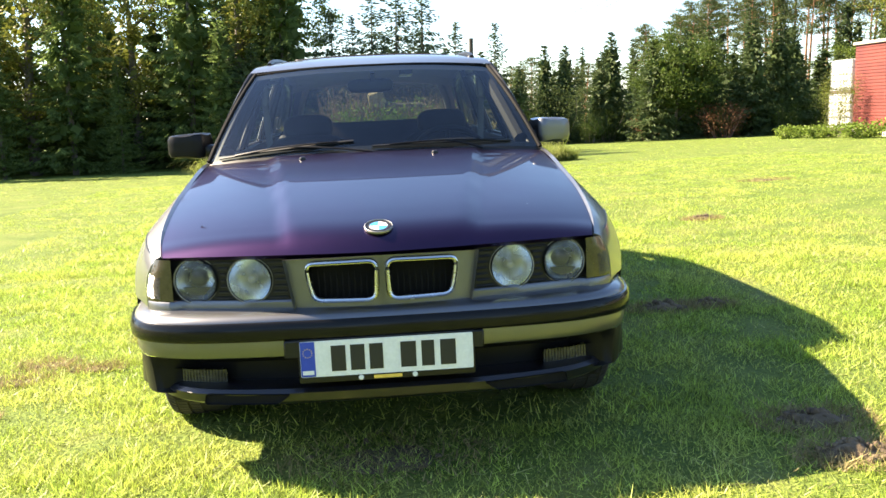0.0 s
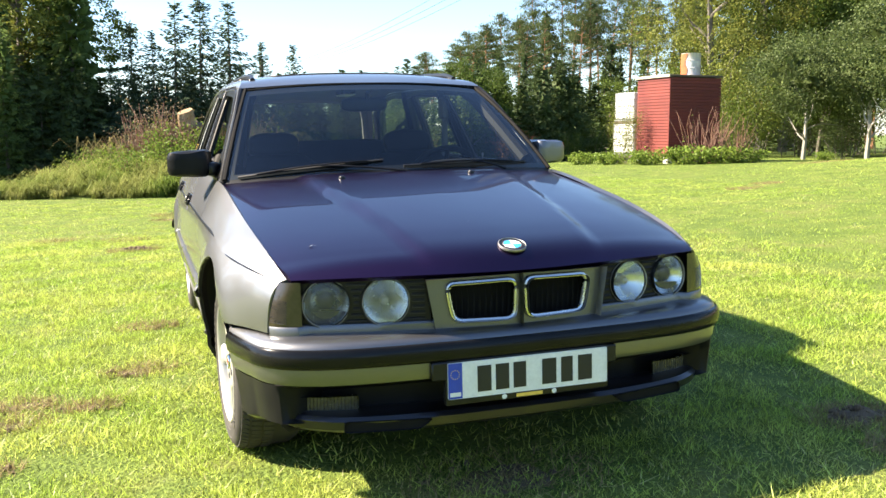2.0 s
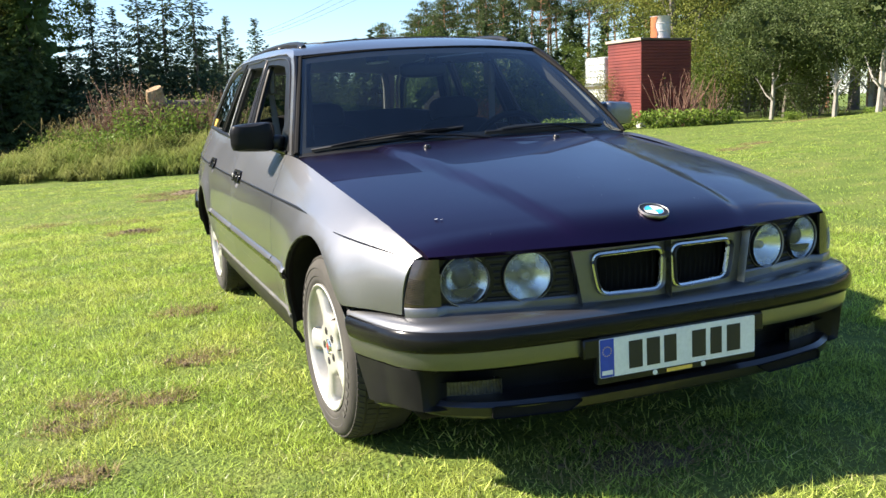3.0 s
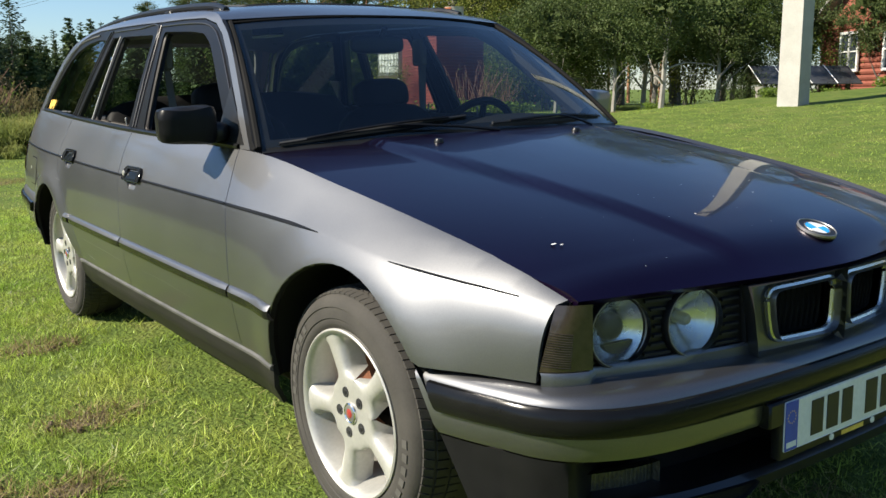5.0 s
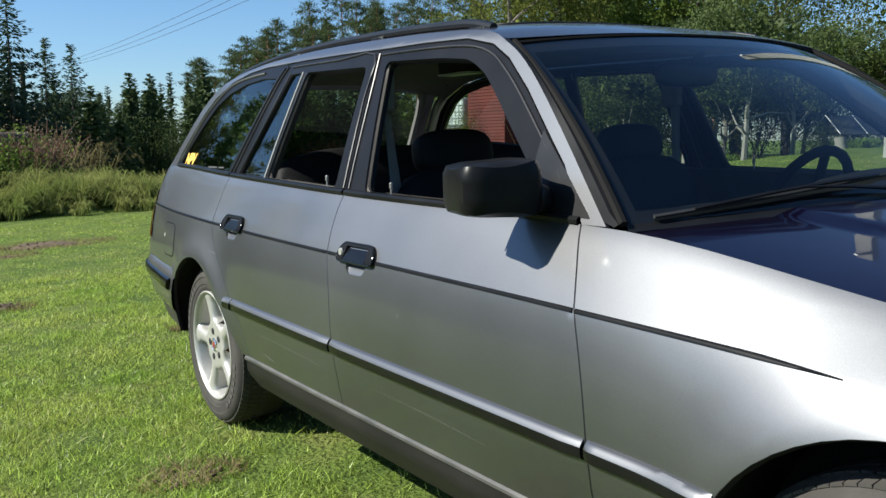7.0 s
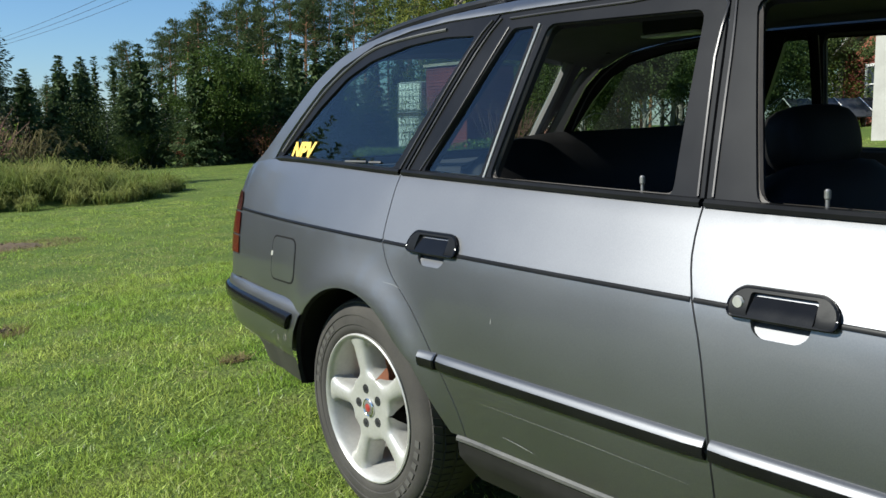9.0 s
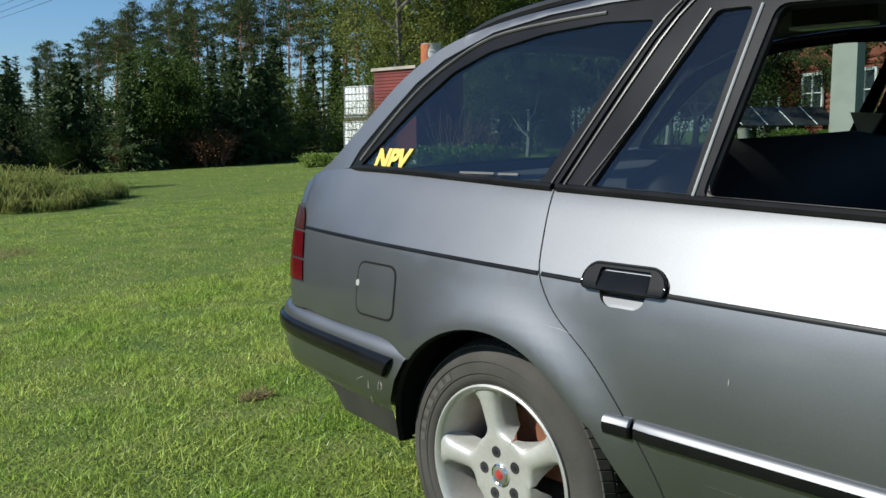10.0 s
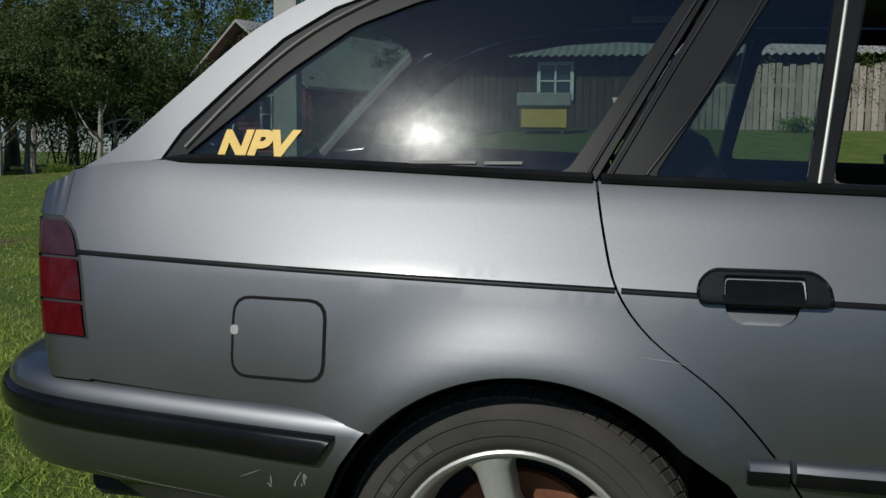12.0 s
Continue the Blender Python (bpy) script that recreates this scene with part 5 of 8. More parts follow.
for i in range(13):
    q = i / 12
    for k in range(40):
        a = 2 * math.pi * k / 40
        x, y = 0.2 + 4.2 * q * math.cos(a), 18.9 + 2.6 * q * math.sin(a) - 1.2 * min(1, max(0, (0.2 + 4.2 * q * math.cos(a)) / 4))
        verts.append((x, y, ground_z(x, y) - 0.03 + 0.36 * (1 - q * q) ** 1.1 * (0.8 + 0.5 * noise.noise(Vector((x, y, 2))))))
for i in range(12):
    for k in range(40):
        faces.append((i * 40 + k, (i + 1) * 40 + k, (i + 1) * 40 + (k + 1) % 40, i * 40 + (k + 1) % 40))
tagged(mesh_part("earth_bank", verts, faces, LAWN), "low grassy earth bank", "bank", kind="structure")

# bare patches and molehills
pr = np.random.RandomState(9)
for x, y, r, kind in ((-1.57, 1.62, 0.13, 0), (1.48, 2.02, 0.14, 1), (1.72, 2.02, 0.10, 1), (4.97, 8.9, 0.32, 0), (2.92, 5.5, 0.12, 1), (1.40, -0.09, 0.13, 1), (1.41, 0.22, 0.14, 1), (-1.30, 7.96, 0.26, 0), (-1.96, 8.29, 0.2, 0), (-1.12, 2.04, 0.16, 0), (-1.61, 1.36, 0.16, 0),
                      (-1.32, 1.5, 0.12, 0), (-1.63, 0.83, 0.12, 0), (7.46, 9.15, 0.25, 0), (-0.15, 11.15, 0.5, 1), (-1.07, 3.08, 0.16, 0), (-0.62, 10.35, 0.3, 0), (-0.37, 5.41, 0.06, 0), (-1.15, 6.95, 0.16, 1), (0.0, 0.15, 0.30, 0), (8.2, 9.6, 0.25, 0), (13.5, 14.5, 0.6, 0)):
    verts, faces = [], []
    for i in range(7):
        q = i / 6
        for k in range(18):
            a = 2 * math.pi * k / 18
            rr = (0.62 if kind else 0.42) * r * q * (1 + 0.35 * noise.noise(Vector((math.cos(a) * 1.4 + x * 3, math.sin(a) * 1.4, y))))
            px, py = x + 1.5 * rr * math.cos(a), y + rr * math.sin(a)
            up = (0.030 if kind else 0.004) * (1 - q * q) * (1 + 1.6 * noise.noise(Vector((px * 14, py * 14, 0))))
            verts.append((px, py, ground_z(px, py) - 0.004 + up + (0.006 if q < 1 else -0.006)))
    for i in range(6):
        for k in range(18):
            faces.append((i * 18 + k, (i + 1) * 18 + k, (i + 1) * 18 + (k + 1) % 18, i * 18 + (k + 1) % 18))
    tagged(mesh_part("bare_patch", verts, faces, SOIL), "molehill of dry soil in the lawn" if kind else "bare patch of dry soil in the lawn", "soil", kind="structure")
    bm = bmesh.new()
    for k in range(46 if kind else 16):
        a, q = pr.uniform(0, 6.283), math.sqrt(pr.uniform(0, 1)) * 0.75 * r
        px, py, sz = x + 1.3 * q * math.cos(a), y + 0.85 * q * math.sin(a), pr.uniform(0.006, 0.019) * (1.2 if kind else 0.8)
        top = 0.030 * max(0, 1 - (q / (0.62 * r)) ** 2) if kind else 0.0
        bmesh.ops.create_icosphere(bm, subdivisions=1, radius=sz, matrix=pose(px, py, ground_z(px, py) + top + sz * 0.35, pr.uniform(0, 90), pr.uniform(0, 90), 0) @ Matrix.Diagonal((1, pr.uniform(0.6, 1), pr.uniform(0.5, 0.9), 1)))
    tagged(part("soil_clods", bm, SOIL, None, "", smooth=False), "loose clods of dry soil", "soil", kind="stuff")
    n = int((1300 if kind else 420) * (0.4 + r * 3))
    a, q = pr.uniform(0, 6.283, n), np.sqrt(pr.uniform(0, 1, n)) * 1.1
    b = blades("dead_grass", x + (1.5 if kind else 1.1) * r * q * np.cos(a), y + (1.0 if kind else 0.75) * r * q * np.sin(a), pr.uniform(0.012, 0.045, n), pr.uniform(0.003, 0.007, n), 1.6, HAY, pr, 0.006)
    tagged(b, "tuft of dead grass on a bare patch", "grass", kind="stuff")

# ---- the car ----
# Axes of the car: x across, y from the nose (0) to the tail, z up from the lawn.
car = tagged(empty("car", LEAN), "silver estate car with dark purple bonnet, parked on the lawn", "car")

ZS = curve_fn([(0.10, 0.672), (0.165, 0.69), (0.31, 0.742), (0.6, 0.803), (0.9, 0.850), (1.42, 0.914), (2.45, 0.935), (3.47, 0.962), (4.26, 0.985), (4.42, 0.972), (4.56, 0.93)])
XS = curve_fn([(0.10, 0.645), (0.165, 0.668), (0.31, 0.694), (0.6, 0.718), (0.9, 0.731), (1.42, 0.742), (2.45, 0.755), (3.47, 0.727), (4.26, 0.682), (4.44, 0.670), (4.56, 0.655)])
XM = curve_fn([(0.10, 0.68), (0.165, 0.715), (0.25, 0.752), (0.4, 0.806), (0.55, 0.838), (0.82, 0.858), (1.2, 0.862), (2.5, 0.863), (3.2, 0.858), (3.6, 0.85), (4.1, 0.822), (4.35, 0.798), (4.47, 0.780), (4.56, 0.758)])
ROUND = curve_fn([(0.1, 5.0), (0.25, 3.8), (0.6, 2.6), (0.9, 2.2), (1.42, 2.05), (2.46, 1.95), (3.44, 1.75), (4.6, 1.8)])
CREASE = curve_fn([(0.203, 0.684), (0.322, 0.698), (0.476, 0.711), (0.63, 0.723), (0.905, 0.749), (1.41, 0.766), (2.44, 0.780), (3.05, 0.788), (3.44, 0.796), (3.89, 0.805), (4.40, 0.816)])
# how sharply the flank folds at the crease, along the car
FOLD = curve_fn([(0.15, 0.0), (0.26, 0.35), (0.45, 0.6), (0.62, 0.35), (0.80, 0.25), (1.0, 0.6), (1.5, 0.9), (3.9, 0.9), (4.3, 0.5), (4.56, 0.1)])
ARCH_F, ARCH_R, R_F, R_R = (0.776, 0.33), (3.573, 0.313), 0.362, 0.346


def flank(u, uc):
    """Share of the way from the window line (u = 0) to the widest line (1): an even slope down to the crease at uc, then much steeper."""
    whole = uc * 1.06 + 0.21 * (1 - uc)
    if u < 0:
        return u * 1.6 / whole
    if u < uc:
        return (u + 0.06 * uc * (1 - (1 - min(1, u / (0.3 * uc))) ** 2)) / whole
    v = (u - uc) / (1 - uc)
    return (uc * 1.06 + 0.42 * (1 - uc) * (v - 0.5 * v * v)) / whole


def half_width(y, z):
    """The body's half width below the window line."""
    zs, xs, xm = ZS(y), XS(y), XM(y)
    if z >= 0.54:
        u = min(max((zs - z) / (zs - 0.54), -0.02), 1)
        k = FOLD(y)
        share = 1 - (1 - u) ** ROUND(y)
        if k > 0.01:
            uc = (zs - CREASE(y)) / (zs - 0.54)
            share += k * (0.25 * flank(u - 0.012, uc) + 0.5 * flank(u, uc) + 0.25 * flank(u + 0.012, uc) - share)
        x = xs + (xm - xs) * min(share, 1)
    else:
        x = xm - 0.05 * ((0.54 - z) / 0.3) ** 1.5
    for (cy, cz), r, swell, wide in ((ARCH_F, R_F, 0.015, 0.085), (ARCH_R, R_R, 0.021, 0.075)):
        d = math.hypot(y - cy, z - cz) - r
        if z > 0.3:
            x += swell * math.exp(-(d / wide) ** 2)
    return x


def glass_half(y, z):
    """Half width of the side windows and their frames: leaning in, slightly bowed."""
    d = z - ZS(y)
    return XS(y) - 0.004 - d * 0.36 - d * d * 0.10


RAIL_LOW = curve_fn([(1.9, 1.268), (1.982, 1.307), (2.10, 1.331), (2.30, 1.339), (2.54, 1.343), (2.80, 1.350), (3.10, 1.355), (3.45, 1.357), (3.62, 1.348), (3.80, 1.323), (3.965, 1.267)])


def rail_half(y, z):
    """Half width of the painted roof side: it follows the window plane, then rolls in towards the roof."""
    k = min(1, max(0, (y - 1.93) / 0.15)) * min(1, max(0, (3.90 - y) / 0.3))
    d = max(0, z - RAIL_LOW(y))
    return glass_half(y, z) + 0.004 - 1.15 * k * d * d / (d + 0.016)


def side(s):
    return lambda y, z: (s * half_width(y, z), y, z)


def side_glass(s, off=0.0):
    return lambda y, z: (s * (glass_half(y, z) + off), y, z)


def arc(c, r, a0, a1, n=22):
    return [(c[0] + r * math.cos(radians(a0 + (a1 - a0) * i / n)), c[1] + r * math.sin(radians(a0 + (a1 - a0) * i / n))) for i in range(n + 1)]


def top_line(y0, y1, drop=0.0, n=14):
    return [(y0 + (y1 - y0) * i / n, ZS(y0 + (y1 - y0) * i / n) - drop) for i in range(n + 1)]


G = 0.0022
A_GAP = [tuple(p) for p in smooth_line([(1.512, 0.914), (1.464, 0.82), (1.428, 0.745), (1.395, 0.65), (1.376, 0.54), (1.369, 0.362)], 3)]
B_GAP = [tuple(p) for p in smooth_line([(2.496, 0.933), (2.486, 0.85), (2.460, 0.78), (2.427, 0.68), (2.404, 0.54), (2.394, 0.362)], 3)]
C_GAP = [tuple(p) for p in smooth_line([(3.475, 0.961), (3.460, 0.878), (3.436, 0.795), (3.382, 0.725), (3.282, 0.65), (3.206, 0.57), (3.150, 0.49), (3.115, 0.42), (3.100, 0.362)], 4)]


def shifted(line, d):
    return [(y + d, z) for y, z in line]


FENDER = ([(0.178, 0.690), (0.190, 0.682), (0.203, 0.555), (0.205, 0.532), (0.33, 0.530), (0.455, 0.524)] + arc(ARCH_F, R_F, 146, 5)
          + [(ARCH_F[0] + R_F * 0.985, 0.362)] + shifted(A_GAP, -G)[::-1] + top_line(1.49, 0.178, 0.003))
DOOR_F = shifted(A_GAP, G) + shifted(B_GAP, -G)[::-1] + top_line(2.476, 1.53)[1:-1]
DOOR_R = shifted(B_GAP, G) + shifted(C_GAP, -G)[::-1] + top_line(3.46, 2.516)[1:-1]
QUARTER = (shifted(C_GAP, G) + [(3.150, 0.362), (3.200, 0.43), (3.262, 0.515)] + arc(ARCH_R, R_R, 134, 43) + [(3.90, 0.566), (4.10, 0.580), (4.368, 0.593),
           (4.370, 0.662), (4.378, 0.70), (4.390, 0.76), (4.401, 0.80), (4.412, 0.83), (4.425, 0.852), (4.442, 0.868), (4.462, 0.8785), (4.470, 0.880), (4.470, 0.945)] + top_line(4.464, 3.49))
SILL_TOP = 0.362
SILL = [(1.138, 0.30), (1.137, 0.358), (3.135, 0.358), (3.130, 0.31), (3.08, 0.258), (1.145, 0.245)]

# window outlines in side view
WIN_F = rounded([(1.605, 0.928), (1.90, 1.172), (1.985, 1.238), (2.07, 1.277), (2.2, 1.290), (2.492, 1.304), (2.392, 0.938)], 0.03)
FRAME_F = [(1.518, 0.914), (1.61, 1.022), (1.80, 1.185), (1.905, 1.262), (1.985, 1.302), (2.10, 1.326), (2.30, 1.334), (2.552, 1.338), (2.530, 1.20), (2.494, 0.936)]
WIN_R = rounded([(2.572, 0.945), (2.602, 1.297), (3.045, 1.311), (3.114, 0.958)], 0.025)
WIN_RF = rounded([(3.148, 0.960), (3.092, 1.312), (3.172, 1.313), (3.384, 0.968)], 0.015)
FRAME_R = [(2.500, 0.936), (2.536, 1.20), (2.558, 1.338), (2.80, 1.345), (3.10, 1.350), (3.232, 1.350), (3.30, 1.262), (3.466, 0.962)]
WIN_Q = rounded([(3.525, 0.974), (3.312, 1.308), (3.45, 1.315), (3.62, 1.306), (3.80, 1.276), (3.92, 1.232), (4.04, 1.150), (4.14, 1.066), (4.232, 0.990)], 0.02)
FRAME_Q = [(3.476, 0.964), (3.306, 1.266), (3.240, 1.352), (3.45, 1.352), (3.62, 1.343), (3.80, 1.318), (3.96, 1.262), (4.055, 1.205), (4.15, 1.118), (4.235, 1.035), (4.268, 0.988), (4.0, 0.979)]
# the painted body round the windows: A-pillar, cant rail, D-pillar
RAIL_OUT = [tuple(p) for p in smooth_line([(1.446, 0.914), (1.63, 1.085), (1.80, 1.228), (1.92, 1.302), (2.05, 1.346), (2.30, 1.366), (2.63, 1.379), (3.0, 1.386), (3.3, 1.382),
            (3.58, 1.368), (3.80, 1.343), (3.98, 1.30), (4.12, 1.226), (4.24, 1.122), (4.36, 1.015), (4.44, 0.968)], 4)]
RAIL_IN = [(4.275, 0.986), (4.24, 1.04), (4.155, 1.123), (4.06, 1.210), (3.965, 1.267), (3.80, 1.323), (3.62, 1.348), (3.45, 1.357), (3.10, 1.355), (2.80, 1.350), (2.54, 1.343),
           (2.30, 1.339), (2.10, 1.331), (1.982, 1.307), (1.90, 1.267), (1.795, 1.190), (1.605, 1.027), (1.512, 0.914)]

HANDLES = ((2.285, 0.789), (3.218, 0.806))


def pocket_line(yc, zc):
    return rounded([(yc - 0.054, zc - 0.012), (yc - 0.048, zc - 0.040), (yc - 0.030, zc - 0.053), (yc + 0.036, zc - 0.053), (yc + 0.054, zc - 0.040), (yc + 0.058, zc - 0.012)], 0.012)


FOLDS = [[(0.2 + 0.028 * k, CREASE(0.2 + 0.028 * k) + dz) for k in range(151)] for dz in (-0.005, 0.005)]
for s in (-1, 1):
    NS = s
    fender = panel("front_wing", FENDER, side(s), SILVER, car, sign=NS, step=0.025, lines=FOLDS)
    door_f = panel("front_door", DOOR_F, side(s), SILVER, car, "silver front door, window lowered", sign=NS, holes=[pocket_line(*HANDLES[0])], lines=FOLDS)
    door_r = panel("rear_door", DOOR_R, side(s), SILVER, car, "silver rear door, window lowered", sign=NS, holes=[pocket_line(*HANDLES[1])], lines=FOLDS)
    rear_wing = panel("rear_wing", QUARTER, side(s), SILVER, car, sign=NS, step=0.025, lines=FOLDS)
    panel("sill", SILL, lambda y, z, s=s: (s * (half_width(y, 0.36) - 0.004 - 0.5 * max(0, 0.30 - z)), y, z), SILLGREY, car, "dark grey sill", sign=NS)
    rows = []
    for i in range(41):
        y = 1.14 + (3.130 - 1.14) * i / 40
        x = half_width(y, 0.36)
        rows.append([(s * (x + dx), y, 0.352 + dz) for dx, dz in ((-0.012, 0.010), (-0.001, 0.0095), (0.005, 0.004), (0.005, -0.003), (-0.006, -0.012))])
    loft("sill_edge", rows, SILLEDGE, car, "dusty grey edge of the sill", caps=True)
    panel("window_frame", FRAME_F, side_glass(s), FRAME, door_f, "dark window frame", holes=[WIN_F], sign=NS, depth=0.03)
    panel("window_frame", FRAME_R, side_glass(s), FRAME, door_r, "dark window frame", holes=[WIN_R, WIN_RF], sign=NS, depth=0.03)
    q = panel("quarter_window", FRAME_Q, side_glass(s), FRAME, car, "dark framed rear quarter window", holes=[WIN_Q], sign=NS, depth=0.02)
    panel("pane", WIN_Q, side_glass(s, -0.006), SIDE_GLASS, q, "tinted glass", sign=NS, depth=0.003).visible_shadow = False
    panel("pane", WIN_RF, side_glass(s, -0.008), SIDE_GLASS, door_r, "tinted glass", sign=NS, depth=0.003).visible_shadow = False
    panel("pillar", RAIL_OUT + RAIL_IN, lambda y, z, s=s: (s * rail_half(y, z), y, z), SILVER, car, "silver pillar and roof side", sign=NS, step=0.014)
    tube("window_moulding", [(s * (glass_half(*p) + 0.002), p[0], p[1]) for p in smooth_line([(4.228, 1.008), (4.145, 1.098), (4.048, 1.188), (3.945, 1.253), (3.80, 1.311), (3.60, 1.330), (3.45, 1.335)], 4)], 0.0042, SILLEDGE, q, "grey window moulding", sides=6)
    for win, dad in ((WIN_F, door_f), (WIN_R, door_r)):
        tube("window_channel", [(s * (glass_half(*p) - 0.012), p[0], p[1]) for p in dense(win, 0.04)], 0.006, CHANNEL, dad, "brownish window channel", sides=5, closed=True)
    tube("divider_strip", [(s * (glass_half(3.131 - 0.057 * k / 8, 0.962 + 0.352 * k / 8) + 0.002), 3.131 - 0.057 * k / 8, 0.962 + 0.352 * k / 8) for k in range(9)], 0.003, ALLOY, door_r, "bright divider strip", sides=6)
    # ridges along the door frames and beside the rear pillar gap
    def ridge(line, dad, r=0.0032, up=0.002):
        tube("frame_ridge", [(s * (glass_half(*p) + up), p[0], p[1]) for p in smooth_line(line, 3)], r, FRAME_EDGE, dad, sides=6)
    ridge([(1.545, 0.930), (1.62, 1.012), (1.81, 1.172), (1.915, 1.248), (1.990, 1.288), (2.10, 1.312), (2.30, 1.322), (2.530, 1.326)], door_f)
    ridge([(2.482, 0.95), (2.515, 1.20), (2.540, 1.33)], door_f)
    ridge([(2.514, 0.95), (2.550, 1.20), (2.572, 1.33), (2.80, 1.333), (3.05, 1.337), (3.19, 1.338)], door_r)
    ridge([(3.452, 0.972), (3.288, 1.262), (3.224, 1.342)], door_r)
    ridge([(3.488, 0.974), (3.318, 1.268), (3.258, 1.340)], q)
    ridge([(3.396, 0.972), (3.30, 1.11), (3.185, 1.316)], door_r, 0.0026)
    # belt rubber under the windows
    for y0, y1, dad in ((1.52, 2.492, door_f), (2.502, 3.468, door_r), (3.482, 4.27, q)):
        rows = []
        for i in range(25):
            y = y0 + (y1 - y0) * i / 24
            z, x = ZS(y), XS(y)
            k = min(1, 0.15 + (4.27 - y) / 0.05)
            rows.append([(s * (x + dx * k), y, z + 0.002 + dz * k) for dx, dz in ((-0.012, 0.010), (0.003, 0.009), (0.008, 0.003), (0.007, -0.005), (0.0, -0.007))])
        loft("belt_moulding", rows, HANDLE, dad)
    # the dark crease strip
    for y0, y1, dad, t0, t1 in ((0.262, 0.60, fender, 0, 0), (0.90, 1.434, fender, 0, 1), (1.442, 2.456, door_f, 1, 1), (2.464, 3.430, door_r, 1, 1), (3.440, 4.425, car, 1, 1)):
        rows = []
        for i in range(31):
            f = i / 30
            y = y0 + (y1 - y0) * f
            z = CREASE(y)
            w = (0.0036 if y0 > 0.5 else 0.0011) * min(1, (t0 or f * 4) if f < 0.5 else (t1 or (1 - f) * 4)) + 0.0004
            rows.append([(s * (half_width(y, z + dz * w) + dx), y, z + dz * w) for dx, dz in ((-0.002, 1.3), (0.0022, 0.9), (0.003, 0), (0.0022, -0.9), (-0.002, -1.3))])
        loft("crease_strip", rows, HANDLE, dad)
    # rubbing strips low on the doors
    for y0, y1, dad in ((1.075, 1.371, fender), (1.381, 2.399, door_f), (2.410, 3.165, door_r), (3.173, 3.236, rear_wing)):
        upper, lower = [], []
        for i in range(21):
            y = y0 + (y1 - y0) * i / 20
            zc = 0.530 + 0.006 * (y - 2.2)
            end = 0.004 if i in (0, 20) else 0.0
            x = half_width(y, zc) - end - (0.006 * i / 20 if y0 > 3.17 else 0)
            upper.append([(s * (x + dx), y, zc + dz) for dx, dz in ((-0.004, 0.020), (0.004, 0.0190), (0.0115, 0.0115), (0.0150, 0.0040))])
            lower.append([(s * (x + dx), y, zc + dz) for dx, dz in ((0.0150, 0.0038), (0.0152, -0.008), (0.0115, -0.0185), (0.004, -0.0215), (-0.004, -0.0220))])
        strip = loft("rubbing_strip", lower, GLOSS_BLACK, dad, caps=True)
        loft("strip_top", upper, SILVER, strip, caps=True)
    # door handles
    for (yc, zc), dad, lock in zip(HANDLES, (door_f, door_r), (True, False)):
        base = [(yc - 0.096, zc - 0.020), (yc - 0.094, zc + 0.008), (yc - 0.072, zc + 0.026), (yc + 0.076, zc + 0.026), (yc + 0.096, zc + 0.010), (yc + 0.097, zc - 0.020)]
        grip = rounded([(yc - 0.058, zc - 0.0205), (yc - 0.056, zc + 0.013), (yc + 0.056, zc + 0.013), (yc + 0.058, zc - 0.0205)], 0.006)
        h = panel("door_handle", rounded(base, 0.02), side(s), HANDLE, dad, "black plastic door handle", step=0.02, lift=0.010, depth=0.012, sign=NS, holes=[rounded([(yc - 0.061, zc - 0.0195), (yc - 0.059, zc + 0.016), (yc + 0.059, zc + 0.016), (yc + 0.061, zc - 0.0195)], 0.006)])
        tube("handle_rim", [(s * (half_width(*q) + 0.0095), q[0], q[1]) for q in dense(rounded(base, 0.02), 0.02)], 0.0028, GLOSS_BLACK, h, sides=6, closed=True)
        panel("flap", grip, lambda y, z, s=s, zc=zc: (s * (half_width(y, z) + 0.012 - 0.25 * (z - zc + 0.0205)), y, z), GLOSS_BLACK, h, step=0.015, depth=0.02, sign=NS)
        panel("recess", pocket_line(yc, zc), lambda y, z, s=s, zc=zc: (s * (half_width(y, z) - 0.0015 - 0.5 * max(0, z - zc + 0.053)), y, z), SILVER, dad, "hollow behind the handle", step=0.012, depth=0.001, sign=NS)
        if lock:
            lathe("lock", [(0.0, 0.004), (0.009, 0.004), (0.011, 0.0)], (s * (half_width(yc + 0.078, zc) + 0.010), yc + 0.078, zc + 0.002), (s, 0, 0), ALLOY, h, "bright lock barrel", 16)
    # fuel flap (right side only)
    if s < 0:
        ring = rounded([(3.9105, 0.6205), (3.9105, 0.7595), (4.0835, 0.7595), (4.0835, 0.6205)], 0.0332)
        flap = rounded([(3.916, 0.626), (3.916, 0.754), (4.078, 0.754), (4.078, 0.626)], 0.029)
        gap = panel("fuel_flap_gap", ring, side(s), DARK, car, step=0.02, lift=0.0012, depth=0.001, sign=NS)
        panel("fuel_flap", flap, side(s), SILVER, gap, "silver fuel filler flap", step=0.025, lift=0.0022, depth=0.003, sign=NS)
        # finger dent, in pale paint that stands for the sun's glint on it
        grip = rounded([(4.070, 0.693), (4.070, 0.709), (4.085, 0.709), (4.085, 0.693)], 0.007)
        panel("finger_dent", grip, side(s), ALLOY, gap, step=0.01, lift=0.003, depth=0.001, sign=NS)
    # lock pins in the open windows
    for y, z in ((2.275, 0.935), (2.66, 0.945)):
        lathe("lock_pin", [(0.0035, 0.0), (0.0035, 0.02), (0.0055, 0.022), (0.0055, 0.034), (0.003, 0.037), (0.0, 0.037)], (s * (glass_half(y, z) - 0.02), y, z), (0, 0, 1), STEEL, door_f if y < 2.4 else door_r, "", 10)
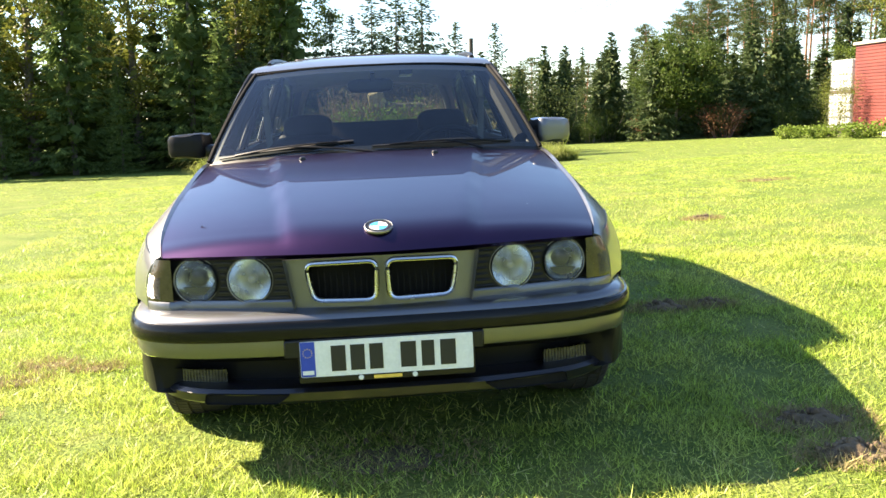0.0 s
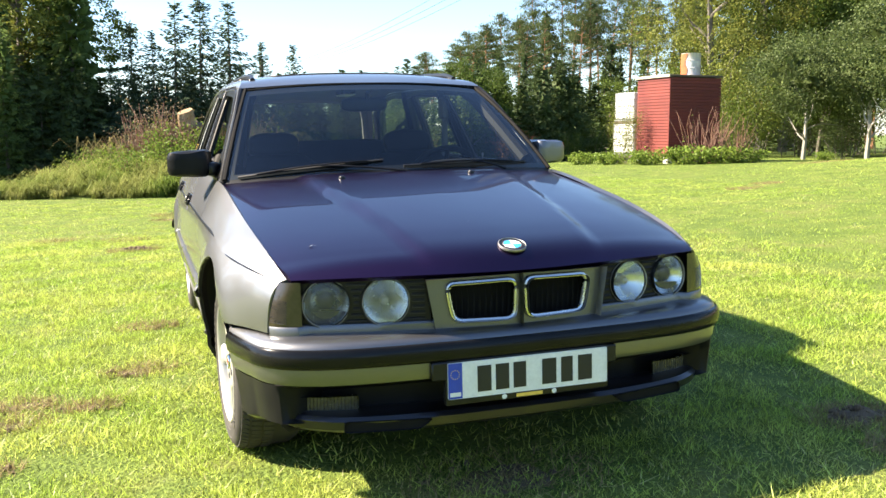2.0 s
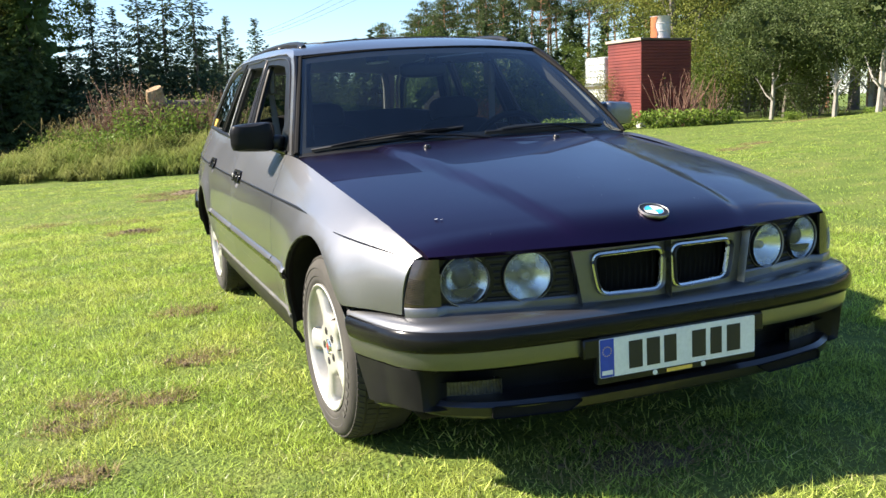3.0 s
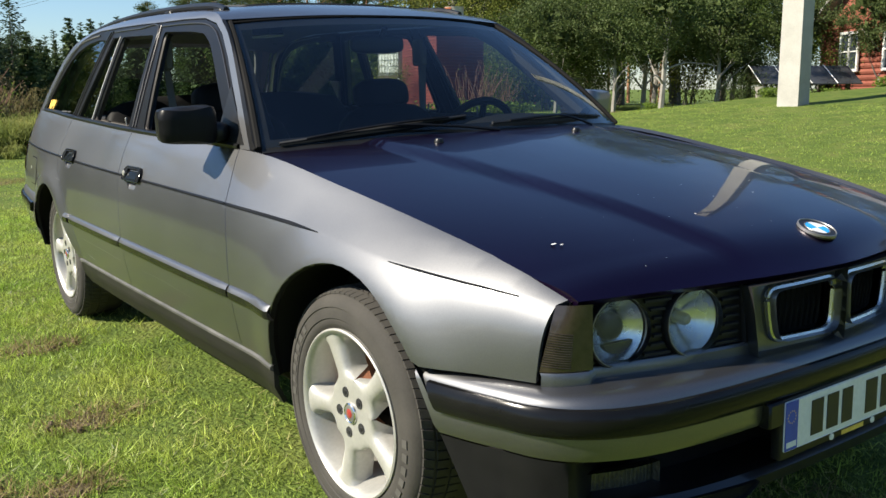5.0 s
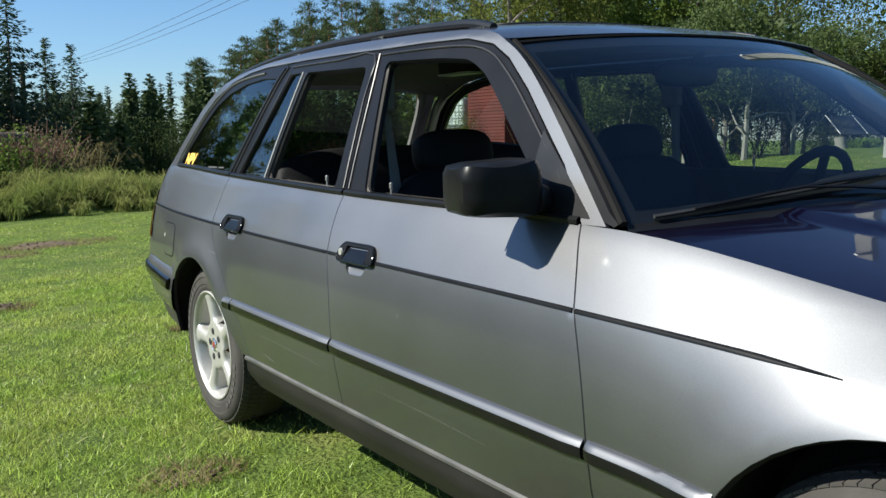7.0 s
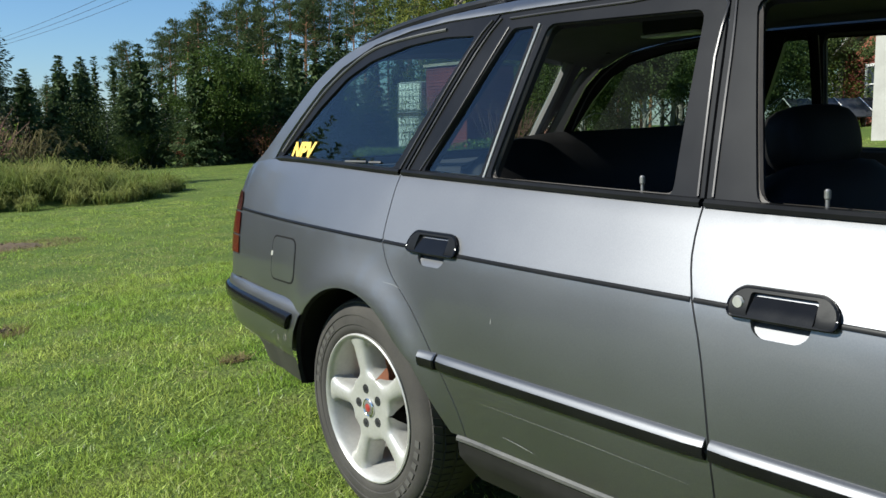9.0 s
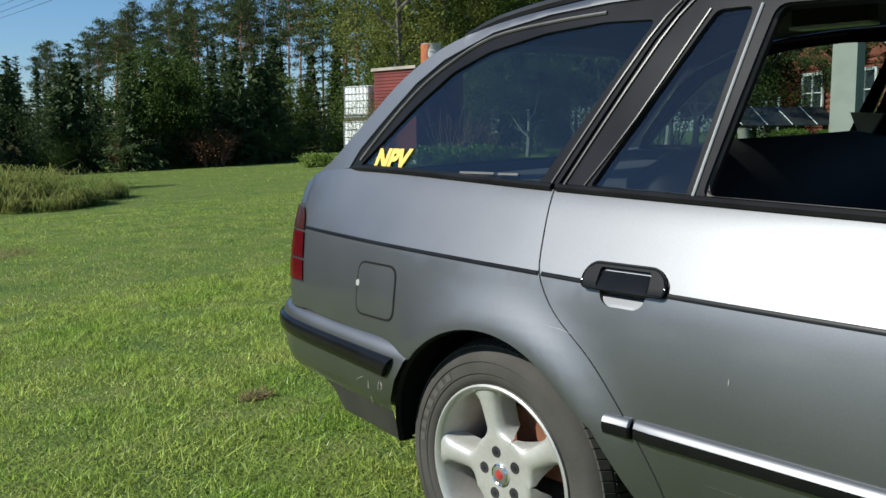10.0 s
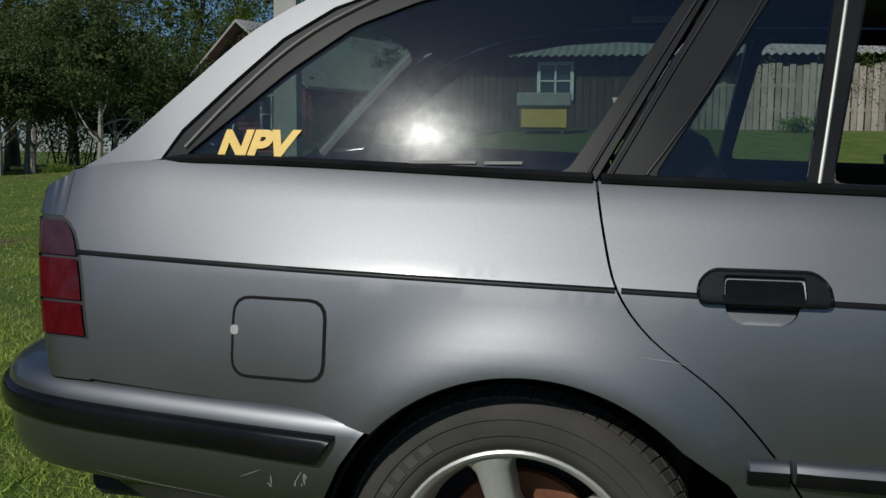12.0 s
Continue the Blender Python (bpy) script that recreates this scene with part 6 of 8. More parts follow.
    # inner door cards
    for outline, dad in ((DOOR_F, door_f), (DOOR_R, door_r)):
        panel("door_card", outline, lambda y, z, s=s: (s * (half_width(y, z) - 0.075 - 0.02 * (z < 0.7)), y, z), DOORCARD, dad, "grey-brown door lining", step=0.08, depth=0.01, sign=-NS)
    tube("arm_rest", [(s * 0.70, 1.75, 0.72), (s * 0.69, 1.95, 0.73), (s * 0.69, 2.3, 0.73)], 0.035, LEATHER, door_f, sides=8)

# bonnet
Z_MID = curve_fn([(0, 0.692), (0.02, 0.720), (0.05, 0.744), (0.09, 0.762), (0.19, 0.788), (0.25, 0.801), (0.45, 0.837), (0.8, 0.890), (1.15, 0.937), (1.35, 0.962)])
Z_EDGE = curve_fn([(0, 0.688), (0.02, 0.703), (0.06, 0.720), (0.15, 0.746), (0.44, 0.806), (0.74, 0.852), (1.26, 0.916), (1.4, 0.93)])


def nose(x):
    return 0.024 + 0.139 * abs(x / 0.668) ** 1.55


def bonnet_z(x, y):
    u = y - nose(x)
    w = min(1, abs(x) / XS(min(y, 1.42))) ** 3.6
    dome = 0.5 - 0.5 * math.tanh((abs(x) - (0.275 + 0.14 * u)) / 0.008)
    return Z_MID(u) * (1 - w) + Z_EDGE(u) * w + 0.0125 * (dome - 1) * min(1, u / 0.1)


def cowl(x):
    return 1.215 + 0.205 * abs(x / 0.72) ** 2.0


rows = []
for i in range(61):
    f = -1 + 2 * i / 60
    row = []
    for j in range(41):
        v = (j / 40) ** 1.35
        x = f * 0.66
        for _ in range(4):
            y0, y1 = nose(x), cowl(x) - 0.012
            y = y0 + (y1 - y0) * v
            x = f * (XS(y) - 0.003)
        z = bonnet_z(x, y)
        row.append((x, y, z))
    row.insert(0, (row[0][0], row[0][1] + 0.012, row[0][2] - 0.012))
    rows.append(row)
edge = lambda r: [(p[0], p[1], p[2] - 0.015) for p in r]
bonnet = loft("bonnet", [edge(rows[0])] + rows + [edge(rows[-1])], PURPLE, car, "dark purple metallic bonnet with chips")
for sx in (-0.30, 0.24):
    lathe("washer_jet", [(0.0, 0.012), (0.010, 0.011), (0.014, 0.004), (0.015, -0.004)], (sx, 1.12, bonnet_z(sx, 1.12)), (0, -0.15, 1), BLACK, bonnet, "", 12)
rng = random.Random(7)
for k in range(26):
    x, y = (rng.uniform(-0.55, 0.55), rng.uniform(0.14, 0.5)) if k else (-0.573, 0.33)
    r = rng.uniform(0.0012, 0.0028) if k else 0.0042
    bm = bmesh.new()
    bmesh.ops.create_circle(bm, cap_ends=True, segments=7, radius=r, matrix=pose(x, y, bonnet_z(x, y) + (0.0012 if k else 0.004), -8 if k else -12, 0 if k else -9, rng.uniform(0, 90)) @ Matrix.Diagonal((1, 0.5 + (k == 0), 1, 1)))
    if k == 0:
        bmesh.ops.create_circle(bm, cap_ends=True, segments=6, radius=r * 0.8, matrix=pose(x + 0.011, y - 0.012, bonnet_z(x + 0.011, y - 0.012) + 0.004, -12, -9, 20))
    part("paint_chip", bm, WHITE, bonnet, smooth=False)
# round badge as plain quarters
bx, by = -0.003, 0.098
bz = bonnet_z(0, by)
badge_n = Vector((0, -0.36, 1)).normalized()
badge_c = Vector((bx, by, bz + 0.0005))
badge = lathe("badge", [(0.0, 0.004), (0.041, 0.004), (0.0435, 0.0), (0.0435, -0.004)], badge_c, badge_n, BLACK, bonnet, "round black badge with blue and white quarters", 32)
lathe("badge_ring", [(0.0405, 0.004), (0.0415, 0.0062), (0.0435, 0.005), (0.0438, 0.0)], badge_c, badge_n, STEEL, badge, "", 32)
lathe("inner_ring", [(0.0268, 0.004), (0.0274, 0.0052), (0.0284, 0.0052), (0.0290, 0.004)], badge_c, badge_n, STEEL, badge, "", 32)
e1 = Vector((1, 0, 0))
e2 = badge_n.cross(e1)
for k in range(4):
    c = badge_c + badge_n * 0.0047
    vs = [c] + [c + (e1 * math.cos(radians(90 * k + 9 * j)) + e2 * math.sin(radians(90 * k + 9 * j))) * 0.0262 for j in range(11)]
    mesh_part("badge_quarter", vs, [(0, j, j + 1) for j in range(1, 11)], (BADGE_WHITE, BADGE_BLUE)[k % 2], badge, smooth=False)

# windscreen
def screen_pt(u, v):
    """u across (-1..1), v from the cowl (0) to the roof (1)."""
    xb, xt = 0.728, 0.566
    x = u * (xb + (xt - xb) * v)
    yb, yt = 1.215 + 0.20 * abs(u) ** 2.2, 1.875 + 0.070 * abs(u) ** 2.2
    zb, zt = 0.944 - 0.026 * abs(u) ** 2.2, 1.331 - 0.024 * abs(u) ** 2.2
    bow = 4 * v * (1 - v)
    return (x, yb + (yt - yb) * v - 0.012 * bow, zb + (zt - zb) * v + 0.022 * bow)


def grid_rows(fn, u0, u1, v0, v1, nu, nv):
    return [[fn(u0 + (u1 - u0) * i / nu, v0 + (v1 - v0) * j / nv) for j in range(nv + 1)] for i in range(nu + 1)]


screen = loft("windscreen", grid_rows(screen_pt, -0.985, 0.985, 0.0, 0.985, 36, 16), WINDSCREEN, car, "slightly tinted windscreen")
screen.visible_shadow = False
inset = lambda u, v: Vector(screen_pt(u, v)) + Vector((0, 0.003, -0.004))
for name, rws in (("screen_band", grid_rows(inset, -0.99, 0.99, 0.91, 0.99, 30, 3)), ("screen_band", grid_rows(inset, -0.99, 0.99, -0.02, 0.05, 30, 3)),
                  ("screen_band", grid_rows(inset, -1.0, -0.955, 0, 1, 3, 16)), ("screen_band", grid_rows(inset, 0.955, 1.0, 0, 1, 3, 16))):
    loft(name, rws, BLACK, screen, "black edge band of the glass")
A_TOP = curve_fn([(p[0], p[1]) for p in RAIL_OUT if p[0] < 2.4])
for u in (-1.0, 1.0):
    tube("screen_seal", [Vector(screen_pt(u, v / 16)) + Vector((0, 0, 0.001)) for v in range(17)], 0.009, DARK, screen, sides=6)
    # the painted A-pillar between glass and door frame
    rows = []
    for k in range(17):
        v = k / 16
        p = Vector(screen_pt(u, v))
        y = p.y + 0.010
        yo, zo = y, A_TOP(y)
        q = Vector((u * rail_half(yo, zo), yo, zo))
        m = (p + q) / 2 + Vector((u * 0.004, -0.004, 0.004))
        rows.append([p + Vector((0, 0.004, 0.002)), m, q])
    loft("a_pillar_trim", rows, HANDLE, car, "black trim beside the windscreen")
tube("screen_seal", [Vector(screen_pt(-1 + k / 15, 0.992)) for k in range(31)], 0.005, DARK, screen, sides=6)

# roof
Z_ROOF = curve_fn([(1.86, 1.330), (1.95, 1.352), (2.08, 1.378), (2.25, 1.400), (2.6, 1.420), (3.1, 1.425), (3.6, 1.408), (3.95, 1.372), (4.08, 1.352)])
rail_z = curve_fn([(p[0], p[1]) for p in RAIL_OUT if 1.80 < p[0] < 4.2])
rows = []
for i in range(41):
    f = -1 + 2 * i / 40
    row = []
    for j in range(41):
        v = j / 40
        y0 = 1.878 + 0.07 * abs(f) ** 2.2
        y = y0 + (4.06 - 0.06 * f * f - y0) * v
        ze = rail_z(y)
        xe = rail_half(y, ze)
        w = abs(f) ** 2.6
        z = Z_ROOF(y) * (1 - w) + ze * w
        row.append((f * xe, y, z))
    rows.append(row)
roof = loft("roof", rows, SILVER, car, "silver roof")
bm_rows = [[(p[0] * 0.985, p[1], p[2] - 0.03) for p in r] for r in rows]
loft("headlining", bm_rows, HEADLINER, roof, "pale grey roof lining")
for s in (-1, 1):
    # the lining that closes the cant rail above the doors
    rows_in = []
    for k in range(31):
        y = 1.98 + 1.96 * k / 30
        zl, ze = RAIL_LOW(y) - 0.010, rail_z(y)
        rows_in.append([(s * (glass_half(y, zl) - 0.016), y, zl), (s * (rail_half(y, ze) * 0.975 - 0.004), y, ze - 0.022), (s * (rail_half(y, ze) * 0.93), y, ze - 0.026)])
    loft("rail_lining", rows_in, HEADLINER, roof, "pale grey lining over the doors")
for s in (-1, 1):
    pts = []
    for k in range(31):
        y = 2.10 + 1.85 * k / 30
        ze = rail_z(y)
        f = 0.90
        zz = Z_ROOF(y) * (1 - f ** 2.6) + ze * f ** 2.6
        up = 0.012 * min(1, k / 1.5, (30 - k) / 1.5)
        pts.append((s * f * rail_half(y, ze), y, zz + up))
    tube("roof_rail", pts, lambda t: 0.0125, BLACK, roof, "black roof rail", sides=8)
    for k in (1, 10, 20, 29):
        p = pts[k]
        part("rail_foot", box_bm(p[0] - 0.016, p[1] - 0.04, p[2] - 0.035, p[0] + 0.016, p[1] + 0.04, p[2] - 0.004, 0.006, 1), BLACK, roof)
# sunroof outline on the roof
def roof_pt(f, y):
    ze = rail_z(y)
    w = abs(f) ** 2.6
    return (f * rail_half(y, ze), y, Z_ROOF(y) * (1 - w) + ze * w + 0.002)


tube("sunroof_gap", [roof_pt(*q) for q in dense(rounded([(-0.70, 2.22), (0.70, 2.22), (0.70, 2.66), (-0.70, 2.66)], 0.04), 0.05)], 0.003, RUBBER, roof, sides=5, closed=True)

# tailgate
def tail_pt(u, v):
    """u across, v from the roof end (0) down to the bumper (1)."""
    prof_y = TAIL_Y(v)
    z = TAIL_Z(v)
    xw = TAIL_X(v)
    return (u * xw, prof_y - 0.10 * abs(u) ** 2.6 * (0.4 + v * 0.9), z - 0.05 * abs(u) ** 3 * max(0, 1 - v / 0.55))


TAIL_Y = curve_fn([(0, 4.04), (0.1, 4.13), (0.3, 4.31), (0.5, 4.48), (0.56, 4.55), (0.62, 4.60), (0.8, 4.63), (1, 4.63)])
TAIL_Z = curve_fn([(0, 1.352), (0.1, 1.285), (0.3, 1.12), (0.5, 0.975), (0.56, 0.935), (0.62, 0.88), (0.8, 0.72), (1, 0.56)])
TAIL_X = curve_fn([(0, 0.545), (0.1, 0.565), (0.3, 0.605), (0.5, 0.62), (0.56, 0.60), (0.62, 0.58), (0.8, 0.57), (1, 0.57)])
tailgate = loft("tailgate", grid_rows(tail_pt, -1, 1, 0.52, 1, 24, 14), SILVER, car)
for u0, u1 in ((-1, -0.90), (0.90, 1)):
    loft("tailgate_frame", grid_rows(tail_pt, u0, u1, 0, 0.52, 4, 16), SILVER, tailgate)
loft("tailgate_frame", grid_rows(tail_pt, -0.9, 0.9, -0.0, 0.07, 20, 3), SILVER, tailgate)
loft("pane", grid_rows(lambda u, v: Vector(tail_pt(u, v)) + Vector((0, -0.006, -0.004)), -0.9, 0.9, 0.06, 0.525, 20, 14), SIDE_GLASS, tailgate, "tinted rear window").visible_shadow = False
LAMP_Y = curve_fn([(0.59, 4.366), (0.662, 4.370), (0.70, 4.378), (0.76, 4.390), (0.80, 4.401), (0.83, 4.412), (0.852, 4.425), (0.868, 4.442), (0.878, 4.460)])
for s in (-1, 1):
    # tail lamps, wrapped round the corner
    def lamp_pt(k, z, proud=0.0, edge=0.0, s=s):
        w = half_width(4.505, z)
        dy = (z - 0.761) * 0.18
        a = [(half_width(LAMP_Y(z), z), LAMP_Y(z) + edge), (half_width(4.482 + dy, z), 4.478 + dy), (w - 0.014, 4.502 + dy), (w - 0.060, 4.530 + dy), (w - 0.14, 4.554 + dy), (0.47, 4.572 + dy)]
        p = smooth_line(a, 4)[k]
        return (s * (p[0] + proud), p[1] + proud, z)
    for z0, z1, mt, lb in ((0.669, 0.726, TAIL_RED, "red"), (0.732, 0.804, TAIL_RED, "red"), (0.810, 0.871, TAIL_SMOKE, "smoked amber")):
        loft("tail_lamp", [[lamp_pt(k, z0 + (z1 - z0) * j / 6, 0.003, 0.005) for j in range(7)] for k in range(21)], mt, car, lb + " tail lamp lens")
    loft("lower_corner", [[lamp_pt(k, 0.590 + 0.073 * j / 4) for j in range(5)] for k in range(21)], SILVER, car, "silver corner under the tail lamp")
    # the painted corner over the lamp, folding over into the ledge below the rear window
    corner_rows = []
    for k in range(25):
        col = []
        for f in (0.0, 0.2, 0.4, 0.6, 0.8, 1.0):
            ys = (4.458, 4.478, 4.501, 4.522, 4.546, 4.578, 4.592)
            top = [0.966 - 0.40 * max(0, y - 4.44) for y in ys]
            z = 0.879 + (top[min(6, k // 4)] - 0.879) * f
            w = half_width(4.505, min(z, 0.95))
            plan = [(half_width(4.458, z), ys[0]), (half_width(4.480, z), ys[1]), (w - 0.001, ys[2]), (w - 0.014, ys[3]), (w - 0.043, ys[4]), (w - 0.13, ys[5]), (0.45, ys[6])]
            q = smooth_line(plan, 4)[k]
            z = 0.879 + (min(0.966, 0.966 - 0.40 * max(0, q[1] - 4.44)) - 0.879) * f
            col.append((s * (q[0] + 0.0005), q[1], z))
        p = Vector(col[-1])
        inward = (Vector((s * 0.40, 4.30, p.z)) - p).normalized()
        col += [tuple(p + inward * 0.012 + Vector((0, 0, 0.005))), tuple(p + inward * 0.035 + Vector((0, 0, 0.010))), tuple(p + inward * 0.10 + Vector((0, 0, 0.018)))]
        corner_rows.append(col)
    loft("rear_corner", corner_rows, SILVER, car, "rounded silver corner over the tail lamp")
    loft("lamp_backing", [[lamp_pt(k, 0.660 + 0.220 * j / 12, -0.0005) for j in range(13)] for k in range(21)], RUBBER, car)

# bumpers
def bumper(name, plan, bands, zfn, dad, label):
    """Bands (name, profile, material) are drawn along a plan curve from one wheel arch to the other."""
    half = [np.array(p) for p in smooth_line(plan, 6)]
    line = [(-p[0], p[1]) for p in half[::-1]] + [(p[0], p[1]) for p in half[1:]]
    top = None
    for band, prof, mt, lab, cut in bands:
        rows = []
        for i, (x, y) in enumerate(line):
            a, b = line[max(i - 1, 0)], line[min(i + 1, len(line) - 1)]
            t = Vector((b[0] - a[0], b[1] - a[1])).normalized()
            n = Vector((t.y, -t.x)) * (1 if name == "front_bumper" else -1)
            if name == "front_bumper":
                n = Vector((t.y, -t.x))
            ends = min(i, len(line) - 1 - i)
            if cut and ends < cut:
                continue
            if name == "front_bumper" and y > 0.25:
                row = []
                for d, z in prof:
                    mouth = min(0.497, 0.497 + (z - 0.525) * 0.66) + (-0.02 if band == "bumper_strip" else 0)
                    dd = d + min(1, max(0, (abs(x) - 0.64) / 0.09)) * (-0.012 - d - 0.1 * (0.39 - z)) * (band == "lower_valance")
                    row.append((x + n.x * dd, 0.25 + (y - 0.25) * (mouth - 0.25) / 0.205 + n.y * dd, z + zfn(x, y)))
                rows.append(row)
                continue
            flush = min(1, max(0, (abs(x) - 0.64) / 0.09)) if band == "lower_valance" and name == "front_bumper" else 0
            if name == "rear_bumper":
                row = []
                for d, z in prof:
                    zz, lift = z + zfn(x, y), max(0, y - 4.22)
                    yy, dd = y, d
                    if band == "lower_valance":
                        dd -= 0.45 * lift * (0.42 - z) / 0.1
                        zz += 0.22 * lift * (0.42 - z) / 0.1
                    if y < 4.1:
                        mouth = ARCH_R[0] + math.sqrt(0.354 ** 2 - (min(zz, 0.56) - ARCH_R[1]) ** 2) + (0.03 if band == "bumper_strip" else 0)
                        yy = 4.1 - (4.1 - y) * (4.1 - mouth) / (4.1 - 3.868)
                    row.append((x + n.x * dd, yy + n.y * dd, zz))
                rows.append(row)
                continue
            rows.append([(x + n.x * (d + flush * (-0.012 - d - 0.1 * (0.39 - z))), y + n.y * (d + flush * (-0.012 - d - 0.1 * (0.39 - z))), z + zfn(x, y)) for d, z in prof])
        ob = loft(band, rows, mt, top or dad, lab, caps=band == "bumper_strip")
        top = top or ob
    return top


FRONT_PLAN = [(0, 0.0), (0.2, 0.003), (0.4, 0.014), (0.55, 0.034), (0.65, 0.066), (0.72, 0.112), (0.765, 0.175), (0.792, 0.26), (0.812, 0.36), (0.826, 0.455)]
front_bumper = bumper("front_bumper", FRONT_PLAN, [
    ("front_bumper", [(-0.16, 0.530), (-0.10, 0.529), (-0.045, 0.526), (-0.016, 0.519), (-0.003, 0.508), (0.0, 0.496), (-0.002, 0.440), (-0.003, 0.412), (-0.010, 0.396), (-0.030, 0.388), (-0.06, 0.386)], SILVER, "silver front bumper", 0),
    ("bumper_strip", [(-0.003, 0.503), (0.006, 0.501), (0.012, 0.493), (0.015, 0.474), (0.012, 0.453), (0.006, 0.446), (-0.003, 0.444)], GLOSS_BLACK, "black rubbing strip", 2),
    ("lower_valance", [(-0.045, 0.392), (-0.112, 0.380), (-0.138, 0.35), (-0.140, 0.285), (-0.06, 0.275)], HANDLE, "black lower air intake", 0),
], lambda x, y: -0.03 * max(0, y - 0.25), car, "")
LIP_PLAN = [(0, 0.016), (0.2, 0.019), (0.4, 0.030), (0.53, 0.052), (0.61, 0.088), (0.672, 0.14), (0.718, 0.215), (0.762, 0.33), (0.798, 0.455)]
front_lip = bumper("front_bumper", LIP_PLAN, [
    ("front_lip", [(-0.13, 0.288), (-0.045, 0.294), (-0.012, 0.290), (0.0, 0.278), (-0.006, 0.252), (-0.03, 0.238), (-0.09, 0.236)], LIPPAINT, "dark glossy front lip", 0),
], lambda x, y: 0.02 * max(0, abs(x) - 0.3), front_bumper, "")
part("plate_recess", box_bm(-0.300, -0.010, 0.392, 0.292, 0.02, 0.446, 0.004, 1), BLACK, front_bumper, "black panel behind the plate")
for s in (-1, 1):
    def fog_pt(u, z, d, s=s):
        return (s * (0.490 + 0.170 * u), 0.128 + 0.040 * u * u + d, z)
    fog = rounded([(0.0, 0.288), (0.0, 0.342), (1.0, 0.346), (0.94, 0.290)], 0.008, 2)
    fl = panel("fog_lamp", fog, lambda u, z, s=s: fog_pt(u, z, 0.0), FOGGLASS, front_bumper, "dull ribbed fog lamp", step=0.03, sign=-s, depth=0.02)
    for k in range(16):
        u = 0.06 + 0.86 * k / 15
        tube("rib", [fog_pt(u, 0.294, -0.0005), fog_pt(u, 0.338, -0.0005)], 0.0022, FOGGLASS, fl, sides=4)
    intake = rounded([(0.33, 0.250), (0.29, 0.278), (0.545, 0.282), (0.55, 0.250)], 0.010, 3)
    panel("lip_intake", intake, lambda x, z, s=s: (s * x, 0.0135 + 0.036 * (x / 0.53) ** 2.6, z + 0.02 * (x - 0.3)), DARK, front_bumper, "dark lip intake", step=0.03, sign=-s, depth=0.01)
REAR_PLAN = [(0, 4.70), (0.3, 4.695), (0.5, 4.68), (0.64, 4.64), (0.73, 4.57), (0.785, 4.47), (0.815, 4.32), (0.838, 4.12), (0.853, 3.98), (0.861, 3.868)]
rear_bumper = bumper("rear_bumper", REAR_PLAN, [
    ("rear_bumper", [(-0.12, 0.606), (-0.05, 0.602), (-0.022, 0.592), (-0.006, 0.576), (0.0, 0.556), (0.0, 0.505), (-0.006, 0.45), (-0.016, 0.42), (-0.024, 0.412)], SILVER, "silver rear bumper, dusty", 0),
    ("bumper_strip", [(-0.002, 0.558), (0.007, 0.556), (0.013, 0.549), (0.015, 0.531), (0.012, 0.513), (0.006, 0.507), (-0.002, 0.505)], GLOSS_BLACK, "black rubbing strip", 1),
    ("lower_valance", [(-0.022, 0.414), (-0.028, 0.40), (-0.045, 0.345), (-0.055, 0.325), (-0.10, 0.322)], SKIRT, "dark grey lower skirt", 0),
], lambda x, y: -0.026 * max(0, 4.5 - y), car, "")

# face: lamps, kidneys, grille panels
def face_y(x):
    return 0.050 + 0.104 * (abs(x) / 0.60) ** 1.75


def face(s, d=0.0):
    return lambda x, z: (s * x, face_y(x) + d, z)


